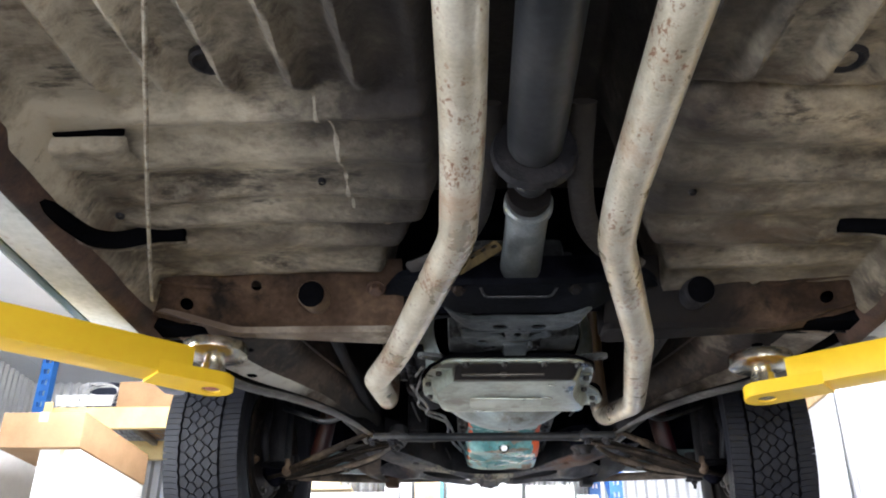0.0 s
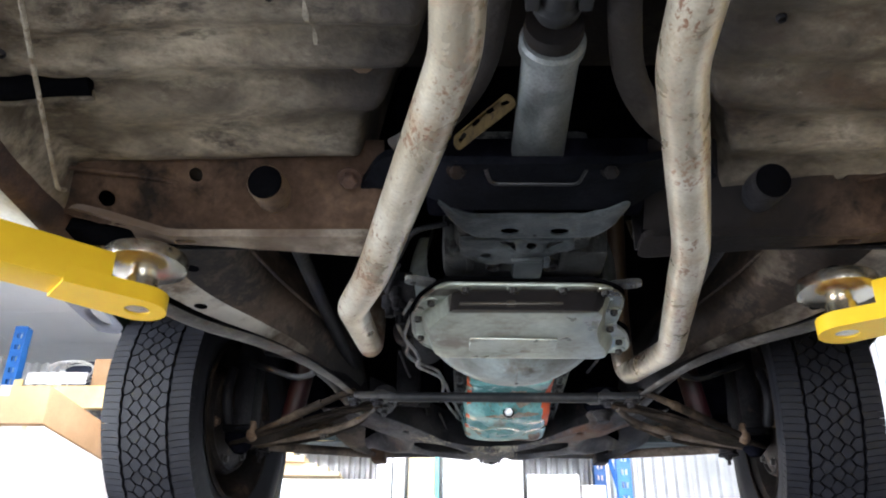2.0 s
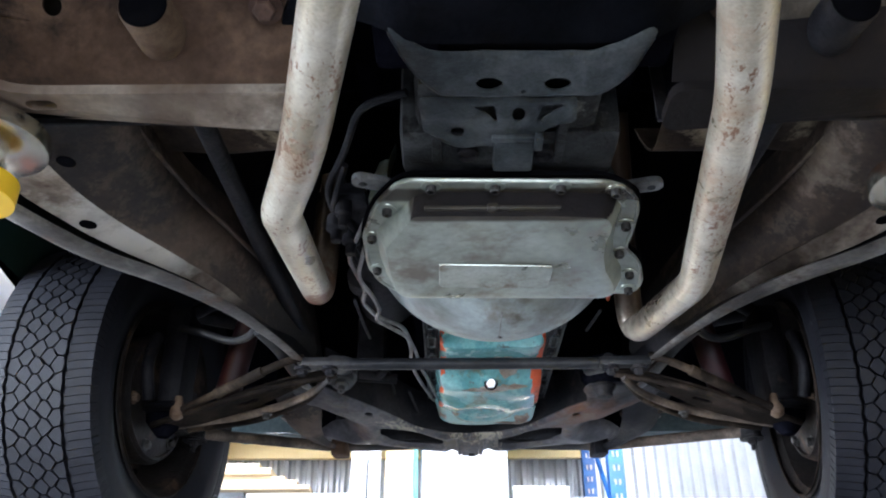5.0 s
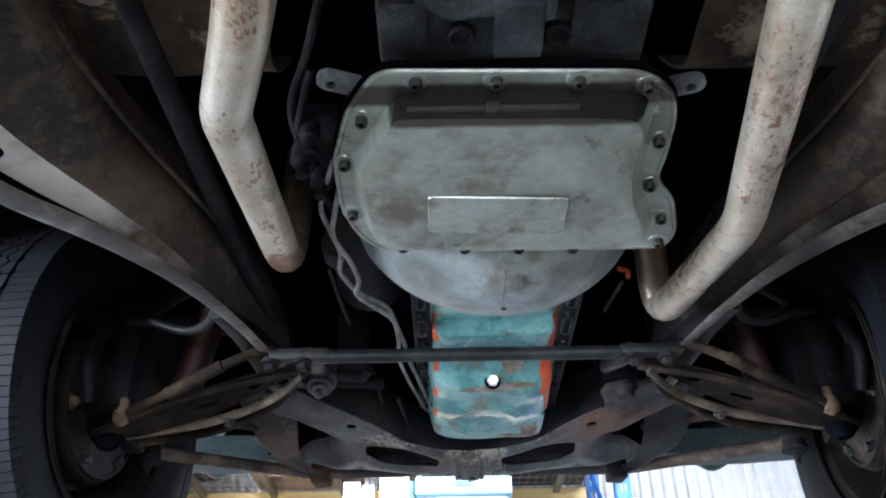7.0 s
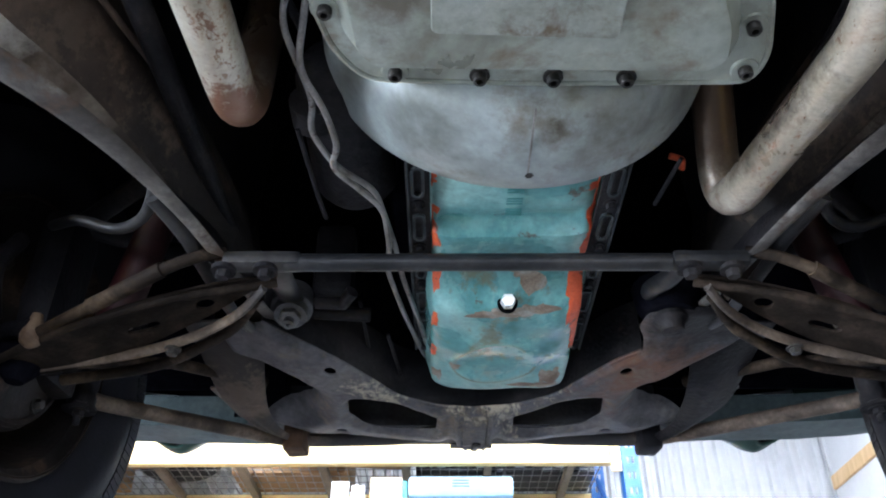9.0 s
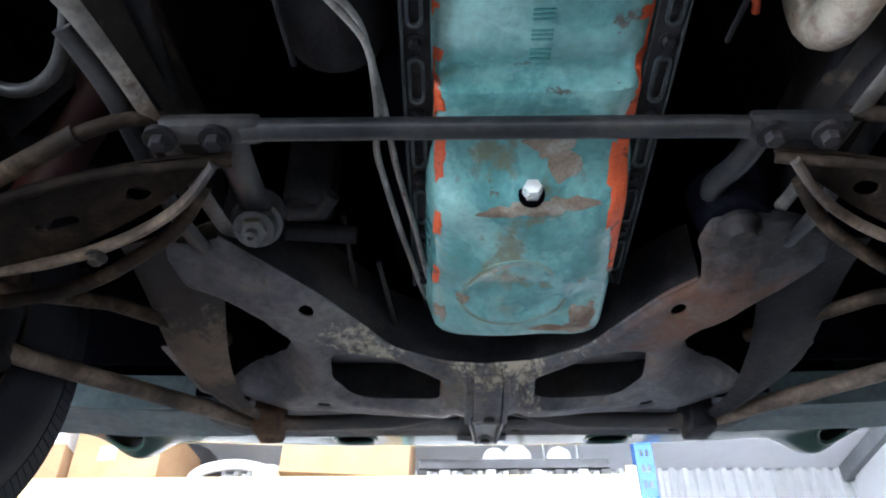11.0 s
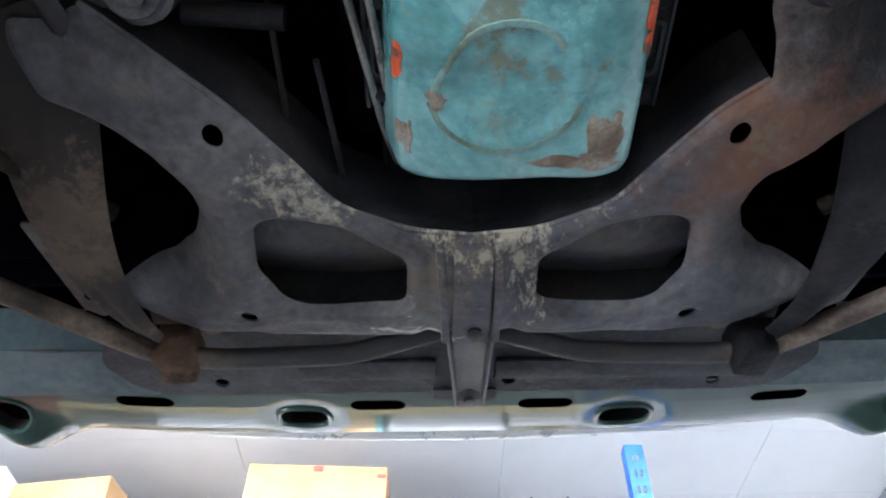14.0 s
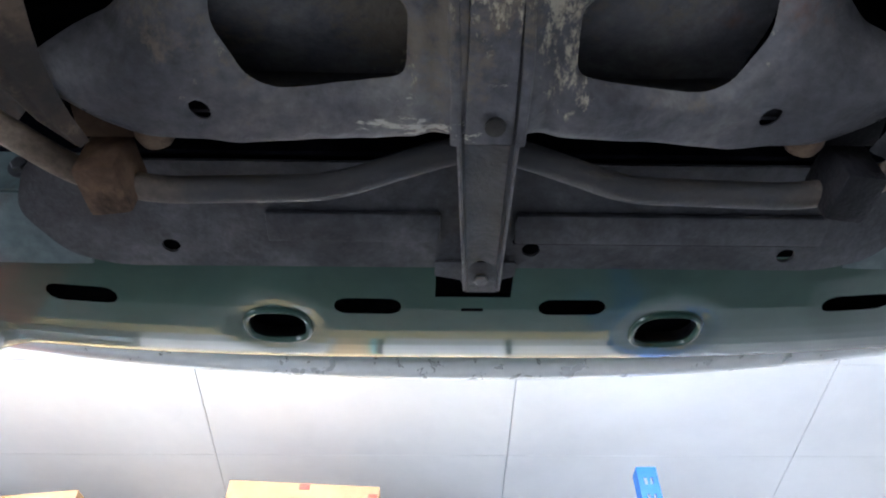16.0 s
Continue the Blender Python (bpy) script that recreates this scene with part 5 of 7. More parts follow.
rings = [[bm.verts.new((p[0] + (q[0] - p[0]) * k, p[1] + (q[1] - p[1]) * k, z)) for p, q in zip(a0, a1)] for k, z in levels]
cen = Vector((0.03, 1.82, 1.805))
for k, z in ((0.965, 1.8052), (0.9, 1.8049), (0.6, 1.8062), (0.3, 1.8068)):
    rings.append([bm.verts.new((cen.x + (q[0] - cen.x) * k, cen.y + (q[1] - cen.y) * k, z + 0.0016 * noise.noise(Vector((q[0] * 14 * k, q[1] * 14 * k, k * 3))) * sstep(0.965, 0.8, k))) for q in a1])
for r0, r1 in zip(rings, rings[1:]):
    for k in range(len(a0)):
        bm.faces.new((r0[k], r0[(k + 1) % len(a0)], r1[(k + 1) % len(a0)], r1[k]))
bm.faces.new(rings[-1])
bm.normal_update()
# Rear wall gets a darker brown of its own, for crust and painted shade
crust = bm_new()
for f in [f for f in bm.faces if abs(f.normal.y) > 0.5 and f.calc_center_median().y < 1.71]:
    crust.faces.new([crust.verts.new(v.co) for v in f.verts])
    bm.faces.remove(f)
bmesh.ops.remove_doubles(crust, verts=crust.verts[:], dist=1e-6)
part("sump_tray", bm, PAN, pan, "", 40)
part("rear_wall", crust, RUST, pan, "brown crusted rear wall of the pan, darkened as its shaded side")
bm = box(bm_new(), (-0.082, 1.6915, 1.8125), (0.092, 1.702, 1.8175), 0.002)
box(bm, (-0.002, 1.689, 1.8105), (0.012, 1.703, 1.82), 0.003)
part("cast_ledge", bm, PAN, pan, "cast ledge along the pan's rear wall")
bm = bm_new()
plate(bm, round_loop([(-0.064, 1.828), (0.096, 1.835), (0.095, 1.904), (-0.064, 1.898)], 0.006), [], 0.0022, lambda u, v, w: (0.016 + (u - 0.016) * (1 + w * 6), 1.866 + (v - 1.866) * (1 + w * 9), 1.803 + w))
part("maker_plate", bm, PLATE, pan, "raised blank rectangle")
for x, y in ((-0.132, 1.73), (-0.158, 1.802), (-0.158, 1.898), (-0.1, 1.972), (-0.02, 1.977), (0.05, 1.979), (0.12, 1.98), (0.23, 1.97), (0.222, 1.917), (0.195, 1.85), (0.19, 1.771), (0.162, 1.686), (0.091, 1.677), (0.008, 1.676), (-0.073, 1.675)):
    bm = bm_new()
    hexbolt(bm, Vector((x, y, 1.8365)), 0.0068, 0.011, washer=True, socket=True)
    part("pan_bolt", bm, BOLT, pan)
    if -0.09 < x < 0.19 and y > 1.9:
        continue
    bm = bm_new()
    lathe(bm, [(0.0, 0.0135), (0.0025, 0.0125), (0.0026, 0.0005)], Matrix.Translation((x, y, 1.8362)) @ Matrix.Rotation(math.pi, 4, "X"), 18)
    part("bolt_seat", bm, PAN, pan)
for x, y, t in ((-0.15, 1.7, 0.35), (0.203, 1.712, -0.25)):
    bm = bm_new()
    plate(bm, [Vector((x, y)) + Matrix.Rotation(t, 2) @ p for p in slot(0, 0, 0.055, 0.025)], [oval(x + (0.012 if x > 0 else -0.012), y, 0.006, 0.006, 10)], 0.008, lambda u, v, w: (u, v, 1.855 + w))
    part("case_ear", bm, CASTING, gear)
# bell housing with the smooth front cover
bm = bm_new()
us, n = [], 48
for i, (y, r) in enumerate(((1.94, 0.168), (1.985, 0.17), (1.992, 0.176), (1.998, 0.188), (2.012, 0.2), (2.05, 0.2075), (2.09, 0.208), (2.11, 0.206), (2.115, 0.2), (2.108, 0.185))):
    us.append([bm.verts.new((0.03 + 1.085 * r * math.cos(t), y, 2.027 + 1.085 * r * math.sin(t))) for t in steps(-math.pi * 1.12, math.pi * 0.12, n)])
for r0, r1 in zip(us, us[1:]):
    for k in range(n):
        bm.faces.new((r0[k], r0[k + 1], r1[k + 1], r1[k]))
bell = part("bell_housing", bm, BELL, gear, "smooth grey bell housing cover", 60)
bm = bm_new()
box(bm, (0.0315, 1.99, 1.8015), (0.0335, 2.09, 1.8045))
part("casting_seam", bm, LINE, bell)
bm = bm_new()
hexbolt(bm, Vector((0.034, 2.086, 1.806)), 0.005, 0.005)
part("cover_bolt", bm, BOLT, bell)
part("bell_back", lathe(bm_new(), [(0, 0.148), (0.16, 0.152), (0.16, 0.001)], Matrix.Translation((0.03, 1.95, 2.0)) @ Matrix.Rotation(-math.pi / 2, 4, "X"), 32), DARK, gear)

# engine with its teal sump
engine = new("engine")
engine.parent = car
part("block", box(bm_new(), (-0.09, 2.1, 1.9), (0.15, 2.72, 2.3), 0.02), GRIME, engine, "oily engine block")
part("block_side", box(bm_new(), (-0.13, 2.12, 1.95), (0.19, 2.7, 2.2), 0.03), DARK, engine)


def sump_z(y):
    z = 1.872 - 0.014 * sstep(2.268, 2.276, y)
    z -= 0.037 * sstep(2.335, 2.41, y)
    return z + 0.07 * sstep(2.632, 2.68, y) ** 2


def sump_half(y):
    return (0.0945 - 0.02 * sstep(2.62, 2.665, y) ** 2)


def sump_pt(u, v):
    """u from -1 to 1 across the bottom and on up the two sides."""
    hw = sump_half(v) + 0.006 * sstep(2.3, 2.62, v)
    c = 0.032
    z = sump_z(v)
    e = abs(u)
    if e <= 1:
        k = e ** 6
        dent = 0.005 * noise.noise(Vector((u * 1.4, v * 17, 1.0))) + 0.0035 * math.exp(-((math.hypot((u + 0.1) / 0.6, (v - 2.545) / 0.06) - 1) / 0.13) ** 2) - 0.003 * math.exp(-((u + 0.1) / 0.4) ** 2 - ((v - 2.535) / 0.016) ** 2)
        scoop = 0.011 * sstep(2.232 - 0.02 * e ** 4, 2.268, v) * sstep(2.278, 2.27, v) * sstep(1.0, 0.88, e)
        return (c + u * hw, v, z + 0.01 * k - dent + scoop)
    t = e - 1
    return (c + math.copysign(hw + 0.004 + 0.02 * t, u), v, z + 0.012 + (1.89 - z) * t)


bm = bm_new()
surface(bm, sump_pt, [-2, -1.7, -1.4, -1.15, -1.04] + steps(-1, 1, 28) + [1.04, 1.15, 1.4, 1.7, 2], steps(2.1, 2.68, 92))
sump = part("sump", bm, TEAL, engine, "teal painted sump with chipped edges", 60)
for s in (-1, 1):
    bm = bm_new()
    x = 0.032 + s * 0.117
    plate(bm, [(x - 0.0145, 2.13), (x + 0.0145, 2.13), (x + 0.0145, 2.6), (x - 0.0145, 2.6)], [], 0.006, lambda u, v, w: (u, v, 1.872 + w))
    fl = part("sump_flange", bm, GRIME, sump)
    part("flange_edge", box(bm_new(), (x + s * 0.012 - 0.0015, 2.13, 1.869), (x + s * 0.012 + 0.0015, 2.6, 1.872), 0.001), MOUNT, sump, "worn grey rail edge")
    for k in range(5):
        y = 2.18 + 0.09 * k
        bm = bm_new()
        hole = [Vector((p[1] + x, p[0] + y)) for p in slot(0, 0, 0.048, 0.0095)]
        plate(bm, [Vector((p[1] + x, p[0] + y)) for p in slot(0, 0, 0.056, 0.0165)], [hole], 0.004, lambda u, v, w: (u, v, 1.8678 + w))
        part("flange_slot", bm, MOUNT, sump, "worn grey slot rim")
        bm = bm_new()
        hexbolt(bm, Vector((x, y + 0.045, 1.872)), 0.006, 0.008)
        part("flange_bolt", bm, GRIME, sump)
# flaking primer along the sump's edges and bare patches
rnd = random.Random(11)


def flake(cu, cv, ru, rv, seed, mat, name, label, lift=0.0012):
    """A ragged thin patch of another coat lying on the sump's skin."""
    r0 = random.Random(seed)
    ph = [r0.uniform(0, 6.28) for _ in range(4)]
    bm = bm_new()
    n = 30

    def rim(a):
        return 1 + 0.28 * math.sin(2 * a + ph[0]) + 0.2 * math.sin(3 * a + ph[1]) + 0.14 * math.sin(7 * a + ph[2]) + 0.08 * math.sin(13 * a + ph[3])

    def at(a, k):
        q = sump_pt(max(-1.9, min(1.9, cu + ru * k * rim(a) * math.cos(a))), cv + rv * k * rim(a) * math.sin(a))
        d = lift * (1.0 if k < 0.99 else 0.2)
        side = max(0.0, min(1.0, (abs(cu + ru * k * rim(a) * math.cos(a)) - 0.97) * 20))
        return (q[0] + math.copysign(d * side, cu), q[1], q[2] - d)

    mid = bm.verts.new(at(0, 0.0))
    prev = None
    for k in (0.25, 0.5, 0.75, 1.0):
        ring = [bm.verts.new(at(2 * math.pi * i / n, k)) for i in range(n)]
        for i in range(n):
            if prev is None:
                bm.faces.new((mid, ring[i], ring[(i + 1) % n]))
            else:
                bm.faces.new((prev[i], ring[i], ring[(i + 1) % n], prev[(i + 1) % n]))
        prev = ring
    part(name, bm, mat, sump, label, 60)


for cu, cv, ru, rv in ((0.97, 2.36, 0.11, 0.035), (0.99, 2.42, 0.08, 0.035), (1.15, 2.31, 0.15, 0.02), (1.1, 2.25, 0.1, 0.014), (1.05, 2.2, 0.08, 0.012), (1.02, 2.5, 0.05, 0.022), (-1.02, 2.3, 0.06, 0.014), (-1.0, 2.36, 0.06, 0.022), (-1.03, 2.25, 0.05, 0.012), (-1.02, 2.44, 0.05, 0.02), (-1.02, 2.53, 0.045, 0.016), (-1.03, 2.15, 0.05, 0.01), (1.06, 2.28, 0.09, 0.03), (1.08, 2.225, 0.06, 0.02), (1.02, 2.335, 0.08, 0.03), (0.98, 2.39, 0.1, 0.04), (1.0, 2.46, 0.05, 0.03), (-1.04, 2.19, 0.05, 0.014), (-1.03, 2.28, 0.05, 0.02)):
    flake(cu, cv, ru, rv, int(cv * 1000), ORANGE, "primer_flake", "orange red primer showing through")
for cu, cv, ru, rv in ((0.25, 2.345, 0.3, 0.022), (-0.1, 2.405, 0.35, 0.012), (0.35, 2.4, 0.28, 0.012), (0.78, 2.6, 0.13, 0.03), (-0.7, 2.56, 0.1, 0.008), (0.6, 2.625, 0.3, 0.012), (-0.95, 2.6, 0.05, 0.02)):
    flake(cu, cv, ru, rv, int(cv * 1000) + 7, BARE, "bare_patch", "bare rusty metal", 0.0014)
bm = bm_new()
m = Matrix.Translation((0.032, 2.388, 1.8285)) @ Vector((0, -1, -0.32)).to_track_quat("Z", "Y").to_matrix().to_4x4()
lathe(bm, [(-0.002, 0.0138), (0.004, 0.0138), (0.0055, 0.013), (0.0055, 0.009)], m, 24)
part("plug_washer", bm, CAVITY, sump)
bm = bm_new()
lathe(bm, [(0.004, 0.0105), (0.018, 0.0105), (0.022, 0.0085), (0.0225, 0.0005)], m, 6)
part("drain_plug", bm, CHROMED, sump, "bright drain plug")
bm = bm_new()
ring = [sump_pt(-0.1 + 0.6 * math.cos(a) * (1 + 0.08 * math.sin(3 * a)), 2.548 + 0.062 * math.sin(a)) for a in steps(0.25, 5.6, 40)]
tube(bm, [(p[0], p[1], p[2] + 0.0015) for p in ring], 0.0034, 8, True, (1.2, 0.7))
part("pressed_ring", bm, DIRTY_TEAL, sump, "dirty pressed ring")
# faded stamped figures, worn past reading
bm = bm_new()
for y in (2.19, 2.212, 2.234):
    for k in range(3):
        box(bm, (0.022, y + 0.005 * k, 1.8702), (0.042, y + 0.005 * k + 0.002, 1.8722))
part("stamp_bar", bm, material("stamp_ink", [(0.05, 0.2, 0.2), (0.08, 0.26, 0.26)], 30.0, 0.6), sump)
tagged(bpy.data.objects["stamp_bar"], kind="stuff")
# starter motor and filter on the side of the block
bm = bm_new()
lathe(bm, [(0, 0.02), (0.005, 0.05), (0.02, 0.056), (0.2, 0.056), (0.22, 0.045), (0.23, 0.01)], Matrix.Translation((-0.17, 2.08, 1.965)) @ Matrix.Rotation(-math.pi / 2, 4, "X"), 26)
part("starter_motor", bm, GRIME, engine, "oily starter motor")
bm = bm_new()
lathe(bm, [(0, 0.02), (0.004, 0.026), (0.04, 0.026), (0.045, 0.015)], Matrix.Translation((-0.205, 2.1, 1.93)) @ Matrix.Rotation(-math.pi / 2, 4, "X"), 18)
part("solenoid", bm, GRIME, engine)
# gearbox cooler lines
bm = bm_new()
tube(bm, smooth_path([(-0.172, 1.88, 1.885), (-0.2, 2.0, 1.87), (-0.178, 2.05, 1.862), (-0.17, 2.11, 1.862), (-0.182, 2.14, 1.86), (-0.158, 2.17, 1.858), (-0.126, 2.215, 1.858), (-0.123, 2.3, 1.86), (-0.13, 2.35, 1.86), (-0.112, 2.47, 1.862), (-0.085, 2.62, 1.87), (-0.06, 2.78, 1.95)], 0.025), 0.0036, 8)
part("cooler_line", bm, LINE, gear, "bent steel cooler line")
bm = bm_new()
tube(bm, smooth_path([(-0.172, 1.83, 1.88), (-0.21, 1.95, 1.88), (-0.19, 2.05, 1.872), (-0.2, 2.09, 1.87), (-0.178, 2.15, 1.868), (-0.135, 2.19, 1.868), (-0.118, 2.3, 1.868), (-0.11, 2.38, 1.865), (-0.09, 2.5, 1.865), (-0.075, 2.62, 1.87), (-0.05, 2.78, 1.95)], 0.025), 0.0036, 8)
part("cooler_line", bm, LINE, gear)
bm = bm_new()
tube(bm, smooth_path([(-0.1, 1.57, 1.9), (-0.16, 1.6, 1.905), (-0.19, 1.7, 1.9), (-0.225, 1.78, 1.9), (-0.215, 1.9, 1.9), (-0.19, 1.96, 1.88)], 0.04), 0.005, 8)
part("breather_hose", bm, GRIME, gear)
for pts in ([(-0.215, 2.1, 1.88), (-0.205, 2.2, 1.87), (-0.2, 2.25, 1.87)], [(-0.14, 2.55, 1.87), (-0.125, 2.68, 1.865)], [(-0.18, 2.5, 1.9), (-0.175, 2.62, 1.885)], [(0.22, 2.15, 1.88), (0.205, 2.23, 1.875)]):
    bm = bm_new()
    tube(bm, pts, 0.003, 6)
    part("wire", bm, GRIME, engine)
# linkage bits beside the gearbox
bm = bm_new()
for x, y, z, r in ((-0.2, 1.8, 1.89, 0.012), (-0.215, 1.85, 1.895, 0.016), (-0.2, 1.9, 1.9, 0.014)):
    lathe(bm, [(0, r), (0.02, r), (0.024, r * 0.6), (0.04, r * 0.5)], Matrix.Translation((x, y, z)) @ Matrix.Rotation(math.pi, 4, "X"), 14)
tube(bm, [(-0.19, 1.72, 1.9), (-0.215, 1.8, 1.885), (-0.19, 1.86, 1.88)], 0.005, 8)
box(bm, (-0.21, 1.8, 1.905), (-0.17, 1.93, 1.925), 0.004)
part("shift_linkage", bm, GRIME, gear, "oily shift levers")

bm = bm_new()
tube(bm, smooth_path([(0.236, 2.232, 1.955), (0.254, 2.236, 1.952), (0.256, 2.252, 1.95)], 0.006), 0.0042, 10)
part("red_connector", bm, ORANGE, engine, "orange red wiring connector")
# exhaust downpipes
LEFT_PIPE = [(-0.075, -1.5, 1.82), (-0.074, 0.6, 1.802), (-0.073, 0.8, 1.8), (-0.082, 1.04, 1.798), (-0.212, 1.545, 1.8), (-0.262, 1.685, 1.803), (-0.271, 2.082, 1.875), (-0.266, 2.09, 2.12)]
RIGHT_PIPE = [(0.137, -1.5, 1.82), (0.136, 0.6, 1.802), (0.134, 0.93, 1.8), (0.142, 1.06, 1.798), (0.248, 1.46, 1.8), (0.262, 1.56, 1.8), (0.316, 1.905, 1.812), (0.292, 2.245, 1.872), (0.264, 2.12, 1.985), (0.25, 2.0, 2.2)]


def exhaust(pts, radii, mat, n0=0, n1=None):
    bm = bm_new()
    path = [Vector(pts[0])]
    q = [Vector(p) for p in pts]
    for (a, b, c), r in zip(zip(q, q[1:], q[2:]), radii):
        u, v = a - b, c - b
        k = min(r, u.length * 0.48, v.length * 0.48)
        p0, p1 = b + u.normalized() * k, b + v.normalized() * k
        path += [(1 - s) ** 2 * p0 + 2 * s * (1 - s) * b + s * s * p1 for s in steps(0, 1, 8)]
    path.append(q[-1])
    tube(bm, path, [0.0268 - 0.0022 * sstep(1.5, 1.85, p.y) for p in path], 28)
    return bm


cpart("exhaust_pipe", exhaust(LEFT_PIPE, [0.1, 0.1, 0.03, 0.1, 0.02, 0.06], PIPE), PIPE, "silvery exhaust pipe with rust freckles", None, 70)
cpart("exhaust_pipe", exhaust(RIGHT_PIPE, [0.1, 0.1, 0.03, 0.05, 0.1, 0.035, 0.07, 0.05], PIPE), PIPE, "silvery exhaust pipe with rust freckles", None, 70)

# steering: centre link, pitman and idler arms, tie rods
steer = new("steering_linkage")
steer.parent = car
bm = bm_new()
tube(bm, smooth_path([(-0.255, 2.303, 1.838), (-0.235, 2.302, 1.838), (0.21, 2.302, 1.838), (0.235, 2.303, 1.838)], 0.01), 0.0115, 14)
for s in (-1, 1):
    box(bm, (min(s * 0.235, s * 0.335), 2.289, 1.83), (max(s * 0.235, s * 0.335), 2.317, 1.85), 0.008)
part("centre_link", bm, SHAFT, steer, "dark steel centre link")
for x in (-0.333, -0.28, 0.258, 0.312):
    bm = bm_new()
    hexbolt(bm, Vector((x, 2.304, 1.832)), 0.0095, 0.016)
    lathe(bm, [(0, 0.016), (0.006, 0.016)], Matrix.Translation((x, 2.304, 1.8255)), 18)
    part("link_nut", bm, GRIME, steer)
bm = bm_new()
tube(bm, smooth_path([(-0.275, 2.31, 1.852), (-0.272, 2.36, 1.85), (-0.275, 2.44, 1.876), (-0.279, 2.483, 1.892)], 0.03), [0.014] + [0.016] * 14 + [0.02], 12, True, (1.15, 0.6))
part("pitman_arm", bm, SHAFT, steer)
bm = bm_new()
lathe(bm, [(0.05, 0.028), (0.02, 0.031), (0.012, 0.031), (0.01, 0.026), (0.0, 0.023)], Matrix.Translation((-0.279, 2.483, 1.866)), 24)
hexbolt(bm, Vector((-0.279, 2.483, 1.866)), 0.0165, 0.014, socket=False)
lathe(bm, [(0, 0.008), (0.012, 0.008), (0.012, 0.0035), (0.006, 0.003)], Matrix.Translation((-0.279, 2.483, 1.853)) @ Matrix.Rotation(math.pi, 4, "X"), 14)
bmesh.ops.rotate(bm, cent=(-0.279, 2.483, 1.87), matrix=Matrix.Rotation(radians(-22), 3, "X"), verts=bm.verts[:])
part("pitman_nut", bm, BOLT_GREY, steer, "large grey nut")
bm = bm_new()
box(bm, (-0.25, 2.465, 1.9), (-0.19, 2.515, 2.02), 0.012)
tube(bm, [(-0.25, 2.515, 1.89), (-0.165, 2.52, 1.887)], 0.011, 12)
tube(bm, [(-0.24, 2.47, 1.88), (-0.2, 2.46, 1.872), (-0.185, 2.44, 1.88)], 0.01, 10)
part("steering_box", bm, GRIME, steer)
bm = bm_new()
tube(bm, smooth_path([(0.258, 2.312, 1.85), (0.252, 2.36, 1.852), (0.235, 2.42, 1.87), (0.25, 2.46, 1.88)], 0.03), 0.013, 12)
part("idler_arm", bm, SHAFT, steer)
for s in (-1, 1):
    bm = bm_new()
    tube(bm, smooth_path([(s * 0.333, 2.3, 1.852), (s * 0.36, 2.288, 1.84), (s * 0.4, 2.286, 1.82), (s * 0.575, 2.352, 1.762)], 0.03), 0.0078, 12)
    tube(bm, [(s * 0.405, 2.288, 1.8185), (s * 0.5, 2.324, 1.787)], 0.0102, 14)
    part("tie_rod", bm, ARM, steer, "dusty tie rod")
    bm = bm_new()
    lathe(bm, [(0.03, 0.007), (0.012, 0.011), (0.0, 0.0145), (-0.01, 0.013), (-0.016, 0.006), (-0.0185, 0.0005)], Matrix.Translation((s * 0.578, 2.353, 1.762)), 18)
    part("ball_joint", bm, TAN_BOLT, steer, "rusty ball joint")
    bm = bm_new()
    tube(bm, smooth_path([(s * 0.578, 2.353, 1.775), (s * 0.62, 2.37, 1.78), (s * 0.66, 2.42, 1.79)], 0.02), 0.014, 10, True, (1, 0.7))
    part("steering_arm", bm, GRIME, steer)

# front subframe: pressed plate with windows, raised rim
K_MID = [(0.272, 2.672), (0.268, 2.71), (0.282, 2.752), (0.308, 2.78), (0.345, 2.797), (0.374, 2.812), (0.37, 2.842), (0.335, 2.87), (0.29, 2.882), (0.21, 2.887), (0.14, 2.874), (0.08, 2.866), (0.0, 2.861)]
K_REAR = [(0.0, 2.713), (0.06, 2.706), (0.13, 2.68), (0.165, 2.635), (0.215, 2.578)]
K_LEFT = [(0.285, 2.518), (0.323, 2.49), (0.35, 2.508), (0.388, 2.506), (0.392, 2.53), (0.378, 2.575), (0.326, 2.601), (0.29, 2.63)]
K_RIGHT = [(0.25, 2.556), (0.245, 2.52), (0.232, 2.49), (0.238, 2.452), (0.27, 2.438), (0.315, 2.444), (0.395, 2.485), (0.405, 2.54), (0.36, 2.592), (0.305, 2.636), (0.275, 2.66)]
K_HALF = K_REAR + K_LEFT + K_MID
K_LOOP = [(-x, y) for x, y in K_HALF] + [(x, y) for x, y in reversed((K_REAR + K_RIGHT + K_MID)[1:-1])]


def k_place(u, v, w):
    z = 1.812 + 0.02 * sstep(0.05, 0.25, abs(u)) + 0.012 * sstep(2.6, 2.5, v) + 0.02 * sstep(2.82, 2.89, v) * 0.5 + 0.014 * sstep(0.28, 0.36, abs(u))
    return (u, v, z + w)


def k_holes(s):
    win = round_loop([(s * 0.065, 2.748), (s * 0.128, 2.71), (s * 0.185, 2.704), (s * 0.214, 2.712), (s * 0.218, 2.775), (s * 0.197, 2.818), (s * 0.174, 2.828), (s * 0.067, 2.806)], 0.012)
    return [win, oval(s * 0.232, 2.604, 0.0095, 0.0125, 12), oval(s * 0.238, 2.85, 0.008, 0.011, 12, s * 0.5)]


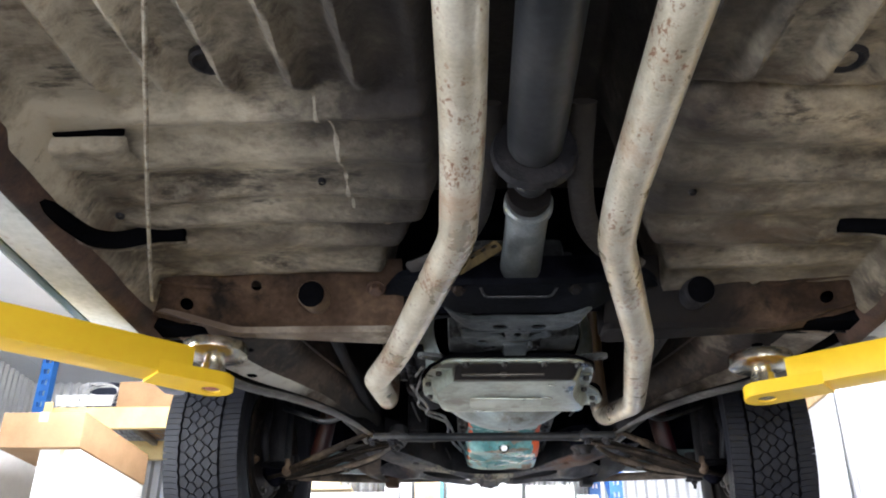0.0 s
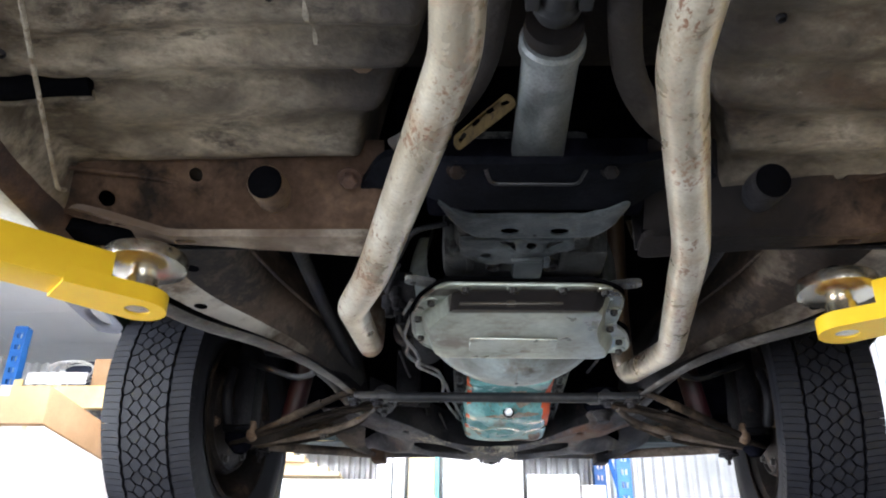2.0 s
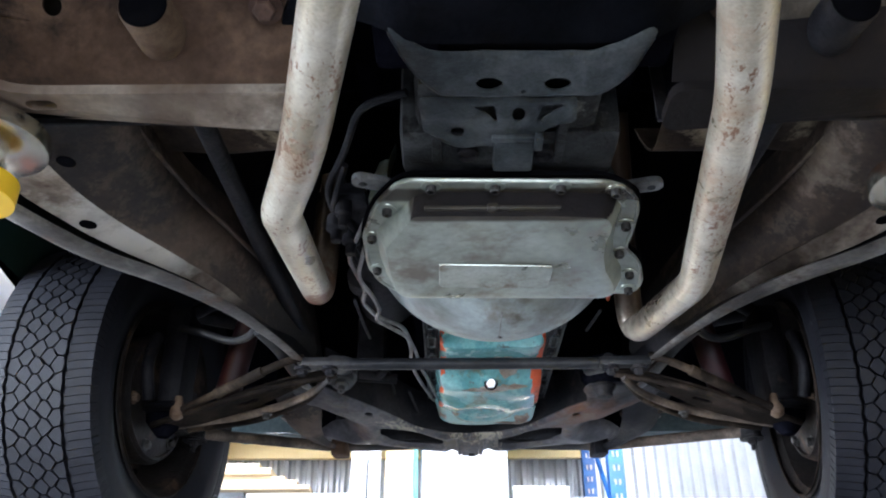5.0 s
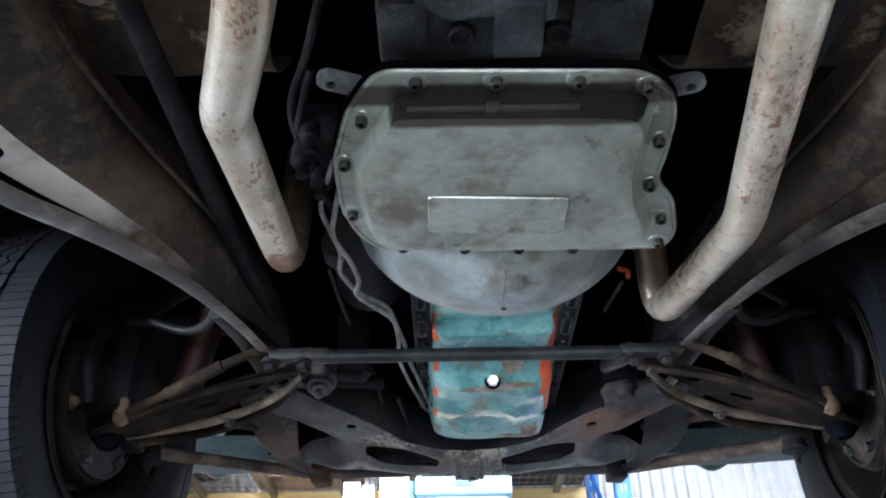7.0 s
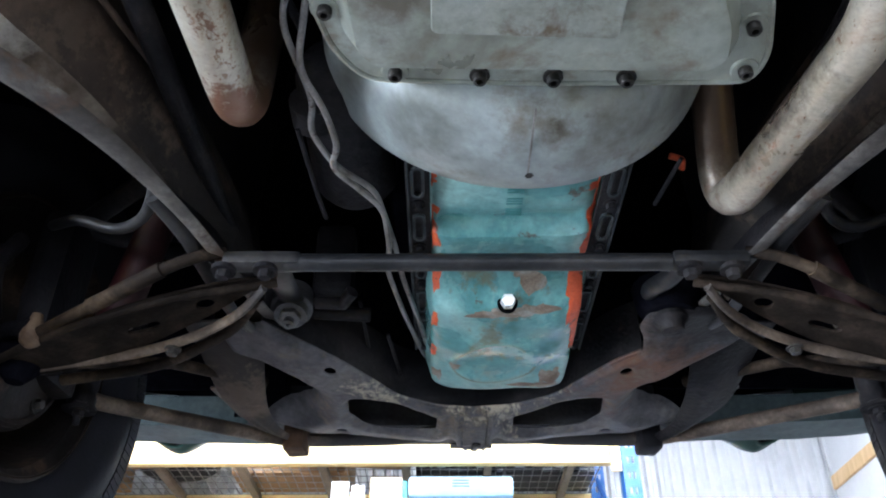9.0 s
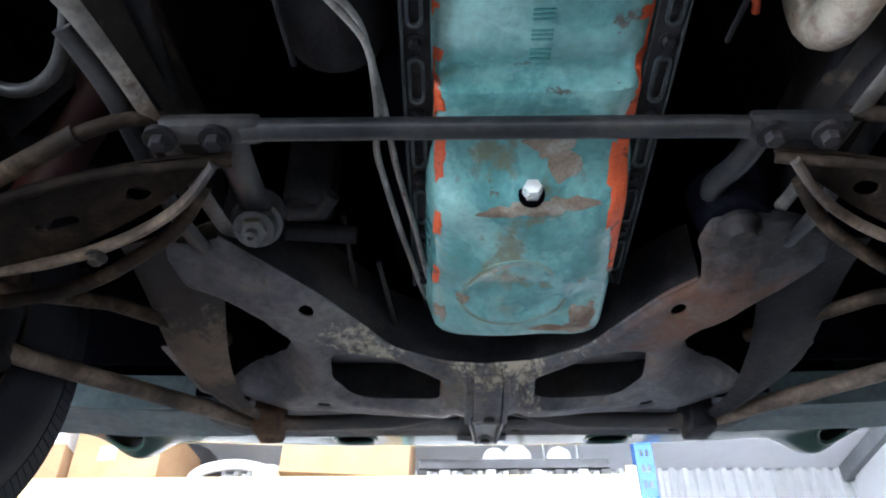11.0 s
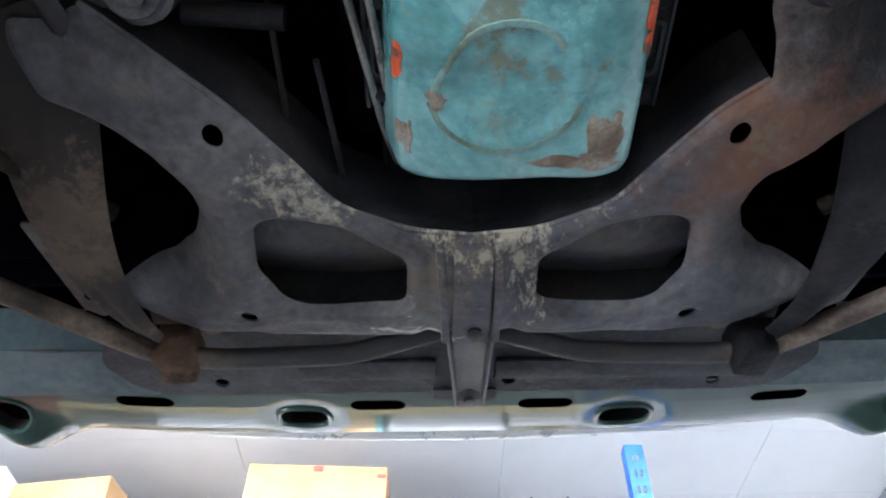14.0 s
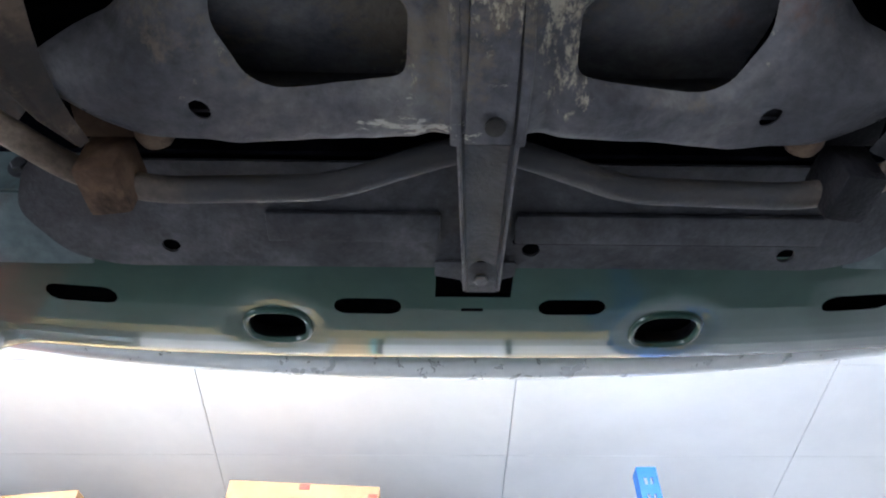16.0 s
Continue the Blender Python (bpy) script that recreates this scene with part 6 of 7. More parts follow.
def k_relief(u, v, d):
    """The pressing: edges rolled up, window lips turned in, funnels round the outer cut-outs, hammered dents."""
    x, y, z = k_place(u, v, 0)
    z += 0.006 * max(0.0, 1 - d[0] / 0.011) ** 2
    z += 0.011 * max(0.0, 1 - min(d[1], d[4]) / 0.016) ** 2
    for k in (2, 3, 5, 6):
        z += 0.003 * max(0.0, 1 - d[k] / 0.008) ** 2
    z += 0.1 * max(0.0, 1 - math.hypot(abs(u) - 0.335, v - 2.73) / 0.105) ** 1.35
    z -= 0.006 * math.exp(-((abs(u) - 0.245) / 0.03) ** 2 - ((v - 2.77) / 0.05) ** 2)
    z += 0.006 * sstep(0.018, 0.0, abs(abs(u) - 0.045)) * sstep(2.7, 2.74, v)
    z += 0.0035 * noise.noise(Vector((u * 11, v * 11, 4.0))) + 0.0012 * noise.noise(Vector((u * 38, v * 38, 7.0)))
    return (x, y, z)


bm = bm_new()
sheet(bm, round_loop(K_LOOP, 0.009), k_holes(-1) + k_holes(1), 0.0042, k_relief)
kf = cpart("front_subframe", thicken(bm, -0.004), KMAT, "dark steel subframe with pale scrapes and two windows", None, 50)
for s in (-1, 1):
    # upper skin seen through the windows
    bm = bm_new()
    surface(bm, lambda u, v, s=s: (s * u, v, 1.868 + 0.045 * sstep(2.76, 2.87, v) + 0.004 * noise.noise(Vector((u * 15, v * 15, s)))), steps(0.05, 0.23, 14), steps(2.722, 2.852, 14))
    part("upper_skin", thicken(bm, 0.002), KMAT, kf, "", 60)
    part("subframe_wall", box(bm_new(), (min(s * 0.03, s * 0.34), 2.856, 1.85), (max(s * 0.03, s * 0.34), 2.86, 1.93), 0.002), PANEL, kf)
    # folded rear edge
    bm = bm_new()
    edge = [(s * x, y) for x, y in K_REAR + (K_LEFT[:2] if s < 0 else K_RIGHT[:1])]
    pts = [k_place(p[0], p[1] + 0.001, 0.009) for p in edge]
    tube(bm, smooth_path(pts, 0.02), 0.0035, 8)
    part("folded_edge", bm, KMAT, kf)
    bm = bm_new()
    q = smooth_path(pts, 0.02)
    lo = [bm.verts.new(p) for p in q]
    hi = [bm.verts.new((p.x, p.y + 0.002, p.z + 0.09)) for p in q]
    for k in range(len(q) - 1):
        bm.faces.new((lo[k], lo[k + 1], hi[k + 1], hi[k]))
    part("rear_web", thicken(bm, 0.003), GRIME, kf)
bm = bm_new()
for x0, x1 in ((-0.034, -0.024), (0.022, 0.032)):
    tube(bm, [(x0, 2.712, 1.8125), ((x0 + x1) / 2, 2.79, 1.811), (-0.026 if x0 < 0 else 0.026, 2.865, 1.815)], 0.005, 8, True, (1, 0.7))
box(bm, (-0.02, 2.715, 1.8085), (0.02, 2.862, 1.8125), 0.003)
part("centre_pad", bm, KMAT, kf, "pressed channel along the middle")
bm = bm_new()
lathe(bm, [(0, 0.008), (0.004, 0.0085), (0.005, 0.004)], Matrix.Translation((0.004, 2.842, 1.8075)) @ Matrix.Rotation(math.pi, 4, "X"), 14)
part("centre_bolt", bm, BOLT, kf)
bm = bm_new()
lathe(bm, [(-0.045, 0.05), (-0.01, 0.046), (0.004, 0.036), (0.006, 0.02)], Matrix.Translation((0.272, 2.462, 1.855)) @ Matrix.Rotation(math.pi, 4, "X"), 26)
part("idler_bracket", bm, DARK, kf, "rounded dark idler bracket")
bm = bm_new()
lathe(bm, [(0, 0.026), (0.012, 0.026), (0.02, 0.018), (0.03, 0.016), (0.032, 0.0005)], Matrix.Translation((0.272, 2.462, 1.855)) @ Matrix.Rotation(math.pi, 4, "X"), 22)
part("idler_bolt", bm, GRIME, kf)

# lower arms, strut rods and deflectors
for s in (-1, 1):
    def lca(u, v, w, s=s):
        return (s * u, v, 1.838 - 0.085 * sstep(0.25, 0.62, u) + w)
    shape = [(0.265, 2.335), (0.34, 2.33), (0.46, 2.325), (0.58, 2.355), (0.64, 2.4), (0.64, 2.45), (0.57, 2.445), (0.46, 2.43), (0.37, 2.4), (0.29, 2.35)]
    bm = bm_new()
    plate(bm, round_loop(shape, 0.03), [oval(0.37, 2.37, 0.012, 0.012, 12), slot(0.45, 2.385, 0.04, 0.016)], 0.004, lca)
    arm = cpart("lower_control_arm", bm, ARM_DARK, "dusty brown pressed control arm")
    bm = bm_new()
    tube(bm, smooth_path([(s * x, y, z) for x, y, z in ((0.285, 2.33, 1.82), (0.32, 2.372, 1.806), (0.375, 2.406, 1.794), (0.46, 2.43, 1.777), (0.6, 2.437, 1.76))], 0.05), 0.0066, 10, True, (0.8, 1.3))
    part("arm_rim", bm, BAR, arm, "pale worn rim")
    bm = bm_new()
    tube(bm, smooth_path([(s * x, y, z) for x, y, z in ((0.27, 2.335, 1.828), (0.4, 2.322, 1.798), (0.55, 2.342, 1.758), (0.64, 2.4, 1.75))], 0.05), 0.006, 10)
    part("arm_rim", bm, ARM_DARK, arm)
    bm = bm_new()
    tube(bm, smooth_path([(s * x, y, z) for x, y, z in ((0.3, 2.36, 1.822), (0.335, 2.41, 1.804), (0.45, 2.485, 1.784), (0.6, 2.507, 1.774))], 0.06), 0.008, 12)
    part("strut_rod", bm, ARM, arm, "brown strut rod")
    bm = bm_new()
    hexbolt(bm, Vector((s * 0.42, 2.422, 1.779)), 0.008, 0.01)
    part("arm_bolt", bm, BOLT, arm)
    bm = bm_new()
    lathe(bm, [(0.03, 0.04), (0.0, 0.036), (-0.015, 0.024), (-0.028, 0.012), (-0.029, 0.0005)], Matrix.Translation((s * 0.625, 2.43, 1.762)), 20)
    part("lower_ball_joint", bm, DARK, arm)
    # curved deflector tongue in front of the arm
    bm = bm_new()
    def tongue(u, v, s=s):
        wdt = 0.058 * (1 - v) ** 0.7 + 0.006
        x = 0.388 + 0.006 * v - 0.05 * v ** 7 + wdt * u
        return (s * x, 2.5 + 0.385 * v + 0.02 * u * (1 - v), 1.868 - 0.034 * sstep(0.1, 0.6, v) + 0.01 * u * u + 0.004 * noise.noise(Vector((u * 2, v * 4, s))))
    surface(bm, tongue, steps(-1, 1, 10), steps(0, 1, 16))
    thicken(bm, 0.003)
    cpart("deflector", bm, RAIL_BROWN if s < 0 else GRIME, "dark pointed deflector plate", None, 60)
    # strut to the front of the subframe, tabs
    bm = bm_new()
    tube(bm, [(s * 0.62, 2.47, 1.785), (s * 0.48, 2.605, 1.85), (s * 0.36, 2.73, 1.875)], 0.0095, 12)
    cpart("radius_rod", bm, ARM, "thin brown rod")
    bm = bm_new()
    plate(bm, round_loop([(-0.075, -0.013), (0.06, -0.017), (0.075, 0.0), (0.06, 0.017), (-0.075, 0.013)], 0.006), [oval(-0.045, 0, 0.0055, 0.0055, 12), oval(0.04, 0.002, 0.005, 0.005, 12)], 0.003, lambda u, v, w, s=s: (s * (0.428 - 0.22 * u + v), 2.812 + u, 1.872 + w + 0.03 * u))
    box(bm, (-0.008, -0.03, -0.002), (0.008, 0.03, 0.002), 0.001, Matrix.Translation((s * 0.43, 2.76, 1.9)) @ Matrix.Rotation(radians(-35 * s), 4, "Z") @ Matrix.Rotation(radians(50), 4, "X"))
    cpart("tab_bracket", bm, FLANGE, "pale steel tab")

# anti-roll bar
bm = bm_new()
half = [(0.0, 2.902, 1.87), (0.035, 2.908, 1.866), (0.08, 2.922, 1.862), (0.135, 2.943, 1.86), (0.3, 2.947, 1.858), (0.36, 2.925, 1.852), (0.4, 2.882, 1.845), (0.6, 2.665, 1.808), (0.625, 2.625, 1.803)]
tube(bm, smooth_path(mirror_x(reversed(half)) + half[1:], 0.04), 0.0128, 16)
bar = cpart("anti_roll_bar", bm, BAR, "bent rusty anti-roll bar", None, 70)
for s in (-1, 1):
    bm = bm_new()
    box(bm, (min(s * 0.312, s * 0.352), 2.9, 1.825), (max(s * 0.312, s * 0.352), 2.952, 1.885), 0.007, )
    bmesh.ops.rotate(bm, cent=(s * 0.33, 2.93, 1.86), matrix=Matrix.Rotation(radians(8 * s), 3, "Z"), verts=bm.verts[:])
    box(bm, (min(s * 0.3, s * 0.36), 2.865, 1.872), (max(s * 0.3, s * 0.36), 2.9, 1.88), 0.003)
    part("bar_clamp", bm, RUST if s < 0 else GRIME, bar, "folded steel clamp")
    bm = bm_new()
    lathe(bm, [(0.0, 0.014), (0.008, 0.018), (0.02, 0.018), (0.026, 0.008), (0.05, 0.006)], Matrix.Translation((s * 0.292, 2.905, 1.875)) @ Matrix.Rotation(math.pi / 2, 4, "X"), 14)
    part("clamp_bolt", bm, TAN_BOLT, bar)
    bm = bm_new()
    lathe(bm, [(0.075, 0.02), (0.03, 0.022), (0.02, 0.019), (0.012, 0.022), (-0.002, 0.022), (-0.004, 0.026), (-0.008, 0.026)], Matrix.Translation((s * 0.622, 2.63, 1.79)), 18)
    hexbolt(bm, Vector((s * 0.622, 2.63, 1.783)), 0.01, 0.012)
    lathe(bm, [(0, 0.005), (0.026, 0.005)], Matrix.Translation((s * 0.622, 2.63, 1.784)) @ Matrix.Rotation(math.pi, 4, "X"), 10)
    part("end_link", bm, GRIME, bar)

# chassis rails, inner wings, toe board
for s in (-1, 1):
    bm = bm_new()
    inner = [(0.46, 1.55, 1.88), (0.465, 1.7, 1.885), (0.455, 1.86, 1.89), (0.395, 2.04, 1.89), (0.355, 2.2, 1.878), (0.33, 2.42, 1.87)]
    outer = [(0.645, 1.55, 1.846), (0.62, 1.72, 1.85), (0.555, 1.87, 1.856), (0.455, 2.0, 1.862), (0.39, 2.18, 1.856), (0.35, 2.42, 1.855)]
    ii, oo = smooth_path(inner, 0.08), smooth_path(outer, 0.08)
    rows_ = []
    for p, q in zip(ii, oo):
        top = 0.13
        mid = p.lerp(q, 0.58 - 0.1 * sstep(1.7, 1.95, p.y))
        ring = [(p.x + 0.015, p.y, p.z + top), (p.x - 0.004, p.y, p.z + 0.045), (p.x + 0.012, p.y, p.z + 0.018), (mid.x, mid.y, mid.z - 0.001), (q.x - 0.006, q.y, q.z), (q.x, q.y, q.z + 0.005), (q.x, q.y, q.z + top)]
        rows_.append([bm.verts.new((s * a, b, c + 0.002 * noise.noise(Vector((a * 14, b * 14, s))))) for a, b, c in ring])
    low = bm_new()
    rows2 = [[low.verts.new(v.co) for v in r] for r in rows_]
    for rr, dst, ks in ((rows_, bm, (0, 1, 2)), (rows2, low, (3, 4, 5))):
        for a, b in zip(rr, rr[1:]):
            for k in ks:
                dst.faces.new((a[k], a[k + 1], b[k + 1], b[k]))
        bmesh.ops.delete(dst, geom=[v for v in dst.verts if not v.link_faces], context="VERTS")
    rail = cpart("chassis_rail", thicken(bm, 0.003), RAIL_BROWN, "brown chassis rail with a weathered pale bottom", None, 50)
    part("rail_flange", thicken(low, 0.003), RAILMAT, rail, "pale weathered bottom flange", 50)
    # Drain holes are black discs on the flange, their shade as colour
    for k, (x, y, z) in enumerate(((0.553, 1.788, 1.853), (0.53, 1.65, 1.863))):
        bm = bm_new()
        lathe(bm, [(0.0, 0.012), (0.001, 0.012), (0.0012, 0.0005)], Matrix.Translation((s * x, y, z - 0.0035)) @ Matrix.Rotation(math.pi, 4, "X"), 16)
        part("drain_hole", bm, CAVITY, rail)
    bm = bm_new()
    seam = smooth_path([(s * 0.47, 1.57, 1.93), (s * 0.46, 1.72, 1.935), (s * 0.43, 1.86, 1.935), (s * 0.37, 2.05, 1.93)], 0.06)
    tube(bm, seam, 0.004, 8)
    part("brake_pipe", bm, RAIL_BROWN, rail)
    # bright wing flange that sweeps in to the subframe
    bm = bm_new()
    path = smooth_path([(0.72, 1.56, 1.845), (0.655, 1.7, 1.842), (0.575, 1.86, 1.842), (0.49, 1.95, 1.846), (0.415, 2.06, 1.845), (0.36, 2.2, 1.842), (0.335, 2.32, 1.845), (0.318, 2.44, 1.86), (0.31, 2.5, 1.87)], 0.08)
    tube(bm, [(s * p.x, p.y, p.z) for p in path], [0.017 - 0.0095 * sstep(1.9, 2.25, p.y) for p in path], 10, True, (1.3, 0.35))
    cpart("wing_flange", bm, FLANGE, "bright worn wing flange")
    bm = bm_new()
    tube(bm, smooth_path([(s * 0.4, 2.2, 1.862), (s * 0.374, 2.264, 1.852), (s * 0.365, 2.363, 1.85), (s * 0.352, 2.46, 1.85), (s * 0.34, 2.52, 1.862)], 0.05), 0.011, 10, True, (1, 0.5))
    cpart("rail_stay", bm, SHAFT, "dark stay running on to the subframe")
    bm = bm_new()
    lo = [bm.verts.new((s * (p.x + 0.004), p.y, p.z + 0.003)) for p in path]
    md = [bm.verts.new((s * (p.x + 0.05), p.y + 0.02, p.z + 0.2)) for p in path]
    hi = [bm.verts.new((s * (p.x + 0.02), p.y, p.z + 0.62)) for p in path]
    for k in range(len(path) - 1):
        bm.faces.new((lo[k], lo[k + 1], md[k + 1], md[k]))
        bm.faces.new((md[k], md[k + 1], hi[k + 1], hi[k]))
    cpart("inner_wing", thicken(bm, 0.004), GRIME, "grimy inner wing")
    bm = bm_new()
    surface(bm, lambda u, v, s=s: (s * u, v, 1.946 + 0.03 * sstep(1.56, 1.74, v) + 0.16 * sstep(1.78, 1.95, v) + 0.01 * noise.noise(Vector((u * 9, v * 9, s)))), steps(0.25, 0.5, 20), steps(1.55, 1.88, 24))
    cpart("toe_board", thicken(bm, 0.004), TOE, "brown toe board with pale peeling patches", None, 60)
    bm = bm_new()
    lathe(bm, [(0.0, 0.03), (0.006, 0.028), (0.012, 0.02), (0.013, 0.0005)], Matrix.Translation((s * 0.425, 1.66, 1.975)) @ Matrix.Rotation(math.pi, 4, "X"), 20)
    cpart("floor_grommet", bm, RAILMAT)
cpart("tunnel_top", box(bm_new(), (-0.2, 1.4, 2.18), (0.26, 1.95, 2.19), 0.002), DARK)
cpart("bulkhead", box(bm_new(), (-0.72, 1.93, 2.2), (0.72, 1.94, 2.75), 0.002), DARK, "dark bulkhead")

# lower radiator panel and front valance
SLOTS = [(-0.458, 3.194), (-0.119, 3.199), (0.13, 3.199), (0.478, 3.203)]
OVALS = [(-0.234, 3.249, 0.039), (0.258, 3.256, 0.042), (-0.672, 3.246, 0.036), (0.69, 3.246, 0.036)]
VAL = [(3.07, 1.956), (3.1, 1.957), (3.13, 1.959), (3.155, 1.961), (3.18, 1.964), (3.205, 1.967), (3.23, 1.9715), (3.25, 1.9755), (3.27, 1.9805), (3.288, 1.986), (3.305, 1.993), (3.322, 2.0005), (3.336, 2.009), (3.347, 2.018), (3.354, 2.029), (3.357, 2.045), (3.357, 2.075)]


def ring_lift(x, y):
    """The skin turns up gently towards the two round openings."""
    return max(math.exp(-((math.hypot(x - cx, y - cy) - r) / 0.02) ** 2) for cx, cy, r in OVALS[:2])


def val_pt(x, t):
    """The valance skin: t runs along the fold lines from the radiator panel to the lip."""
    k = t * (len(VAL) - 1)
    i = min(int(k), len(VAL) - 2)
    f = k - i
    y = VAL[i][0] + f * (VAL[i + 1][0] - VAL[i][0])
    z = VAL[i][1] + f * (VAL[i + 1][1] - VAL[i][1])
    back = 0.06 * (abs(x) / 0.75) ** 3
    pod = math.exp(-((abs(x) - 0.665) / 0.052) ** 2) * sstep(0.4, 0.62, t)
    return (x, y - back + 0.02 * pod, z - 0.034 * pod + 0.004 * ring_lift(x, y))


def t_of(y):
    for i in range(len(VAL) - 1):
        if VAL[i][0] <= y <= VAL[i + 1][0]:
            return (i + (y - VAL[i][0]) / (VAL[i + 1][0] - VAL[i][0])) / (len(VAL) - 1)
    return 0.0


NX, NT = 300, 132
bm = bm_new()
gx, gt = steps(-0.8, 0.8, NX), steps(0, 1, NT)
grid = [[bm.verts.new(val_pt(x, t)) for t in gt] for x in gx]


def is_open(x, t):
    y = VAL[0][0]
    k = t * (len(VAL) - 1)
    i = min(int(k), len(VAL) - 2)
    y = VAL[i][0] + (k - i) * (VAL[i + 1][0] - VAL[i][0])
    for cx, cy in SLOTS:
        d = max(0.0, abs(x - cx) - 0.026)
        if math.hypot(d, y - cy) < 0.0148:
            return True
    for cx, cy, r in OVALS:
        if abs((x - cx) / r) ** 2.7 + abs((y - cy) / (r * 0.88)) ** 2.7 < 1:
            return True
    return abs(x - 0.006) < 0.045 and 3.12 < y < 3.18 or abs(x - 0.006) < 0.014 and 3.2 < y < 3.207




def y_of(t):
    k = t * (len(VAL) - 1)
    i = min(int(k), len(VAL) - 2)
    return VAL[i][0] + (k - i) * (VAL[i + 1][0] - VAL[i][0])


def snap(x, y):
    """The nearest point on the outline of a slot or oval, for the skin's points that lie close to one."""
    for cx, cy in SLOTS:
        qx = max(cx - 0.026, min(cx + 0.026, x))
        d = math.hypot(x - qx, y - cy)
        if abs(d - 0.0148) < 0.0045 and d > 0.001:
            return qx + (x - qx) * 0.0148 / d, cy + (y - cy) * 0.0148 / d
    for cx, cy, r in OVALS:
        f = (abs((x - cx) / r) ** 2.7 + abs((y - cy) / (r * 0.88)) ** 2.7) ** (1 / 2.7)
        if abs(f - 1) * r < 0.0045:
            return cx + (x - cx) / f, cy + (y - cy) / f
    return None


state = [[is_open((gx[i] + gx[i + 1]) / 2, (gt[j] + gt[j + 1]) / 2) for j in range(NT)] for i in range(NX)]
for i in range(1, NX):
    for j in range(1, NT):
        near = {state[i - 1][j - 1], state[i][j - 1], state[i - 1][j], state[i][j]}
        if len(near) == 2:
            p = snap(gx[i], y_of(gt[j]))
            if p:
                grid[i][j].co = val_pt(p[0], t_of(p[1]))
for i in range(NX):
    for j in range(NT):
        if not is_open((gx[i] + gx[i + 1]) / 2, (gt[j] + gt[j + 1]) / 2):
            bm.faces.new((grid[i][j], grid[i + 1][j], grid[i + 1][j + 1], grid[i][j + 1]))
loose = [v for v in bm.verts if not v.link_faces]
bmesh.ops.delete(bm, geom=loose, context="VERTS")
val = cpart("front_valance", bm, GREEN, "glossy dark green front valance with slots", None, 60)
for cx, cy, r in OVALS:
    bm = bm_new()
    pts = []
    for a in steps(0, 2 * math.pi, 36)[:-1]:
        c, d = math.cos(a), math.sin(a)
        px, py = cx + r * math.copysign(abs(c) ** 0.74, c), cy + r * 0.88 * math.copysign(abs(d) ** 0.74, d)
        pts.append(val_pt(px, t_of(py)))
    tube(bm, pts + [pts[0]], 0.0045, 8, False)
    part("opening_rim", bm, GREEN, val, "rolled rim of an oval opening")
    bm = bm_new()
    low = [bm.verts.new(p) for p in pts]
    up = [bm.verts.new((p[0], p[1] + 0.01, p[2] + 0.05)) for p in pts]
    for k in range(len(pts)):
        bm.faces.new((low[k], low[(k + 1) % len(pts)], up[(k + 1) % len(pts)], up[k]))
    part("opening_wall", bm, GRIME, val)
# Added black sheet that keeps light out of the valance openings
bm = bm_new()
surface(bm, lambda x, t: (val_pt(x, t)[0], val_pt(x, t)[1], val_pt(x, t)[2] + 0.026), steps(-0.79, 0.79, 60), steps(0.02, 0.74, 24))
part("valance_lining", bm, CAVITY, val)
bm = bm_new()
rp = round_loop([(-0.43, 2.94), (0.43, 2.94), (0.455, 3.0), (0.42, 3.06), (0.37, 3.076), (-0.37, 3.076), (-0.42, 3.06), (-0.455, 3.0)], 0.02)
plate(bm, rp, [oval(-0.312, 3.048, 0.0095, 0.0095, 14), oval(0.06, 3.05, 0.0095, 0.0095, 14), oval(0.33, 3.055, 0.0095, 0.0095, 14)], 0.004, lambda u, v, w: (u, v, 1.9 + 0.004 * sstep(3.0, 3.07, v) + w - 0.004))
rad = cpart("radiator_panel", bm, PANEL, "dusty dark lower radiator panel")
part("panel_fold", box(bm_new(), (-0.21, 2.997, 1.889), (-0.035, 3.034, 1.8965), 0.004), PANEL, rad, "folded strip")
part("panel_fold", box(bm_new(), (0.04, 2.997, 1.888), (0.357, 3.034, 1.8965), 0.004), PANEL, rad)
# Black strip laid on for the shade in the panel's gap
part("panel_gap", box(bm_new(), (0.04, 3.0345, 1.8935), (0.355, 3.0375, 1.8965)), CAVITY, rad)
# Added black box for the shade behind the panel's holes
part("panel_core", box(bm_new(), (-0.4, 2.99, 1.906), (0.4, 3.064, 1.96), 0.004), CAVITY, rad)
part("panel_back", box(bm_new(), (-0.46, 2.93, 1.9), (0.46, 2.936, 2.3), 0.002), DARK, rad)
# chrome bumper whose lower edge shows past the valance's lip
bm = bm_new()
surface(bm, lambda x, a: (x, 3.43 - 0.1 * (abs(x) / 0.8) ** 2.2 + 0.03 * math.sin(a), 2.125 - 0.066 * math.cos(a) + 0.004 * (x / 0.8) ** 2), steps(-0.8, 0.8, 60), steps(-1.5, math.pi - 0.3, 20))
cpart("bumper", thicken(bm, 0.003), CHROMED, "chrome front bumper", None, 60)
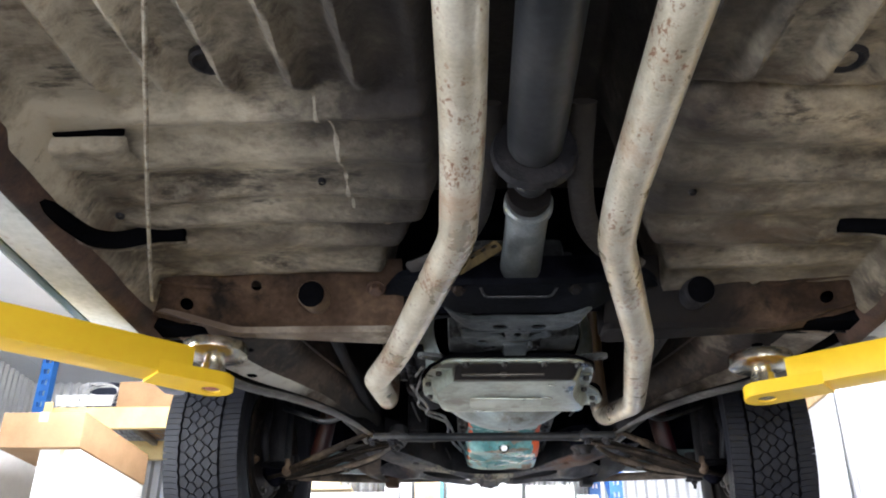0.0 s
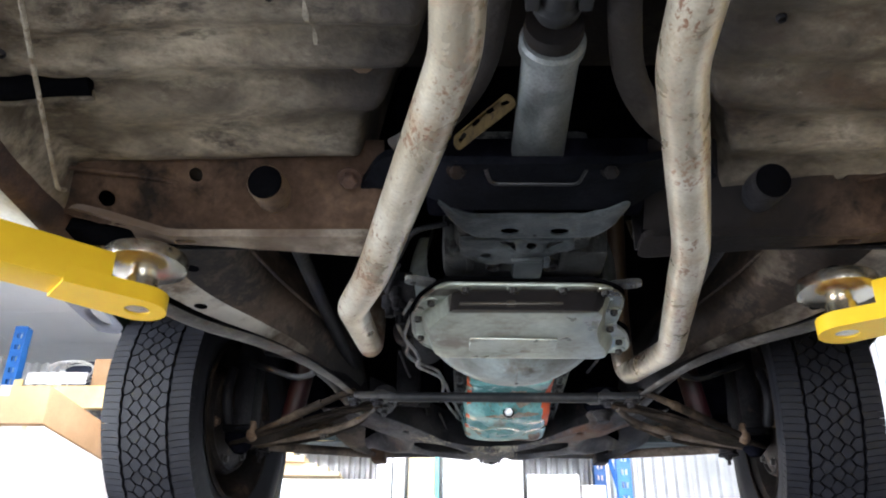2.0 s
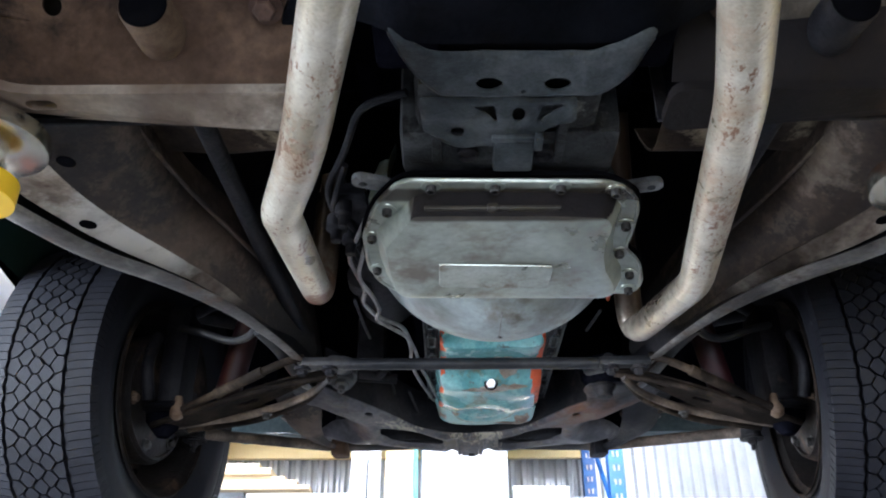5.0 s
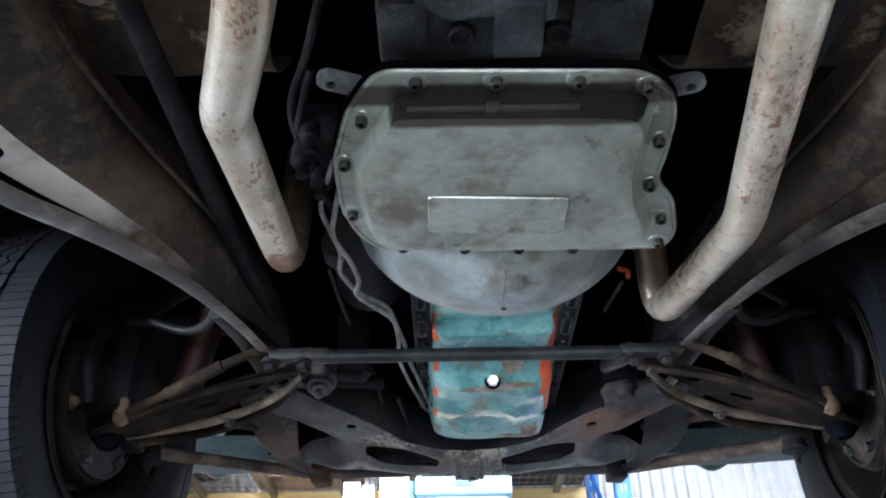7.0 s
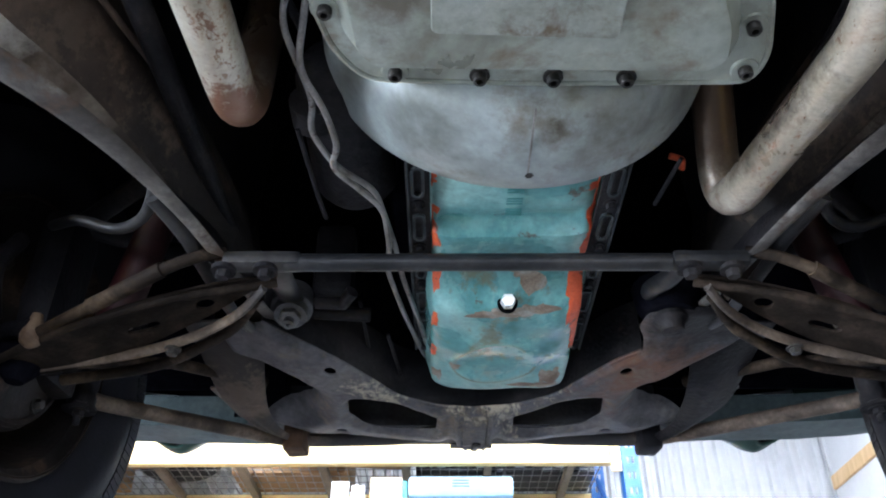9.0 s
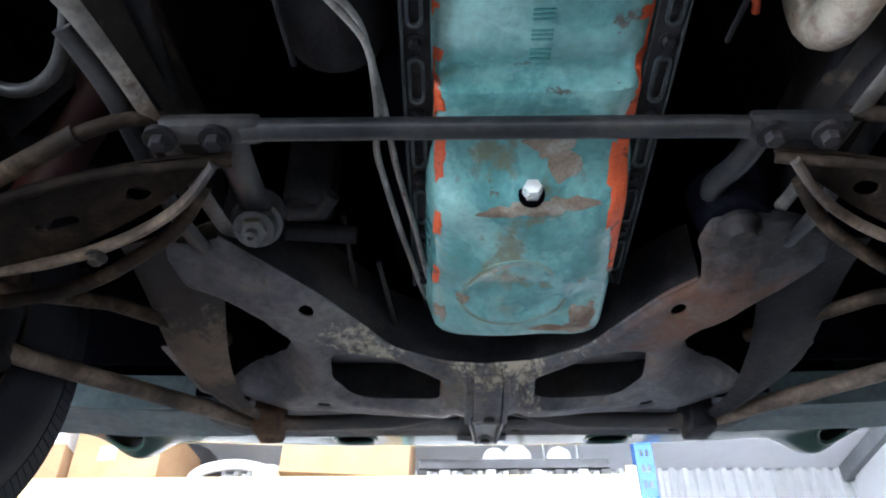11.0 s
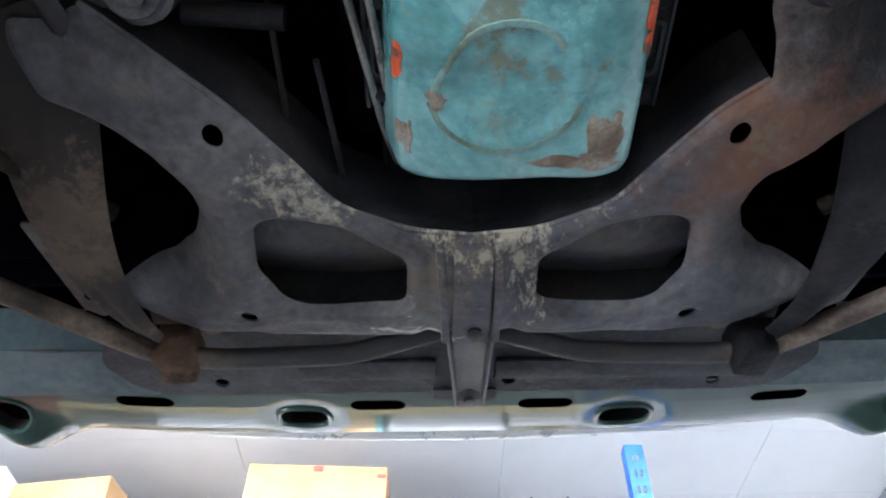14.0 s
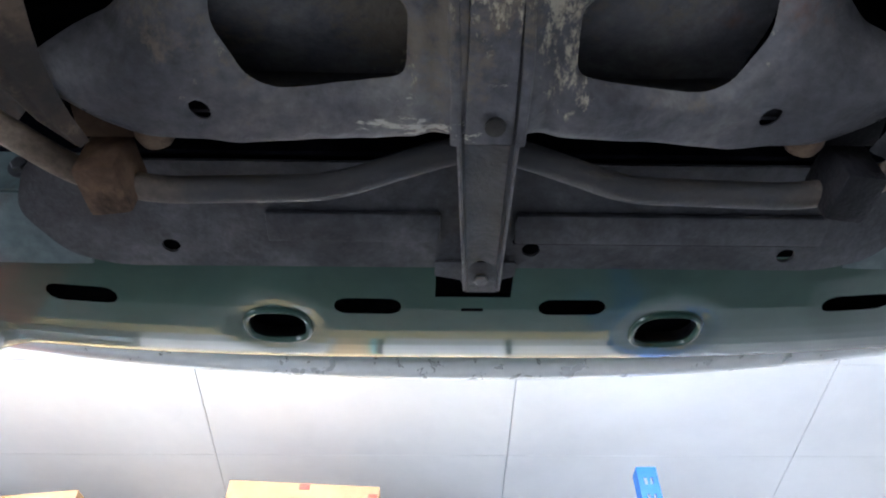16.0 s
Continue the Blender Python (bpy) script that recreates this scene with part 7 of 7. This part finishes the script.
# splash panels beside the radiator panel
for s in (-1, 1):
    bm = bm_new()
    surface(bm, lambda u, v, s=s: (s * (0.4 + 0.46 * u), 2.985 + 0.092 * v - 0.05 * u ** 3, 1.906 + 0.003 * noise.noise(Vector((u * 6, v * 6, s)))), steps(0, 1, 20), steps(0, 1, 8))
    sp = part("splash_panel", thicken(bm, -0.003), SPLASH, val, "dusty blue-green splash panel", 60)
    bm = bm_new()
    surface(bm, lambda u, v, s=s: (s * (0.4 + 0.46 * u), 2.985 - 0.05 * u ** 3 - 0.012 * v, 1.906 + 0.055 * v), steps(0, 1, 20), steps(0, 1, 3))
    part("splash_face", thicken(bm, 0.003), SPLASH, sp, "dusty folded face")
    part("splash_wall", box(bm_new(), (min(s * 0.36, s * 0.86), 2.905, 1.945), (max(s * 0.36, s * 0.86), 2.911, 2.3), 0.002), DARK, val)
    bm = bm_new()
    hexbolt(bm, Vector((s * 0.455, 2.976, 1.932)), 0.009, 0.01, Vector((0, -1, -0.3)))
    part("splash_bolt", bm, PANEL, sp)
# channel bracket from the subframe to the valance
bm = bm_new()
def channel(u, v):
    w = 0.022 - 0.006 * v
    x = 0.011 * v + w * max(-1, min(1, u)) + 0.004 * math.copysign(max(0.0, abs(u) - 1), u)
    lift = 0.03 * max(0.0, abs(u) - 1) * (1 - 0.4 * v)
    return (x, 2.862 + 0.245 * v, 1.828 + 0.08 * v - lift * 0.75 + 0.004 * (1 - min(1, abs(u))))
surface(bm, channel, [-1.7, -1.4, -1.08, -0.92, -0.5, 0, 0.5, 0.92, 1.08, 1.4, 1.7], steps(0, 1, 14))
thicken(bm, 0.0025)
chn = cpart("latch_support", bm, PANEL, "dark folded channel bracket")
for e in (-1.7, 1.7):
    part("worn_edge", tube(bm_new(), [channel(e, v) for v in steps(0, 1, 10)], 0.0013, 6), KMAT, chn, "worn bright edge")
bm = bm_new()
plate(bm, round_loop([(-0.04, 3.062), (0.045, 3.062), (0.045, 3.082), (0.03, 3.09), (0.028, 3.115), (-0.006, 3.115), (-0.012, 3.09), (-0.04, 3.082)], 0.003), [], 0.003, lambda u, v, w: (u, v, 1.893 + w + 0.3 * max(0, v - 3.08)))
part("bracket_foot", bm, PANEL, chn)
bm = bm_new()
hexbolt(bm, Vector((0.0095, 3.088, 1.899)), 0.0075, 0.008)
part("bracket_bolt", bm, BOLT_GREY, chn)

# wheels with their brakes
TYRE_R = 0.332


def make_wheel(side):
    """A wheel with its brake, turned about the x axis; side is -1 or 1, the inner face looks to the middle of the car."""
    wheel = new("wheel")
    wheel.parent = car
    m = Matrix.Rotation(math.pi / 2, 4, "Y")
    prof = [(-0.075, 0.2), (-0.082, 0.215), (-0.098, 0.25), (-0.104, 0.275), (-0.098, 0.302), (-0.085, 0.318), (-0.07, 0.3235), (0.07, 0.3235), (0.085, 0.318), (0.098, 0.302), (0.104, 0.275), (0.098, 0.25), (0.082, 0.215), (0.075, 0.2)]
    bm = bm_new()
    lathe(bm, prof, m, 96, False)
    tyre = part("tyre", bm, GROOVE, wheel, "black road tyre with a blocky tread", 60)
    bm = bm_new()
    lathe(bm, [(-0.0755, 0.198), (-0.084, 0.216), (-0.1, 0.25), (-0.1065, 0.275), (-0.101, 0.2995)], m, 96, False)
    lathe(bm, [(0.0755, 0.198), (0.084, 0.216), (0.1, 0.25), (0.1065, 0.275), (0.101, 0.2995)], m, 96, False)
    part("sidewall", bm, RUBBER, tyre, "", 60)
    # tread: five columns of six-sided blocks and sliced shoulders
    bm = bm_new()
    n = 68

    def crown(x):
        return TYRE_R - 0.9 * max(0.0, abs(x) - 0.045) ** 1.75

    def block(poly):
        lo, hi = [], []
        cx = sum(p[0] for p in poly) / len(poly)
        ca = sum(p[1] for p in poly) / len(poly)
        for x, a in poly:
            r1, r0 = crown(x), crown(x) - (0.011 if abs(x) < 0.08 else 0.027)
            x2, a2 = cx + (x - cx) * 0.985, ca + (a - ca) * 0.985
            hi.append(bm.verts.new((x2, r1 * math.cos(a2), r1 * math.sin(a2))))
            lo.append(bm.verts.new((x, r0 * math.cos(a), r0 * math.sin(a))))
        bm.faces.new(hi)
        for k in range(len(poly)):
            bm.faces.new((lo[k], lo[(k + 1) % len(poly)], hi[(k + 1) % len(poly)], hi[k]))

    da = 2 * math.pi / n
    g = 0.0015
    ga = g / TYRE_R
    for i in range(n):
        a = da * i
        for c in range(5):
            x0, x1 = -0.0525 + 0.021 * c, -0.0315 + 0.021 * c
            z0, z1 = (0.001 if c == 0 else 0.005), (0.001 if c == 4 else 0.005)
            p = a + (0.5 * da if c % 2 else 0.0)
            e0, e1 = 0.09 * da * math.sin(i * 2.3 + c), 0.09 * da * math.sin(i * 2.3 + 2.3 + c)
            block([(x0 + g + z0, p + ga - e0), (x1 - g - z1, p + ga + e0), (x1 - g + z1, p + 0.5 * da), (x1 - g - z1, p + da - ga + e1), (x0 + g + z0, p + da - ga - e1), (x0 + g - z0, p + 0.5 * da)])
        for s in (-1, 1):
            p = a + (0.3 if s > 0 else 0.0) * da
            for b0, b1 in ((0.0, 0.46), (0.5, 0.96)):
                block([(s * (0.0562 + 0.003 * (b0 > 0)), p + (b0 + 0.1) * da), (s * 0.075, p + (b0 + 0.03) * da), (s * 0.09, p + b0 * da), (s * 0.1025, p + b0 * da), (s * 0.1025, p + b1 * da), (s * 0.09, p + b1 * da), (s * 0.075, p + (b1 + 0.03) * da), (s * (0.0562 + 0.003 * (b0 == 0)), p + (b1 + 0.1) * da)])
    part("tread", bm, RUBBER, tyre, "raised tread blocks", 30)
    bm = bm_new()
    k = -side
    lathe(bm, [(k * 0.088, 0.197), (k * 0.084, 0.206), (k * 0.078, 0.2), (k * 0.07, 0.186), (k * 0.02, 0.178), (0.0, 0.165), (-k * 0.01, 0.16), (-k * 0.02, 0.11), (-k * 0.03, 0.1), (-k * 0.03, 0.001)], m, 64, False)
    part("rim", bm, RIM, wheel, "grimy steel rim", 50)
    bm = bm_new()
    lathe(bm, [(k * 0.02, 0.13), (k * 0.05, 0.135), (k * 0.062, 0.13), (k * 0.068, 0.1), (k * 0.075, 0.08), (k * 0.085, 0.06), (k * 0.1, 0.035), (k * 0.101, 0.001)], m, 40, False)
    part("brake_drum", bm, RIM, wheel, "grimy brake backing plate", 50)
    bm = bm_new()
    ring = [(k * 0.0885, 0.2 * math.cos(a), 0.2 * math.sin(a)) for a in steps(0, 2 * math.pi, 72)]
    tube(bm, ring, 0.002, 6, False)
    part("rim_edge", bm, ARM_DARK, wheel, "rusty rim edge")
    # Wheel slots are black ovals laid on the disc in place of shade
    for i in range(10):
        a = math.pi / 5 * i + 0.1
        bm = bm_new()
        c, d = math.cos(a), math.sin(a)
        plate(bm, oval(0, 0, 0.017, 0.0085, 14), [], 0.004, lambda u, v, w: (k * (0.004 + w), (0.151 + v) * c - u * d, (0.151 + v) * d + u * c))
        part("vent_hole", bm, CAVITY, wheel, "black oval for the shade in a wheel disc slot")
    for i in range(6):
        a = math.pi / 3 * i + 0.3
        bm = bm_new()
        hexbolt(bm, Vector((k * 0.066, 0.108 * math.cos(a), 0.108 * math.sin(a))), 0.009, 0.012, Vector((k, 0, 0)))
        part("backing_bolt", bm, TAN_BOLT if i % 3 == 0 else BOLT, wheel)
    bm = bm_new()
    lathe(bm, [(k * 0.062, 0.118), (k * 0.07, 0.121), (k * 0.07, 0.126), (k * 0.062, 0.129)], m, 40, False)
    part("drum_lip", bm, RIM, wheel)
    bm = bm_new()
    box(bm, (min(k * 0.06, k * 0.1), 0.03, -0.05), (max(k * 0.06, k * 0.1), 0.12, 0.05), 0.012)
    box(bm, (min(k * 0.07, k * 0.115), 0.055, -0.025), (max(k * 0.07, k * 0.115), 0.1, 0.02), 0.008)
    part("wheel_cylinder", bm, RIM, wheel, "grimy wheel cylinder")
    return wheel


for s in (-1, 1):
    w = make_wheel(s)
    # the front wheels are steered a little to one side
    w.matrix_basis = Matrix.Translation((s * 0.66 + 0.008, 2.475, 1.83)) @ Matrix.Rotation(radians(-7.5), 4, "Z") @ Matrix.Translation((s * 0.078, 0, 0))
    r = copy_thing(w, Matrix.Translation((s * 0.738, -0.34, 1.83)))
    # upright, upper arm and damper behind the wheel
    bm = bm_new()
    box(bm, (min(s * 0.6, s * 0.655), 2.42, 1.78), (max(s * 0.6, s * 0.655), 2.52, 2.02), 0.02)
    tube(bm, smooth_path([(s * 0.64, 2.36, 1.79), (s * 0.645, 2.33, 1.85), (s * 0.65, 2.38, 1.93)], 0.03), 0.012, 10)
    cpart("stub_upright", bm, GRIME, "grimy stub axle upright")
    bm = bm_new()
    tube(bm, smooth_path([(s * 0.62, 2.47, 2.02), (s * 0.5, 2.38, 2.03), (s * 0.42, 2.34, 2.05)], 0.05), 0.016, 10)
    tube(bm, smooth_path([(s * 0.62, 2.47, 2.02), (s * 0.5, 2.56, 2.03), (s * 0.42, 2.6, 2.05)], 0.05), 0.016, 10)
    cpart("upper_control_arm", bm, GRIME)
    bm = bm_new()
    lathe(bm, [(0.0, 0.018), (0.01, 0.026), (0.2, 0.026), (0.21, 0.033), (0.4, 0.033)], Matrix.Translation((s * 0.5, 2.4, 1.8)) @ Matrix.Rotation(radians(-10 * s), 4, "Y"), 18)
    cpart("damper", bm, RED, "dark red damper")
    bm = bm_new()
    tube(bm, smooth_path([(s * 0.385, 2.1, 1.93), (s * 0.4, 2.2, 1.885), (s * 0.43, 2.262, 1.878), (s * 0.475, 2.292, 1.88), (s * 0.53, 2.29, 1.9), (s * 0.6, 2.36, 1.94)], 0.05), 0.0075, 10)
    cpart("brake_hose", bm, SHAFT, "black brake hose hanging in a loop")

# outer body, seen only as it shades the underside
body = new("body")
body.parent = car
for s in (-1, 1):
    bm = bm_new()
    arch = lambda cy: [Vector((cy + 0.39 * math.cos(a), 1.86 + 0.39 * math.sin(a))) for a in steps(0.1, math.pi - 0.34, 14)]
    out = [(3.36, 2.1), (3.38, 2.42), (3.3, 2.5), (1.6, 2.58), (-1.7, 2.55), (-2.0, 2.45), (-2.0, 2.1)]
    low = [Vector((-1.4, 1.93))] + list(reversed(arch(-0.34))) + [Vector((0.3, 1.94)), Vector((1.6, 1.95)), Vector((2.0, 1.99))] + list(reversed(arch(2.475))) + [Vector((3.0, 2.0))]
    plate(bm, [Vector(p) for p in out] + low, [], 0.006, lambda u, v, w, s=s: (s * (0.885 + w - 0.05 * sstep(2.3, 2.6, v) - 0.1 * sstep(3.0, 3.4, u) ** 2), u, v))
    part("side_panel", bm, GREEN, body, "dark green side panel")
    # inner arch liner above the wheel
    bm = bm_new()
    surface(bm, lambda u, v, s=s: (s * u, 2.475 + 0.42 * math.cos(v), 1.86 + 0.42 * math.sin(v)), steps(0.5, 0.885, 6), steps(0.25, math.pi * 0.72, 18))
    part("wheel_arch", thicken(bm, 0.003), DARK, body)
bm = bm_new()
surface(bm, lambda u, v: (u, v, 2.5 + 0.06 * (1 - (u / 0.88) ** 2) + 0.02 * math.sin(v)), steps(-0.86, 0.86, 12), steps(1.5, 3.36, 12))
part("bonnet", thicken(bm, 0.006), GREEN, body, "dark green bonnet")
# Unseen black boxes added to keep light out of the engine bay
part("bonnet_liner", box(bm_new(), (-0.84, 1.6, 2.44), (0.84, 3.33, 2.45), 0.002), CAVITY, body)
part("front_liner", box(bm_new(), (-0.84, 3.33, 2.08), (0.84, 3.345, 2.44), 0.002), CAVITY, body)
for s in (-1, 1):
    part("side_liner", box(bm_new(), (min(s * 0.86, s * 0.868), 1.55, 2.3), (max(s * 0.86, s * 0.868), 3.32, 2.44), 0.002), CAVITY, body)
part("front_panel", box(bm_new(), (-0.84, 3.36, 2.1), (0.84, 3.39, 2.5), 0.01), GREEN, body)
part("boot_lid", box(bm_new(), (-0.86, -2.02, 2.1), (0.86, -1.15, 2.55), 0.03), GREEN, body)
bm = bm_new()
surface(bm, lambda u, v: (0.8 * math.sin(u) * (1 - 0.12 * abs(v)), 0.2 + 1.35 * v, 2.55 + 0.48 * math.cos(u) ** 0.6 * (1 - abs(v) ** 5)), steps(-math.pi / 2 + 0.001, math.pi / 2 - 0.001, 16), steps(-1, 1, 16))
part("cabin", thicken(bm, 0.006), GREEN, body, "green roof and cabin")
part("rear_floor", box(bm_new(), (-0.8, -2.0, 2.0), (0.8, -0.9, 2.02), 0.004), DARK, body)

# ---- the two-post lift ----
for s, px, py, bx, by in ((-1, -0.568, 1.552, -0.87, 1.29), (1, 0.528, 1.645, 0.72, 1.505)):
    lift = thing("car_lift", (s * 1.5, 0.75, 0), "yellow lift post whose arm carries the car on a round pad", "car lift", "lift posts")
    inv = Matrix.Translation((-s * 1.5, -0.75, 0))

    def lpart(name, bm, mat, label="", parent=None):
        bmesh.ops.transform(bm, matrix=inv, verts=bm.verts[:])
        return part(name, bm, mat, parent or lift, label)

    a, b = Vector((px, py, 0)), Vector((bx, by, 0))
    d = (b - a).normalized()
    ang = math.atan2(d.y, d.x)
    reach = (Vector((s * 1.42, 0.75, 0)) - a).length * 1.02
    base = Matrix.Translation((px, py, 1.742)) @ Matrix.Rotation(ang, 4, "Z")
    bm = bm_new()
    box(bm, (0.055, -0.036, 0.004), (0.75, 0.036, 0.066), 0.005, base)
    arm = lpart("arm", bm, YELLOW, "yellow box section arm")
    bm = bm_new()
    box(bm, (0.45, -0.05, -0.012), (reach, 0.05, 0.08), 0.006, base)
    lpart("outer_arm", bm, YELLOW)
    bm = bm_new()
    eye = [Vector((0.043 * math.cos(t), 0.043 * math.sin(t))) for t in steps(math.pi * 0.5, math.pi * 1.5, 16)] + [Vector((0.12, -0.036)), Vector((0.12, 0.036))]
    plate(bm, eye, [oval(0, 0, 0.019, 0.019, 20)], 0.026, lambda u, v, w: tuple(base @ Vector((u, v, w))))
    lpart("arm_eye", bm, YELLOW, "rounded yellow eye plate", arm)
    bm = bm_new()
    lathe(bm, [(0.002, 0.0185), (0.026, 0.0185), (0.026, 0.024), (0.05, 0.024), (0.052, 0.02), (0.062, 0.02), (0.064, 0.05), (0.07, 0.063), (0.082, 0.065), (0.09, 0.063), (0.092, 0.05), (0.0915, 0.001)], Matrix.Translation((px, py, 1.742)), 40)
    lpart("lift_pad", bm, ZINC, "round plated steel pad on a screw", arm)
    bm = box(bm_new(), (s * 1.5 - 0.14, 0.61, 0.02), (s * 1.5 + 0.14, 0.89, 3.2), 0.02)
    lpart("post", bm, YELLOW)
    lpart("base_plate", box(bm_new(), (s * 1.5 - 0.25, 0.5, 0.001), (s * 1.5 + 0.25, 1.0, 0.02), 0.004), YELLOW)
    lpart("carriage", box(bm_new(), (min(s * 1.33, s * 1.38), 0.6, 1.6), (max(s * 1.33, s * 1.38), 0.9, 2.1), 0.01), YELLOW)
